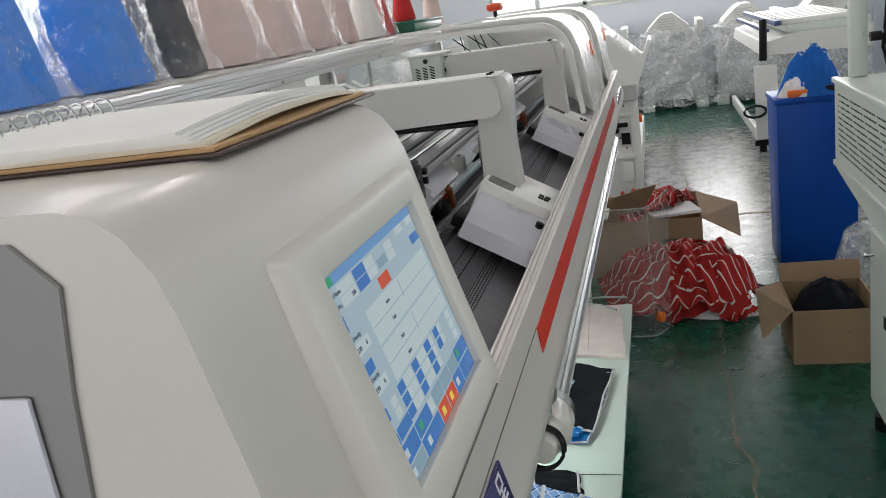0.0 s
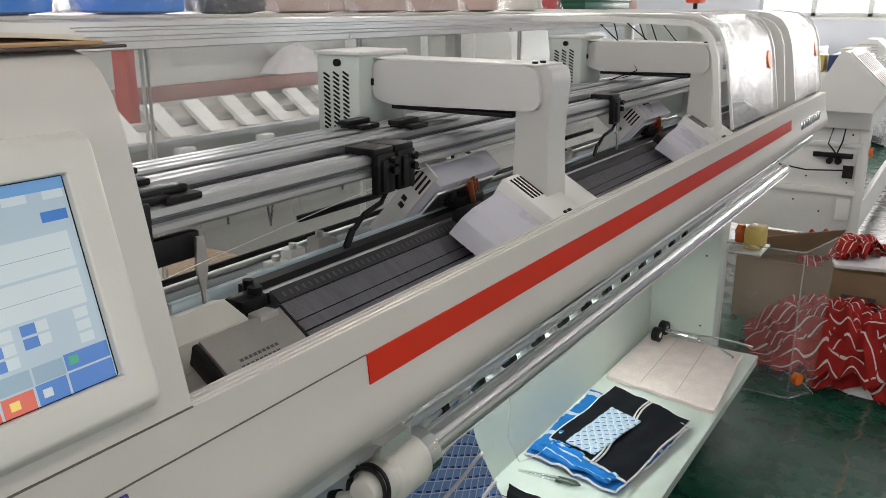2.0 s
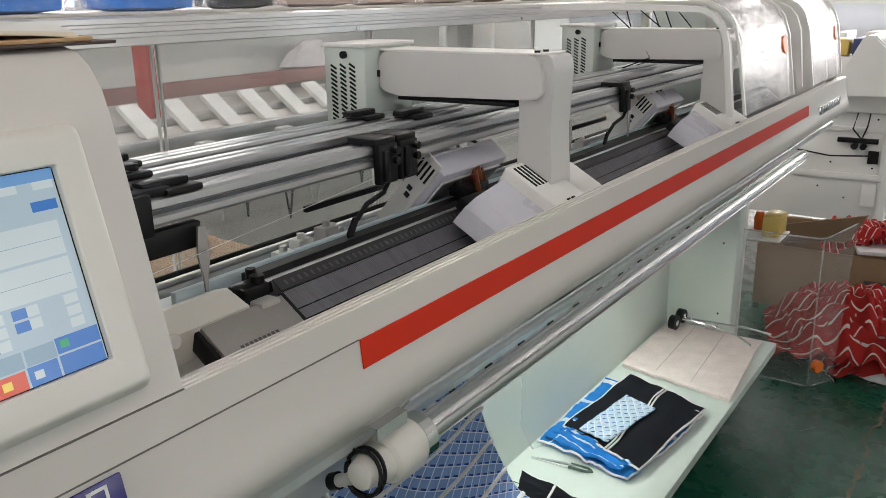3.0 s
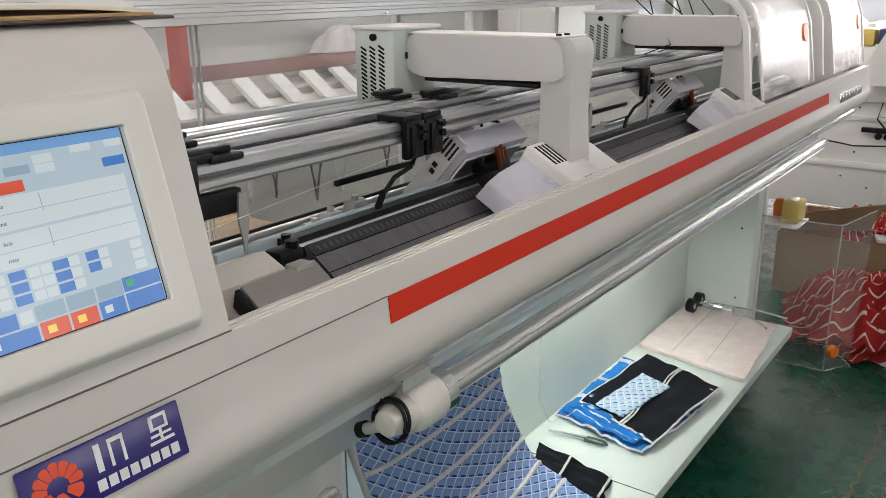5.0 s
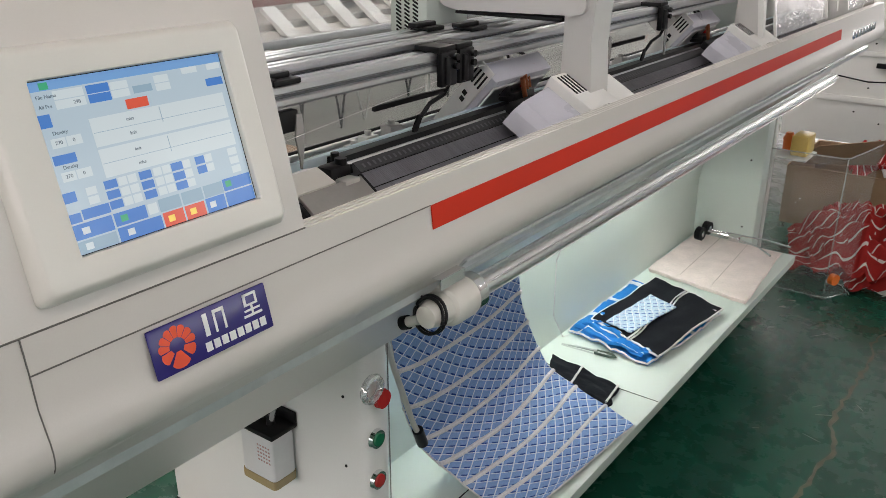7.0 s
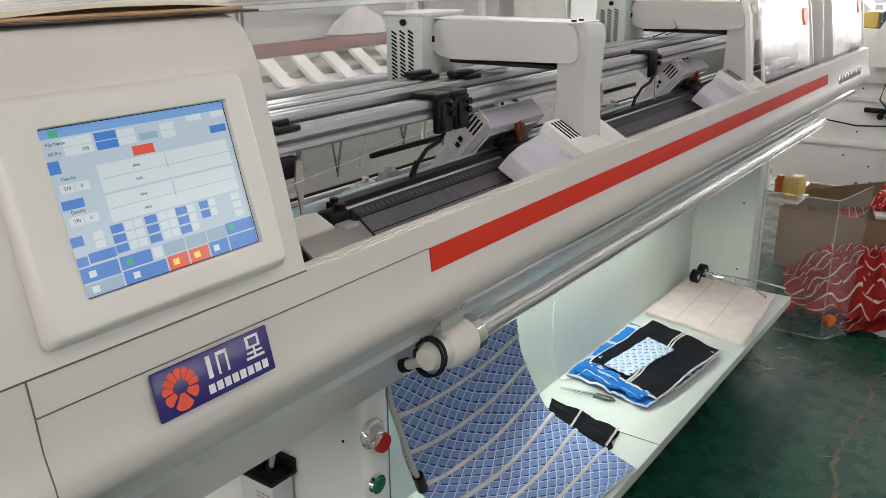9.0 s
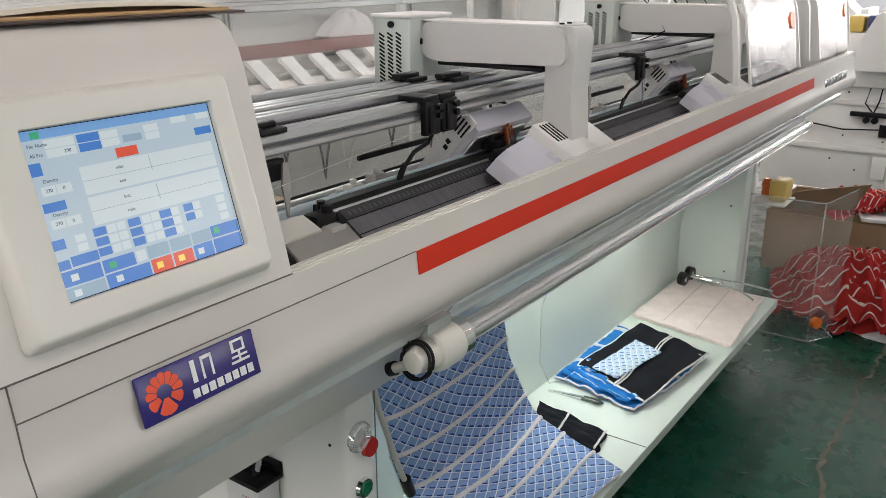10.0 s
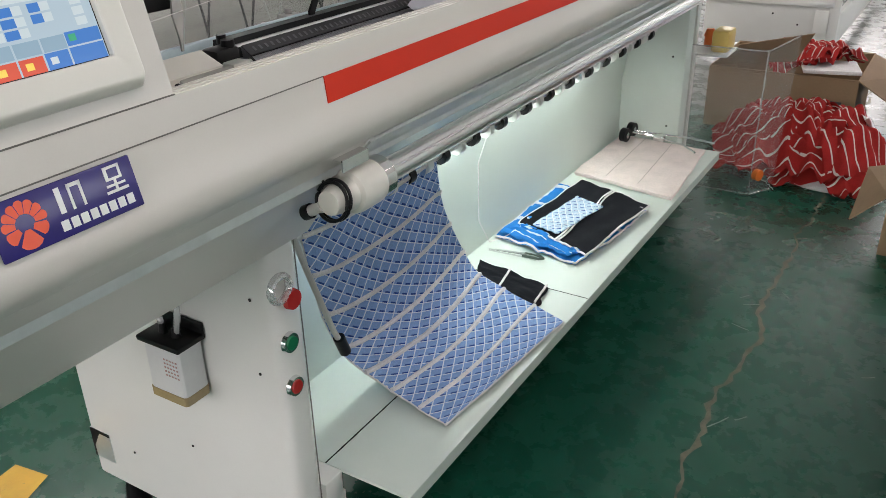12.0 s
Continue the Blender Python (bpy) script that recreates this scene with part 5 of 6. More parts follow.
# ---- cloth in the bay ----
def knit_surface(u, v):
    """u across the cloth (along the machine), v from the rollers down to the tray's edge."""
    pth = [(-0.275, 0.77), (-0.281, 0.68), (-0.287, 0.57), (-0.289, 0.45), (-0.268, 0.345), (-0.20, 0.287), (-0.09, 0.268), (0.012, 0.264)]
    ys = [(0.215, 0.70), (0.230, 0.725), (0.250, 0.76), (0.288, 0.825), (0.335, 0.875), (0.368, 0.90), (0.358, 0.885), (0.345, 0.85)]
    v = v + 0.17 * math.sin(math.pi * min(1.0, u * 1.05) ** 0.8) * v * (1 - v)
    q = v * (len(pth) - 1)
    i = min(int(q), len(pth) - 2)
    f = q - i

    def cat(a, b, c, d):
        return b + 0.5 * f * (c - a + f * (2 * a - 5 * b + 4 * c - d + f * (3 * (b - c) + d - a)))
    ix = [max(0, i - 1), i, i + 1, min(len(pth) - 1, i + 2)]
    x, z = cat(*[pth[k][0] for k in ix]), cat(*[pth[k][1] for k in ix])
    ya, yb = cat(*[ys[k][0] for k in ix]), cat(*[ys[k][1] for k in ix])
    w = 0.006 * noise.noise(Vector((u * 4, v * 5, 2.0))) + 0.004 * math.sin(u * 9 + v * 4)
    edge = 0.006 * noise.noise(Vector((u * 3, v * 9, 5.0)))
    return (x + w * (1 - 0.6 * v) - 0.045 * (1 - u) * max(0.0, v - 0.7) / 0.3, ya + (yb - ya) * u + edge, z + max(0, w) * 0.6 + 0.003)


cloth_new = thing("knitted_cloth", (-0.1, 0.5, 0.26), "blue diamond-patterned knitted cloth with white ribs, hanging into the tray", "cloth")
part("panel", Geo().grid(knit_surface, 40, 60, 0.004), KNIT, cloth_new)
for v in (0.115, 0.245, 0.375, 0.50, 0.62, 0.735, 0.86):
    part("rib", Geo().tube([Vector(knit_surface(u / 30, v)) + Vector((0.003, 0, 0.002)) for u in range(31)], 0.0062, 8), CORD, cloth_new, "white rib")
for u in (0.003, 0.997):
    part("selvedge", Geo().tube([Vector(knit_surface(u, v / 50)) + Vector((0.001, 0, 0.001)) for v in range(51)], 0.003, 6), CORD, cloth_new)
part("selvedge", Geo().tube([Vector(knit_surface(u / 30, 0.997)) for u in range(31)], 0.003, 6), CORD, cloth_new)


def flat_cloth(name, corners, z, t, material, label, wob=0.006, seed=0, nu=24, nv=24, hem=None, edge=0.008):
    """A cloth that lies flat: corners in order round it."""
    a, b, c, d = [Vector((*p, 0)) for p in corners]

    def fn(u, v):
        p = (a * (1 - u) + b * u) * (1 - v) + (d * (1 - u) + c * u) * v
        e = Vector((noise.noise(Vector((u * 3, v * 3, seed))), noise.noise(Vector((u * 3, v * 3, seed + 9))), 0)) * edge
        k = abs(noise.noise(Vector((u * 3.5, v * 3.5, seed + 3)))) * wob + abs(noise.noise(Vector((u * 9, v * 9, seed + 4)))) * wob * 0.4
        return p + e + Vector((0, 0, z + t + k))
    th = thing(name, (*(a + c).xy / 2, z), label, "cloth")
    g = Geo().grid(fn, nu, nv, t)
    part("panel", g, material, th)
    if hem:
        rim = [fn(i / 30, 0) for i in range(31)] + [fn(1, i / 30) for i in range(1, 31)] + [fn(1 - i / 30, 1) for i in range(1, 31)] + [fn(0, 1 - i / 30) for i in range(1, 31)]
        part("hem", Geo().tube([p - Vector((0, 0, 0.002)) for p in rim], 0.0035, 6), hem, th, "pale edge cord")
    return th


TZ = 0.2588
flat_cloth("knitted_cloth", [(-0.385, 1.225), (-0.09, 1.165), (-0.028, 1.60), (-0.385, 1.70)], TZ, 0.008, BLUECL, "bright blue and white knitted panel under a black one", 0.022, 1, 36, 36, hem=CORD)
flat_cloth("knitted_cloth", [(-0.37, 1.235), (-0.12, 1.175), (-0.105, 1.245), (-0.34, 1.315)], TZ + 0.012, 0.006, BLUECL, "rumpled blue and white knitted strip on a blue panel", 0.020, 8, 40, 20, edge=0.022)
flat_cloth("knitted_cloth", [(-0.350, 1.315), (-0.075, 1.205), (-0.033, 1.640), (-0.318, 1.750)], TZ + 0.018, 0.006, BLACKCL, "black knitted panel with pale edges lying on a blue one", 0.010, 2, hem=CORD)
flat_cloth("folded_cloth", [(-0.295, 1.305), (-0.196, 1.277), (-0.154, 1.540), (-0.262, 1.575)], TZ + 0.031, 0.004, KNITPALE, "small folded pale blue diamond knit on a black panel", 0.006, 3, edge=0.004)
flat_cloth("knitted_cloth", [(-0.300, 0.935), (-0.085, 0.897), (-0.098, 1.000), (-0.350, 1.062)], TZ, 0.006, BLACKCL, "black knitted strip with white stitching on the tray", 0.008, 5, edge=0.014)
strip_ = bpy.data.objects["knitted_cloth.004"]
for xa, ya, xb, yb_ in ((-0.215, 0.925, -0.235, 1.035), (-0.092, 0.900, -0.104, 1.000)):
    part("stitching", Geo().tube([(xa + (xb - xa) * k / 8, ya + (yb_ - ya) * k / 8, TZ + 0.0155 + 0.001 * math.sin(k * 2)) for k in range(9)], 0.0035, 6), CORD, strip_, "white stitched cord")
seamed = bpy.data.objects["knitted_cloth.003"]
for dx in (0.0, 0.010):
    part("seam_cord", Geo().tube([(-0.192 + dx + 0.006 * math.sin(k * 0.9) + 0.012 * (k / 14) ** 2, 1.245 + 0.435 * k / 14, TZ + 0.0315 + 0.002 * math.sin(k)) for k in range(15)], 0.0030, 6), CORD, seamed, "pale seam cord")
flat_cloth("folded_cloth", [(-0.380, 1.835), (0.002, 1.768), (-0.030, 2.285), (-0.380, 2.310)], TZ, 0.013, PINKCL, "folded pale pink knitted panels stacked on the tray", 0.005, 6, hem=PINKCL)
# creases between the folds, their shade drawn as thin darker pink lines
FOLDCL = surface("pink_crease_shade", (0.52, 0.43, 0.40), 0.9)
for k in (1, 2):
    part("fold_line", Geo().tube([(-0.380 + k * 0.125 - 0.012 * k * i / 10, 1.845 - 0.022 * k + i * 0.045, TZ + 0.0268) for i in range(11)], 0.0012, 5), FOLDCL, bpy.data.objects["folded_cloth.001"])
sn = thing("thread_snips", (-0.25, 1.15, TZ), "small steel thread snips lying on the tray", "snips")
for s_ in (-1, 1):
    part("blade", Geo().prism([(-0.36 + 0.0, 1.135), (-0.25, 1.148 + 0.004 * s_), (-0.205, 1.15 + 0.010 * s_), (-0.25, 1.152 + 0.010 * s_)], TZ + 0.003 + 0.002 * s_, TZ + 0.007 + 0.002 * s_, "z"), CHROME, sn)
part("grip", Geo().tube([(-0.25, 1.142, TZ + 0.007), (-0.2, 1.143, TZ + 0.009), (-0.185, 1.152, TZ + 0.009), (-0.2, 1.162, TZ + 0.009), (-0.25, 1.16, TZ + 0.007)], 0.004, 6), surface("green_grip", (0.05, 0.08, 0.06), 0.5), sn)
# weight hanger with wheels lying at the back of the tray
wh = thing("fabric_weight", (-0.31, 2.24, TZ + 0.03), "steel weight hanger with two black wheels lying on pink cloth", "hanger")
for y in (2.19, 2.27):
    wl = part("wheel", Geo().cyl((-0.335, y, 0.318), (-0.312, y - 0.004, 0.318), 0.027, n=20), BLACK, wh)
    part("hub", Geo().cyl((-0.311, y - 0.005, 0.318), (-0.309, y - 0.005, 0.318), 0.012, n=14), CHROME, wl)
part("rod", Geo().tube([(-0.31, 2.24, 0.316), (-0.22, 2.26, 0.306), (-0.10, 2.22, 0.301), (-0.04, 2.17, 0.297)], 0.004, 6).tube([(-0.32, 2.27, 0.312), (-0.1, 2.31, 0.303), (0.0, 2.30, 0.30)], 0.004, 6).box(-0.225, -0.185, 2.235, 2.275, 0.295, 0.315, 0.003), CHROME, wh)
ye = thing("loose_yarn", (-0.36, 1.3, 0.3), "white yarn end hanging down the back panel", "yarn")
part("strand", Geo().tube([(-0.30, 1.10, 0.78), (-0.375, 1.10, 0.55), (-0.385, 1.12, 0.36), (-0.37, 1.16, 0.275), (-0.34, 1.22, 0.28), (-0.33, 1.3, 0.285)], 0.0014, 5), CORD, ye)

# notebook on the control head
nb = thing("notebook", (-0.25, -0.5, 1.4575), "open ring notebook with white pages and kraft cover", "notebook")
NBM = Matrix.Translation((-0.265, -0.378, 1.4575)) @ Matrix.Rotation(radians(0), 4, "Z")
part("cover", Geo().box(-0.14, 0.16, -0.171, 0.171, 0.0, 0.003, 0.001, NBM), surface("dark_cover", (0.05, 0.028, 0.02), 0.5), nb)
part("board", Geo().box(-0.14, 0.155, -0.168, 0.150, 0.0032, 0.007, 0.001, NBM), KRAFT, nb)
NR = random.Random(3)
for k in range(6):
    z0 = 0.0065 + k * 0.0022

    def leaf(u, v, z0=z0, k=k):
        lift = 0.005 * math.sin(v * 3.14) * (0.3 + u) + 0.0016 * noise.noise(Vector((u * 3, v * 3, 0.3 * k)))
        return NBM @ Vector((-0.135 + 0.283 * u - 0.003 * k, -0.165 + 0.305 * v - 0.002 * k, z0 + 0.0024 + lift))
    part("page", Geo().grid(leaf, 14, 14, 0.0024), PAPER if k > 1 else surface("cream_paper", (0.70, 0.64, 0.52), 0.8), nb)
for k in range(14):
    y = -0.15 + k * 0.021
    part("ring", Geo().tube([NBM @ Vector((-0.132 + 0.014 * math.cos(a), y, 0.016 + 0.020 * math.sin(a))) for a in [q * 2 * math.pi / 12 for q in range(13)]], 0.0012, 5), CHROME, nb)

# ---- yarn cones on the shelf ----
def cone(x, y, material, label, r=0.075, h=0.20, seed=0, bag=True, lean=0):
    c = thing("yarn_cone", (x, y, 1.476), label, "yarn", "cones on the shelf")
    rings = [(r * 0.55, 0.0), (r * 0.98, 0.006), (r, 0.02)] + [(r * (1 - 0.42 * k / 12), 0.02 + (h - 0.03) * k / 12) for k in range(1, 13)] + [(r * 0.50, h)]
    part("yarn", Geo().lathe((x, y, 1.476), rings, 28, 0.02, seed), material, c)
    part("tube", Geo().cyl((x, y, 1.476 + h - 0.002), (x, y, 1.476 + h + 0.025), r * 0.30, r * 0.26, 16), KRAFT, c)
    if bag:
        part("bag", crumpled_bag(x, y, r, h, seed + 20), FILM, c, "crumpled clear plastic bag", 38).visible_shadow = False


def crumpled_bag(x, y, r, h, seed, n=84, m=44):
    """A loose bag: wide and creased at its foot, gathered over the top."""
    def fn(u, v):
        a = 2 * math.pi * u
        ca, sa = math.cos(a), math.sin(a)
        rad = r * (1.16 + 0.16 * max(0.0, 1 - v * 9) - 0.34 * v) if v < 0.82 else r * (0.88 - 2.6 * (v - 0.82))
        p = Vector((ca * 1.6, sa * 1.6, v * 2.6 + seed * 5.3))
        big = noise.noise(p)
        crease = 1 - abs(noise.noise(p * 2.3 + Vector((3, 1, 7))))
        fold = 1 - abs(noise.noise(Vector((ca * 4.2, sa * 4.2, v * 3.0 + seed))))
        rad *= 1 + 0.15 * big + 0.22 * (crease - 0.8) + 0.16 * (fold - 0.8)
        return (x + ca * rad, y + sa * rad, 1.4785 + v * (h + 0.10) + 0.006 * big * min(1, v * 8))
    return Geo().grid(fn, n, m)


SPEC = [(-0.42, BLUECONE, 0.10), (-0.16, BLUECONE, 0.10), (0.10, BLUECONE, 0.10), (0.38, BLUECONE, 0.105), (0.63, DARKCONE, 0.085), (0.88, PINKCONE, 0.10), (1.14, PINKCONE, 0.10), (1.41, PINKCONE, 0.10)]
for k, (y, mm, r) in enumerate(SPEC):
    lb = "bright blue yarn cone in a clear plastic bag" if mm is BLUECONE else "charcoal yarn cone in a clear plastic bag" if mm is DARKCONE else "pale pink yarn cone in a clear plastic bag"
    cone(-0.85, y, mm, lb, r, 0.24, k)
cone(-0.85, 1.70, PINKCONE, "bare pale pink yarn cone on the shelf", 0.075, 0.21, 31, False)
cone(-0.85, 2.02, surface("off_white_yarn", (0.66, 0.64, 0.6), 0.9, fine=160, bump=0.4), "off-white yarn cone in a clear plastic bag", 0.07, 0.16, 32)
cone(-0.86, 2.22, surface("red_yarn", (0.5, 0.03, 0.03), 0.9, fine=160, bump=0.4), "red yarn cone in a clear plastic bag", 0.055, 0.16, 33)
cone(-0.85, 3.05, PINKCONE, "bare pale pink yarn cone on the shelf", 0.05, 0.17, 34, False)
gt = thing("plastic_tray", (-0.85, 2.62, 1.476), "dark green plastic tray on the yarn shelf", "tray")
part("tray_body", Geo().box(-0.95, -0.76, 2.38, 2.86, 1.476, 1.515, 0.008), GREENTRAY, gt)
part("rim", Geo().box(-0.957, -0.753, 2.373, 2.867, 1.512, 1.522, 0.004), GREENTRAY, gt)
cone(-0.85, 2.55, surface("crimson_yarn", (0.45, 0.02, 0.02), 0.9, fine=160, bump=0.4), "red yarn cone standing in a green tray", 0.05, 0.14, 35, False)
bpy.data.objects["yarn_cone." + "%03d" % 12].location.z += 0.044
toy = thing("signal_knob", (-0.55, 3.1, 1.48), "orange-red plastic knob standing on the hood", "knob")
part("stem", Geo().cyl((-0.55, 3.1, 1.478), (-0.55, 3.1, 1.51), 0.01), BLACK, toy)
part("knob", Geo().box(-0.585, -0.515, 3.05, 3.15, 1.508, 1.545, 0.014), surface("signal_red", (0.65, 0.07, 0.02), 0.4), toy)

# ---- beside the machine's far end ----
sheet_ = thing("acrylic_cover", (0.0, 2.55, 0.0), "bent clear acrylic machine cover leaning on the floor", "cover")
part("pane", Geo().box(-0.205, 0.095, 2.576, 2.578, 0.004, 0.605), ACRYL, sheet_).visible_shadow = False
part("pane", Geo().add([(0.097, 2.577, 0.004), (0.165, 2.69, 0.004), (0.190, 2.69, 0.655), (0.097, 2.577, 0.605), (0.099, 2.575, 0.004), (0.167, 2.688, 0.004), (0.192, 2.688, 0.655), (0.099, 2.575, 0.605)], [(0, 3, 2, 1), (4, 5, 6, 7), (0, 1, 5, 4), (1, 2, 6, 5), (2, 3, 7, 6), (3, 0, 4, 7)]), ACRYL, sheet_).visible_shadow = False
part("rim", Geo().tube([(-0.205, 2.577, 0.605), (0.085, 2.577, 0.606), (0.105, 2.585, 0.61), (0.190, 2.69, 0.656)], 0.003, 6).tube([(-0.205, 2.577, 0.005), (0.085, 2.577, 0.005), (0.105, 2.585, 0.005), (0.165, 2.69, 0.005)], 0.003, 6).tube([(0.097, 2.577, 0.006), (0.097, 2.577, 0.605)], 0.003, 6), clear("acrylic_edge", tint=(0.97, 0.98, 0.98), gloss=0.12, haze=0.28, slant=0.4), sheet_)
part("knob", Geo().cyl((0.115, 2.575, 0.10), (0.135, 2.565, 0.10), 0.024, n=18), ORANGE, sheet_, "orange knob")


def heap(name, cx, cy, z0, rx, ry, h, material, label, seed=0, n=46, folds=1.0):
    def fn(u, v):
        x, y = u * 2 - 1, v * 2 - 1
        # square to disc
        px, py = x * math.sqrt(1 - y * y / 2), y * math.sqrt(1 - x * x / 2)
        r = min(1.0, math.hypot(px, py))
        e = 1 + 0.22 * noise.noise(Vector((math.atan2(py, px) * 1.2, seed, 0)))
        f1 = 1 - abs(noise.noise(Vector((px * 2.2, py * 2.2, seed + 5.0))))
        f2 = 1 - abs(noise.noise(Vector((px * 5 + 1, py * 3.3, seed + 8.0))))
        dome = (1 - r ** 2.4)
        z = h * dome * (0.55 + 0.35 * f1 + 0.18 * folds * f2)
        s = 0.05 * folds * rx
        return (cx + px * rx * e + s * noise.noise(Vector((px * 4, py * 4, seed + 1))), cy + py * ry * e + s * noise.noise(Vector((px * 4, py * 4, seed + 2))), z0 + 0.004 + z)
    g = Geo().grid(fn, n, n)
    return g


def dome(x, y, humps):
    return max(0.0, max(h * (1 - ((x - a) / rx) ** 2 - ((y - b) / ry) ** 2) for a, b, rx, ry, h in humps))


def draped(humps, cx, cy, ang, w, l, lift, seed, n=30):
    """A limp piece of knit thrown over a heap, with folds running across it."""
    ca, sa = math.cos(ang), math.sin(ang)

    def fn(u, v):
        a, b = (u - 0.5) * w, (v - 0.5) * l
        k = 0.16 * noise.noise(Vector((u * 1.7, v * 1.7, seed)))
        x = cx + a * ca - b * sa + k * 0.35 * w
        y = cy + a * sa + b * ca + 0.35 * l * 0.16 * noise.noise(Vector((u * 1.7, v * 1.7, seed + 4)))
        f = 0.5 + 0.5 * math.sin((u * 2.2 + v * 1.1 + k * 5) * 6.28 + seed)
        g = abs(noise.noise(Vector((x * 13, y * 13, seed + 2))))
        z = dome(x, y, humps) + lift + 0.034 * f * f + 0.060 * g
        return (x, y, max(0.006 + 0.02 * g, z))
    return Geo().grid(fn, n, n)


HUMPS = [(0.10, 3.04, 0.34, 0.26, 0.19), (0.36, 2.98, 0.22, 0.26, 0.22), (0.25, 2.96, 0.30, 0.2, 0.24)]
pile = thing("cloth_pile", (0.30, 3.0, 0.0), "heap of red knitted panels with white stripes on the floor", "cloth")
PR = random.Random(12)
part("panel", heap("p", 0.22, 3.02, 0.0, 0.33, 0.22, 0.20, REDCL, "", 3), REDCL, pile, sharp=70)
for k in range(20):
    hx, hy = PR.uniform(0.02, 0.44), PR.uniform(2.84, 3.08)
    part("panel", draped(HUMPS, hx, hy, PR.uniform(-1.2, 1.2), PR.uniform(0.20, 0.30), PR.uniform(0.22, 0.34), 0.004 * k - 0.01, k * 3.3), REDCL, pile, sharp=70)
part("edge_scrap", heap("p", 0.40, 2.80, 0.0, 0.16, 0.05, 0.03, CORD, "", 51, 20), CORD, pile, "white fringe ends")
part("edge_scrap", draped(HUMPS, 0.47, 3.05, 0.6, 0.13, 0.12, 0.05, 88, 16), CORD, pile, "white fringe ends", sharp=70)
for k in range(26):
    fx, fy, fa = PR.uniform(0.02, 0.56), PR.uniform(2.74, 2.84), PR.uniform(-0.6, 0.6)
    strand = []
    for q in range(12):
        strand.append((fx, fy, 0.004 + 0.006 * abs(math.sin(q + k))))
        fa += PR.uniform(-0.9, 0.9)
        fx, fy = fx + 0.012 * math.cos(fa), fy + 0.009 * math.sin(fa)
    part("yarn_end", Geo().tube(strand, 0.0013, 4), CORD, pile, "loose white yarn ends")

box1 = thing("cardboard_box", (0.05, 3.75, 0.0), "open brown cardboard box filled with red striped cloth", "box")
g = Geo()
bx0, bx1, by0, by1, bh = -0.34, 0.36, 3.45, 4.05, 0.31
for wall in ((bx0, bx1, by0, by0 + 0.006, 0.0, bh), (bx0, bx1, by1 - 0.006, by1, 0.0, bh), (bx0, bx0 + 0.006, by0 + 0.006, by1 - 0.006, 0.0, bh), (bx1 - 0.006, bx1, by0 + 0.006, by1 - 0.006, 0.0, bh)):
    part("side_panel", Geo().box(*wall), CARD, box1)
part("bottom_panel", Geo().box(bx0 + 0.006, bx1 - 0.006, by0 + 0.006, by1 - 0.006, 0, 0.006), CARD, box1)


def flap(parent, a, b, c, d, t=0.005):
    a, b, c, d = [Vector(p) for p in (a, b, c, d)]
    n = (b - a).cross(d - a).normalized() * t
    part("flap", Geo().add([a, b, c, d, a + n, b + n, c + n, d + n], [(0, 3, 2, 1), (4, 5, 6, 7), (0, 1, 5, 4), (1, 2, 6, 5), (2, 3, 7, 6), (3, 0, 4, 7)]), CARDIN, parent)


flap(box1, (bx1, by0, bh), (bx1, by1, bh), (bx1 + 0.22, by1 - 0.10, bh - 0.06), (bx1 + 0.19, by0 - 0.02, bh - 0.11))
flap(box1, (bx0, by1, bh), (bx1, by1, bh), (bx1 + 0.02, by1 + 0.16, bh - 0.10), (bx0, by1 + 0.16, bh - 0.10))
flap(box1, (bx0, by0 + 0.02, bh), (bx0 + 0.40, by0 + 0.02, bh + 0.06), (0.14, by0 - 0.06, bh + 0.215), (-0.20, by0 - 0.03, bh + 0.125))
part("print_bar", Geo().box(0.15, 0.3, by0 - 0.001, by0, 0.18, 0.2).box(0.12, 0.32, by0 - 0.001, by0, 0.12, 0.15), INKG, box1)
cl = thing("cloth_pile", (0.1, 3.7, 0.3), "red striped knitted pieces heaped in a cardboard box", "cloth")
HB = [(0.10, 3.72, 0.36, 0.30, 0.10), (0.2, 3.6, 0.25, 0.2, 0.10)]
for k in range(8):
    g = draped(HB, PR.uniform(-0.05, 0.22), PR.uniform(3.60, 3.82), PR.uniform(-1.5, 1.5), 0.24, 0.24, 0.003 * k, 60 + k * 2.1, 24)
    g.v = [(x, max(3.462, min(4.04, y)), z + 0.25) for x, y, z in g.v]
    part("panel", g, REDCL, cl, sharp=70)
part("white_panel", Geo().box(-0.13, 0.13, -0.11, 0.11, 0.0, 0.02, 0.006, Matrix.Translation((0.21, 3.56, 0.325)) @ Matrix.Rotation(0.25, 4, "Z")), CORD, cl, "stacked white knitted panels")
yb = thing("plastic_box", (-0.14, 2.74, 0.556), "small clear yellow plastic box with an orange lid", "box")
part("container", Geo().box(-0.155, -0.085, 2.68, 2.80, 0.557, 0.645, 0.01), YELLOWPL, yb)
part("orange_lid", Geo().cyl((-0.19, 2.79, 0.557), (-0.19, 2.79, 0.60), 0.022, n=20).cyl((-0.19, 2.79, 0.60), (-0.19, 2.79, 0.63), 0.026, 0.015, n=20), ORANGE, yb)

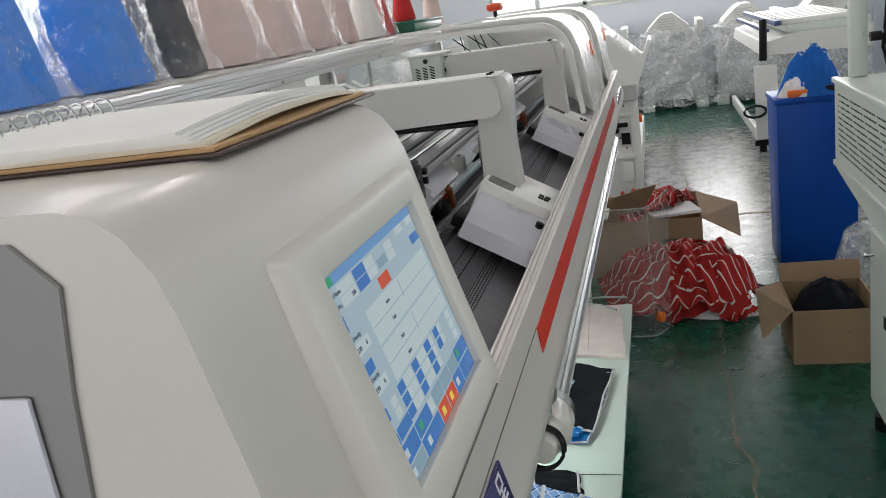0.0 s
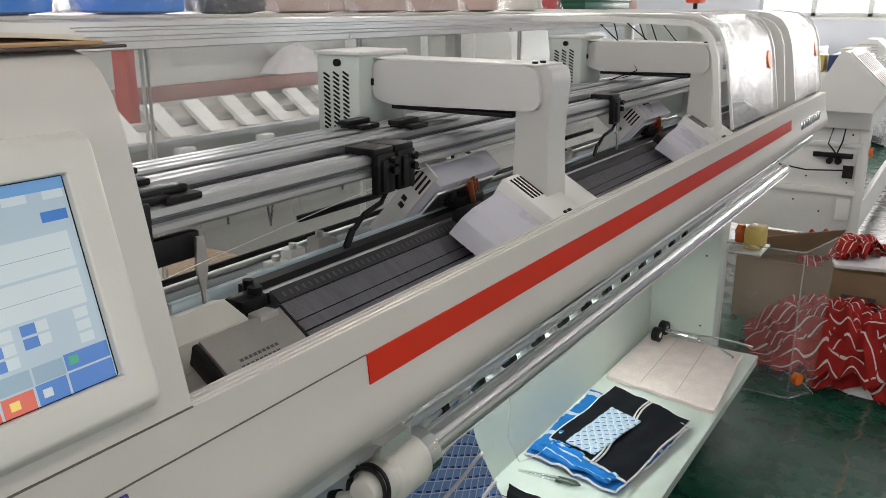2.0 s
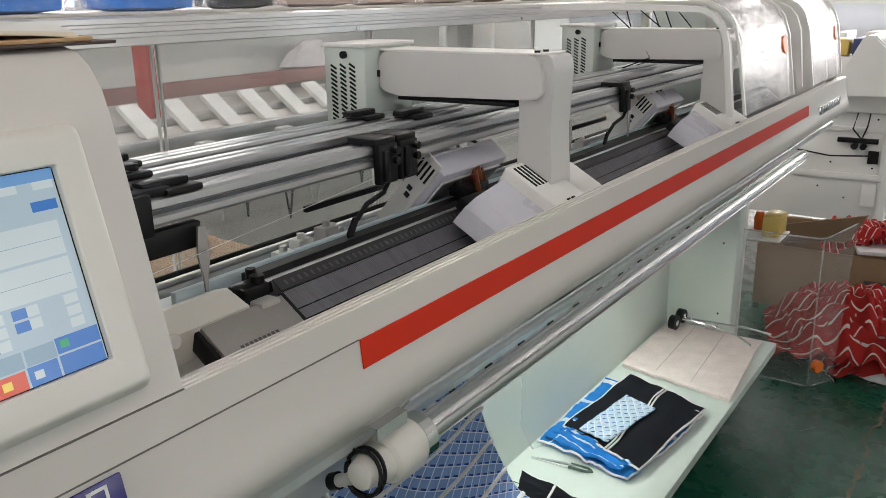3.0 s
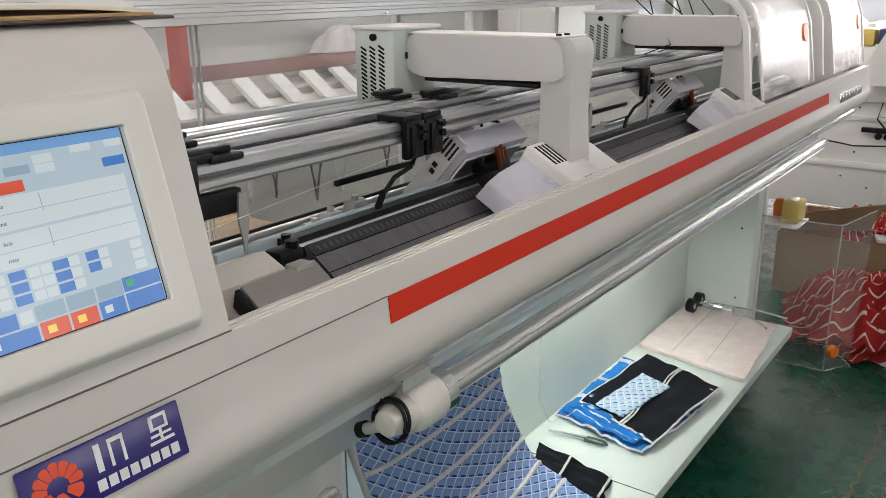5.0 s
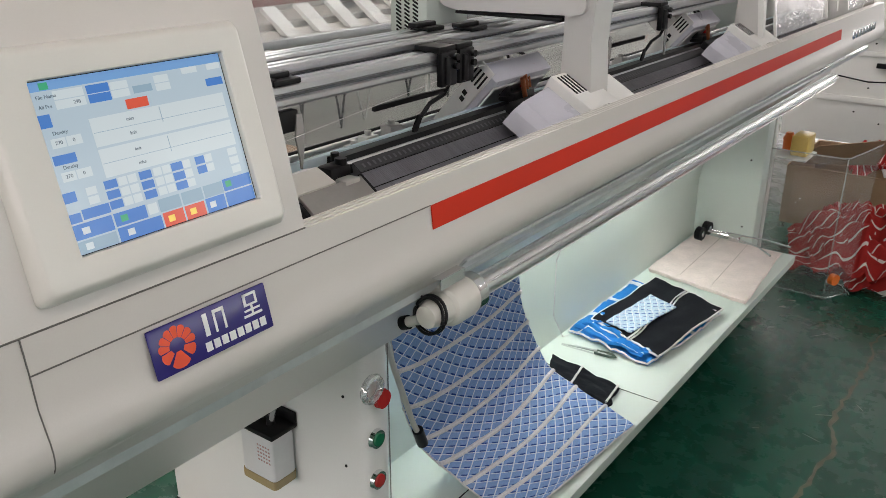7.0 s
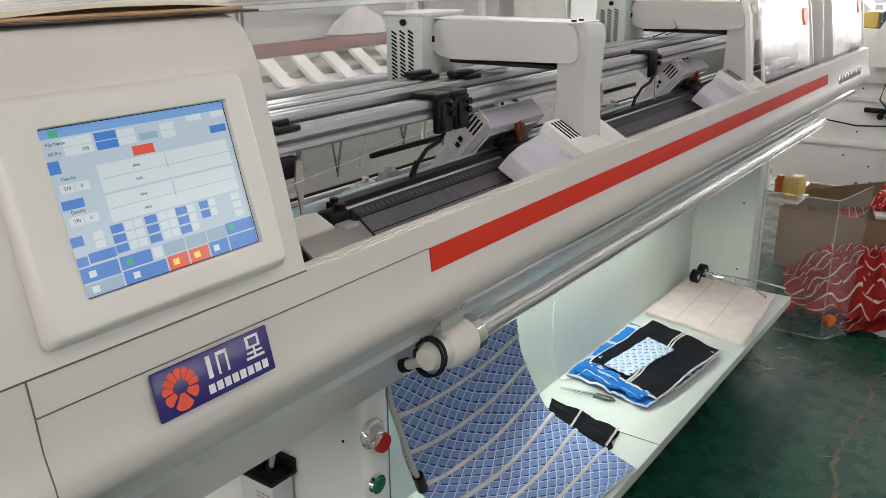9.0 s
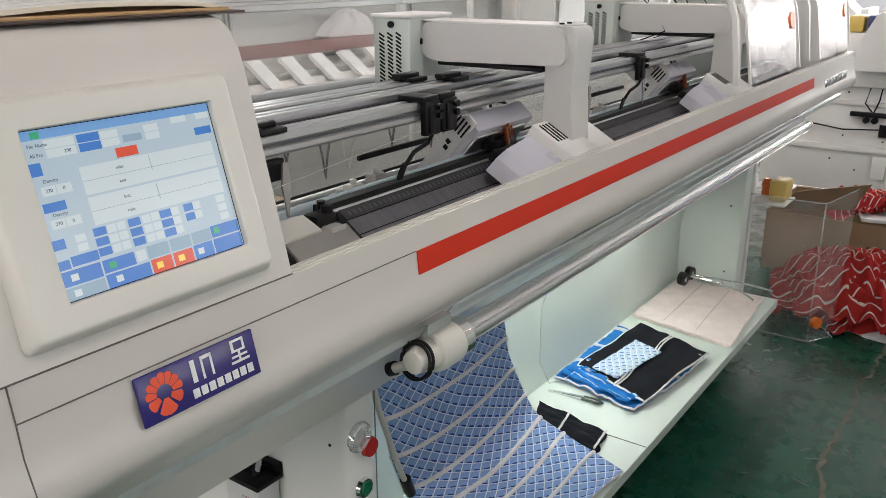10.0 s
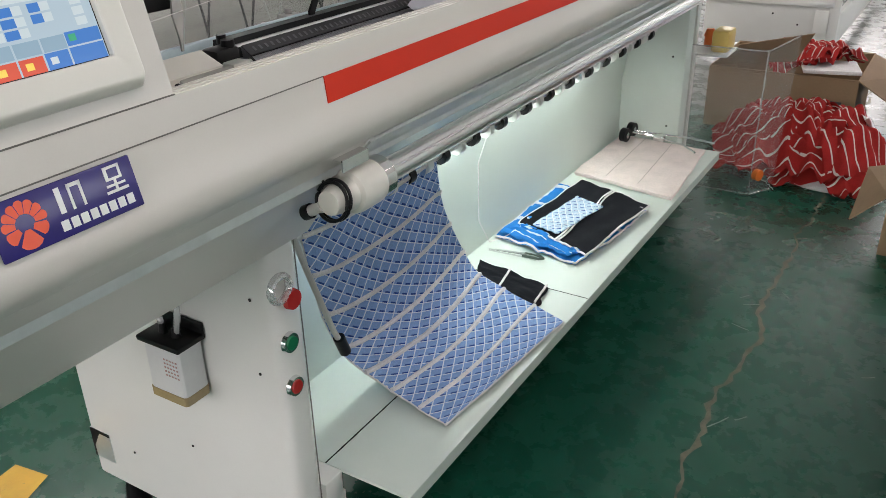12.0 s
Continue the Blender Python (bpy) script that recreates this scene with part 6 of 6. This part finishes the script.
# right-hand cardboard box with black cloth
box2 = thing("cardboard_box", (0.76, 2.45, 0.0), "open brown cardboard box with black cloth inside", "box")
g = Geo()
bx0, bx1, by0, by1, bh = 0.63, 0.95, 2.24, 2.60, 0.225
for wall in ((bx0, bx1, by0, by0 + 0.006, 0.0, bh), (bx0, bx1, by1 - 0.006, by1, 0.0, bh), (bx0, bx0 + 0.006, by0 + 0.006, by1 - 0.006, 0.0, bh), (bx1 - 0.006, bx1, by0 + 0.006, by1 - 0.006, 0.0, bh)):
    part("side_panel", Geo().box(*wall), CARD, box2)
part("bottom_panel", Geo().box(bx0 + 0.006, bx1 - 0.006, by0 + 0.006, by1 - 0.006, 0, 0.006), CARD, box2)
flap(box2, (bx0, by0, bh), (bx0, by1, bh), (bx0 - 0.10, by1 - 0.03, bh - 0.02), (bx0 - 0.11, by0 + 0.02, bh - 0.12))
flap(box2, (bx0, by1, bh), (bx1, by1, bh), (bx1, by1 + 0.03, bh + 0.075), (bx0, by1 + 0.03, bh + 0.075))
part("black_fill", heap("p", 0.79, 2.42, 0.13, 0.15, 0.17, 0.15, BLACKCL, "", 91, 26), BLACKCL, box2)

# blue bin
bb = thing("blue_bin", (0.9, 3.5, 0.0), "tall blue corrugated plastic bin with cloth on top", "bin")
part("bin_body", Geo().box(0.745, 1.12, 3.44, 3.80, 0.0, 0.88, 0.008), BLUEPL, bb)
part("bin_rim", Geo().box(0.738, 1.127, 3.433, 3.807, 0.86, 0.888, 0.004), BLUEPL, bb)
rag = thing("cloth_bundle", (0.92, 3.55, 0.888), "blue and white cloth bundled on top of the bin", "cloth")
part("cloth", heap("p", 0.93, 3.56, 0.885, 0.16, 0.13, 0.21, BLUERAG, "", 15, 30, 1.6), BLUERAG, rag, sharp=70)
part("fringe", heap("p", 0.86, 3.50, 0.886, 0.10, 0.06, 0.09, CORD, "", 19, 20, 1.6), CORD, rag)
ob_ = thing("cloth_roll", (0.9, 3.46, 0.888), "orange and black folded cloth on the bin", "cloth")
part("orange_fold", Geo().box(0.80, 0.90, 3.44, 3.52, 0.888, 0.925, 0.01), ORANGE, ob_)
part("black_fold", Geo().box(0.905, 1.02, 3.44, 3.54, 0.888, 0.935, 0.012), BLACK, ob_)
pb = thing("plastic_bag", (1.0, 2.9, 0.0), "crumpled clear plastic bag on the floor", "bag")
part("film", Geo().lathe((1.06, 3.02, 0.0), [(0.08, 0.0), (0.12, 0.04), (0.13, 0.12), (0.12, 0.22), (0.09, 0.30), (0.04, 0.34)], 48, 0.35, 4), WRAP, pb, sharp=70)
stx = thing("loose_strip", (0.6, 3.1, 0), "dark strip of waste on the floor", "strip")
part("strip", Geo().tube([(0.50, 3.28, 0.008), (0.58, 3.20, 0.012), (0.66, 3.12, 0.008), (0.70, 3.14, 0.01)], 0.007, 6), BLACK, stx)

# ---- the neighbouring machine across the aisle ----
n3 = thing("knitting_machine", (1.2, 1.5, 0.0), "pale mint knitting machine with a perforated cover across the aisle", "machine")
part("cover", Geo().prism([(2.36, 1.10), (2.36, 0.80), (2.33, 0.76), (1.86, 0.70), (1.78, 0.69), (0.3, 0.69), (0.3, 1.10)], 0.815, 1.5, "x"), MINT, n3, "perforated pale mint cover")
part("cover_lip", Geo().box(0.805, 0.83, 0.3, 2.365, 1.085, 1.105, 0.004).box(0.806, 0.815, 0.3, 2.362, 0.775, 0.795, 0.003), MINT, n3)
hol = Geo()
for i in range(11):
    for j in range(42):
        if (i + j) % 9 in (0,):
            continue
        hol.box(0.8138, 0.8152, 2.28 - j * 0.021, 2.292 - j * 0.021, 0.835 + i * 0.021, 0.8415 + i * 0.021, 0.002, None, 1)
tagged(part("perforation", hol, DARKGAP, n3), kind="stuff")
part("leg_frame", Geo().prism(rounded([(0.80, 1.77), (1.5, 1.77), (1.5, 0.6), (0.80, 0.6)], 0.02, 3), 0.10, 0.69, "z"), MINT, n3)
part("foot", Geo().cyl((0.84, 1.72, 0.0), (0.84, 1.72, 0.05), 0.035, n=16).cyl((0.84, 1.72, 0.05), (0.84, 1.72, 0.10), 0.012, n=12), BLACK, n3)
part("post", Geo().box(0.86, 0.92, 2.31, 2.36, 1.10, 1.75, 0.006), MINT, n3)
part("upper_panel", Geo().box(1.06, 1.10, 1.2, 2.34, 1.10, 1.75), GREYP, n3)
part("upper_post", Geo().box(0.95, 1.0, 1.95, 2.0, 1.10, 1.75, 0.006), MINT, n3)
part("hinge_arm", Geo().box(0.90, 0.915, 2.14, 2.30, 1.245, 1.262, 0.003), ALU, n3)
part("hinge_knob", Geo().cyl((0.925, 2.15, 1.253), (0.89, 2.15, 1.253), 0.016, n=16), BLACK, n3)
part("cable", Geo().tube([(0.93, 2.12, 1.6), (0.935, 2.1, 1.4), (0.93, 2.11, 1.28), (0.935, 2.07, 1.16), (0.94, 2.0, 1.11)], 0.009, 6), BLACK, n3)
part("cable", Geo().tube([(0.94, 2.17, 1.26), (0.94, 2.19, 1.21), (0.94, 2.13, 1.16), (0.94, 2.08, 1.13)], 0.007, 6), BLACK, n3)
part("handle", Geo().tube([(0.80, 1.70, 0.62), (0.775, 1.705, 0.615), (0.775, 1.755, 0.615), (0.80, 1.76, 0.62)], 0.006, 6), CHROME, n3)
part("leg_hole", Geo().box(0.7985, 0.8005, 1.52, 1.58, 0.42, 0.46, 0), DARKGAP, n3)


def far_head(parent, x0, x1, y0, y1, z, along="x", louvres=True):
    """A sloping control head with louvres."""
    if along == "x":
        part("head", Geo().prism([(y0, z), (y0 + 0.06, z + 0.16), (y0 + (y1 - y0) * 0.45, z + 0.30), (y0 + (y1 - y0) * 0.65, z + 0.30), (y1, z + 0.10), (y1, z)], x0, x1, "x"), WHITE, parent)
    else:
        part("head", Geo().prism([(x0, z), (x0, z + 0.22), (x0 + (x1 - x0) * 0.35, z + 0.34), (x0 + (x1 - x0) * 0.55, z + 0.34), (x1, z + 0.12), (x1 - 0.02, z)], y0, y1, "y"), WHITE, parent)


# the next machine in the row
n2 = thing("knitting_machine", (-0.3, 5.6, 0.0), "white knitting machine standing next in the row", "machine")
part("lower_frame", Geo().box(-0.80, 0.02, 5.0, 5.06, 0.09, 0.80, 0.008), WHITE, n2)
for x, z in ((-0.55, 0.74), (-0.30, 0.74), (-0.06, 0.74), (-0.55, 0.50), (-0.30, 0.46), (-0.36, 0.30), (-0.06, 0.44), (-0.2, 0.24)):
    part("rivet", Geo().cyl((x, 5.0, z), (x, 4.996, z), 0.006, n=8), DARKGAP, n2)
part("top_frame", Geo().box(-0.95, 0.04, 4.95, 7.6, 0.78, 0.93, 0.012), WHITE, n2)
part("post", Geo().box(-0.02, 0.04, 4.99, 5.05, 0.0, 0.80, 0.006), WHITE, n2)
part("cross_rail", Geo().box(-0.8, 0.0, 4.985, 4.999, 0.36, 0.40, 0.003).box(-0.8, 0.0, 4.985, 4.999, 0.66, 0.69, 0.003), WHITE, n2)
part("side_frame", Geo().box(-0.01, 0.03, 5.05, 7.5, 0.10, 0.30, 0.008).box(-0.4, -0.38, 5.05, 7.5, 0.1, 0.8), WHITE, n2)
part("corner_plate", Geo().box(-0.10, -0.02, 4.978, 4.985, 0.20, 0.34, 0.004), WHITE, n2)
part("black_bar", Geo().box(-0.27, -0.04, 4.955, 4.984, 0.595, 0.625, 0.004), BLACK, n2, "black bar with two clamps")
for x in (-0.17, -0.12):
    part("clamp", Geo().cyl((x, 4.95, 0.575), (x, 4.985, 0.575), 0.02, n=14), BLACK, n2)
part("cable", Geo().tube([(-0.12, 4.97, 0.60), (-0.19, 4.97, 0.68), (-0.17, 4.97, 0.78), (-0.10, 4.97, 0.80), (-0.11, 4.97, 0.7), (-0.14, 4.97, 0.60)], 0.005, 6), BLACK, n2)
part("cable", Geo().tube([(-0.7, 4.97, 0.52), (-0.5, 4.96, 0.53), (-0.3, 4.96, 0.505), (-0.08, 4.97, 0.52)], 0.005, 6), BLACK, n2)
part("port", Geo().box(-0.09, -0.03, 4.982, 4.984, 0.47, 0.55), DARKGAP, n2)
part("head", Geo().prism([(-0.26, 0.90), (-0.25, 1.06), (-0.17, 1.23), (-0.145, 1.245), (-0.12, 1.245), (0.10, 1.04), (0.10, 1.01), (0.05, 0.90)], 4.78, 5.5), WHITE, n2, "white sloping control head")
part("head_panel", Geo().prism([(-0.112, 1.2405), (0.094, 1.0485), (0.097, 1.0515), (-0.109, 1.2435)], 4.82, 5.44), WHITE, n2)
for k in range(7):
    y = 4.88 + k * 0.075
    part("louvre", Geo().prism([(-0.085, 1.219), (0.010, 1.1305), (0.013, 1.1335), (-0.082, 1.222)], y, y + 0.028), GREYP, n2)
    part("louvre", Geo().prism([(0.025, 1.1165), (0.075, 1.070), (0.078, 1.073), (0.028, 1.1195)], y, y + 0.028), GREYP, n2)
part("side_shelf", Geo().prism([(0.14, 1.18), (0.16, 1.17), (0.08, 0.98), (0.06, 0.98)], 4.85, 5.4), WHITE, n2)
part("upper_rails", Geo().box(-0.5, -0.45, 5.4, 7.6, 1.02, 1.06, 0.004).box(-0.3, -0.25, 5.4, 7.6, 1.05, 1.09, 0.004), RAILS, n2)
part("orange_light", Geo().cyl((0.04, 5.02, 0.64), (0.06, 5.02, 0.64), 0.03, n=18), ORANGE, n2)
tb = thing("tool_tray", (-0.28, 5.6, 1.27), "dark blue tray with orange and yellow tools on the next machine", "tray")
part("tray_body", Geo().box(-0.30, -0.08, 5.3, 5.75, 1.09, 1.20, 0.008), surface("navy_plastic", (0.02, 0.04, 0.12), 0.4), tb)
part("yellow_tool", Geo().box(-0.42, -0.32, 5.3, 5.5, 1.09, 1.20, 0.02), YELLOWPL, tb)
part("orange_tool", Geo().box(-0.56, -0.44, 5.3, 5.5, 1.09, 1.19, 0.02), ORANGE, tb)
part("support", Geo().box(-0.6, -0.06, 5.28, 5.8, 0.93, 1.09, 0.005), WHITE, tb)
part("paper", Geo().box(-0.24, -0.10, 5.35, 5.7, 1.205, 1.24, 0.004), PAPER, tb)

# machine further down on the other side
n4 = thing("knitting_machine", (1.6, 7.2, 0.0), "white knitting machine with aluminium rails further down the aisle", "machine")
part("leg_frame", Geo().box(0.98, 1.16, 6.6, 6.66, 0.10, 0.74, 0.008).box(0.98, 1.02, 6.66, 9.0, 0.1, 0.2, 0.004), WHITE, n4)
part("foot", Geo().cyl((1.03, 6.63, 0), (1.03, 6.63, 0.1), 0.03, n=14).box(0.96, 1.2, 6.58, 6.6, 0.06, 0.11), BLACK, n4)
part("bed", Geo().prism([(1.04, 0.82), (1.06, 0.92), (1.30, 0.98), (1.9, 0.98), (1.9, 0.80)], 6.6, 9.2), WHITE, n4)
part("lever", Geo().cyl((1.05, 6.6, 0.78), (1.06, 6.6, 1.12), 0.032, 0.03, 14), BLACK, n4)
part("cable_coil", Geo().tube([(0.97 + 0.09 * math.cos(a), 6.58, 0.36 + 0.05 * math.sin(a)) for a in [k * 0.5 for k in range(14)]], 0.012, 6), BLACK, n4)
part("rail", Geo().box(1.15, 1.2, 6.6, 9.2, 1.05, 1.09, 0.004).box(1.08, 1.12, 6.7, 9.2, 1.0, 1.03, 0.003), surface("navy_rail", (0.05, 0.08, 0.2), 0.4), n4)
for k in range(9):
    part("yarn_holder", Geo().box(1.22, 1.8, 6.7 + k * 0.24, 6.82 + k * 0.24, 1.04, 1.09, 0.01), WHITE, n4)
part("cover", Geo().box(1.25, 1.9, 6.65, 9.2, 0.98, 1.04, 0.01), MINT, n4)

# wrapped machines along the far wall
for k in range(7):
    x0 = -3.55 + k * 0.88
    wm = thing("wrapped_machine", (x0 + 0.4, 9.9, 0.0), "white machine wrapped in crumpled plastic film by the wall", "machine", "wrapped machines by the wall")
    part("body", Geo().box(x0 + 0.04, x0 + 0.78, 9.75, 10.45, 0.12, 0.93, 0.015), surface("pale_machine_grey", (0.56, 0.57, 0.59), 0.5), wm)
    for xa in (0.02, 0.66):
        part("base", Geo().box(x0 + xa, x0 + xa + 0.14, 9.75, 10.4, 0.0, 0.14, 0.01), MINT, wm)
    part("head", Geo().prism([(x0 + 0.10, 0.93), (x0 + 0.14, 1.00), (x0 + 0.28, 1.13), (x0 + 0.34, 1.16), (x0 + 0.44, 1.16), (x0 + 0.62, 1.00), (x0 + 0.64, 0.93)], 9.78, 10.3), WHITE, wm)
    for q in range(5):
        part("louvre", Geo().box(x0 + 0.26, x0 + 0.46, 9.775, 9.779, 0.975 + q * 0.03, 0.985 + q * 0.03), GREYP, wm)
    part("arm", Geo().box(x0 + 0.70, x0 + 0.78, 9.55, 10.2, 0.93, 1.06, 0.01), WHITE, wm)

    def film(u, v, x0=x0, k=k):
        d = 0.05 * noise.noise(Vector((u * 4, v * 4, k * 3.0))) + 0.06 * (1 - abs(noise.noise(Vector((u * 5 + v * 3, v * 9, k * 2.0))))) + 0.03 * (1 - abs(noise.noise(Vector((u * 14, v * 11 - u * 6, k * 4.0)))))
        return (x0 - 0.02 + 0.88 * u, 9.76 - d + 0.1 * max(0, v - 0.8), 0.05 + v * 0.93 + 0.04 * noise.noise(Vector((u * 6, 0, k))))
    part("film", Geo().grid(film, 44, 40), WRAP, wm, "crumpled clear film", 60).visible_shadow = False

# the row of machines behind, seen through the open back
n5 = thing("knitting_machine", (-2.5, 2.5, 0.0), "cream knitting machine in the row behind, with slanted yarn feeders", "machine")
part("body", Geo().box(-3.0, -2.2, 0.2, 6.5, 0.0, 0.86, 0.02), CREAM, n5)
part("deck", Geo().prism([(-2.18, 0.84), (-2.14, 0.95), (-2.22, 1.0), (-2.9, 1.0), (-2.95, 0.84)], 0.2, 6.5), CREAM, n5)
part("rail", Geo().box(-2.12, -2.08, 0.2, 6.5, 0.955, 0.985, 0.003), RAILS, n5)
part("rail_cover", Geo().box(-2.32, -2.26, 0.2, 6.5, 1.0, 1.03, 0.006), GREYP, n5)
for k in range(24):
    y = 0.9 + k * 0.21
    part("feeder", Geo().prism([(-2.14, 0.985), (-2.30, 1.10), (-2.32, 1.09), (-2.18, 0.985)], y, y + 0.085), WHITE, n5)
for k in range(8):
    part("rail_clip", Geo().box(-2.10, -2.05, 1.5 + k * 0.45, 1.58 + k * 0.45, 0.90, 0.95, 0.01), WHITE, n5)
part("board", Geo().box(-2.66, -2.62, 0.2, 6.5, 1.06, 1.13, 0.004), MAROON, n5, "maroon board")
part("back_sheet", Geo().box(-2.9, -2.86, 0.2, 3.55, 0.95, 1.42, 0.004), WHITE, n5)
part("back_sheet", Geo().box(-2.9, -2.86, 3.58, 6.5, 0.95, 1.42, 0.004), WHITE, n5)
part("top_shelf", Geo().box(-3.0, -2.7, 0.2, 6.5, 1.42, 1.47, 0.005), WHITE, n5)
part("head", Geo().prism([(-2.15, 0.95), (-2.2, 1.3), (-2.3, 1.42), (-2.9, 1.45), (-2.9, 0.95)], 4.5, 5.1), WHITE, n5)
part("red_box", Geo().box(-2.5, -2.40, 1.555, 1.60, 1.0, 1.40, 0.01), surface("dull_red", (0.42, 0.05, 0.03), 0.5), n5)
tr_ = thing("work_table", (-4.3, 3.5, 0.0), "white work table with cartons and cloth in the back row", "table")
part("top", Geo().box(-4.8, -3.8, 1.0, 7.0, 0.80, 0.84, 0.005), WHITE, tr_)
for y in (1.1, 4.0, 6.9):
    part("leg", Geo().box(-3.9, -3.84, y - 0.03, y + 0.03, 0.0, 0.80, 0.004), WHITE, tr_)
for k in range(7):
    rr = random.Random(60 + k)
    bx = thing("carton", (-4.3, 1.4 + k * 0.8, 0.84), "pale packed carton on the work table", "carton", "cartons on the table")
    part("carton_body", Geo().box(-4.55, -4.05, 1.2 + k * 0.8, 1.65 + k * 0.8, 0.84, 1.1 + rr.uniform(0, 0.35), 0.01), [WHITE, CARD, PAPER, MINT][k % 4], bx)
for k, y in enumerate((1.62, 1.78, 2.02, 2.16, 2.55, 2.9)):
    rr = random.Random(90 + k)
    dy, dz = rr.uniform(0.08, 0.22), rr.uniform(0.25, 0.42)
    part("hanging_cable", Geo().tube([(-2.17 + 0.02 * math.sin(q_ * 0.5), y + dy * q_ / 12, 0.84 - dz * math.sin(math.pi * min(1.0, q_ / 13))) for q_ in range(13)], 0.0055, 6), BLACK if k % 3 else WHITE, n5)
# added posts and blocks for pale clutter and reflections behind the doors
for y in (2.92, 3.62, 4.2):
    part("clutter_post", Geo().box(-2.34, -2.31, y, y + 0.03, 1.0, 1.42, 0.003), WHITE, n5)
for k, (y, w_, h_) in enumerate(((3.10, 0.22, 0.10), (3.42, 0.14, 0.16), (3.80, 0.26, 0.12))):
    part("clutter_block", Geo().box(-2.58, -2.36, y, y + w_, 1.0, 1.0 + h_, 0.015).box(-2.54, -2.42, y + 0.03, y + w_ - 0.03, 1.0 + h_, 1.03 + h_, 0.006), GREYP if k % 2 else WHITE, n5)
wr = thing("cloth_pile", (-2.75, 2.9, 1.13), "white knitted pieces lying on the machine behind", "cloth")
part("cloth", heap("p", -2.74, 2.95, 1.128, 0.12, 0.24, 0.13, CORD, "", 71, 26, 1.6), CORD, wr, sharp=70)
for k in range(2):
    st = thing("cardboard_box", (-1.75, 0.95, 0.335 * k), "closed brown cardboard box stacked between the machine rows", "box", "stacked boxes")
    part("carton_body", Geo().box(-2.0, -1.5, 0.62 + 0.02 * k, 1.24 + 0.02 * k, 0.335 * k, 0.335 * k + 0.332, 0.006), CARD, st)
    part("tape", Geo().box(-1.775, -1.725, 0.615 + 0.02 * k, 1.245 + 0.02 * k, 0.335 * k + 0.27, 0.335 * k + 0.3335, 0.001), KRAFT, st, "brown packing tape")
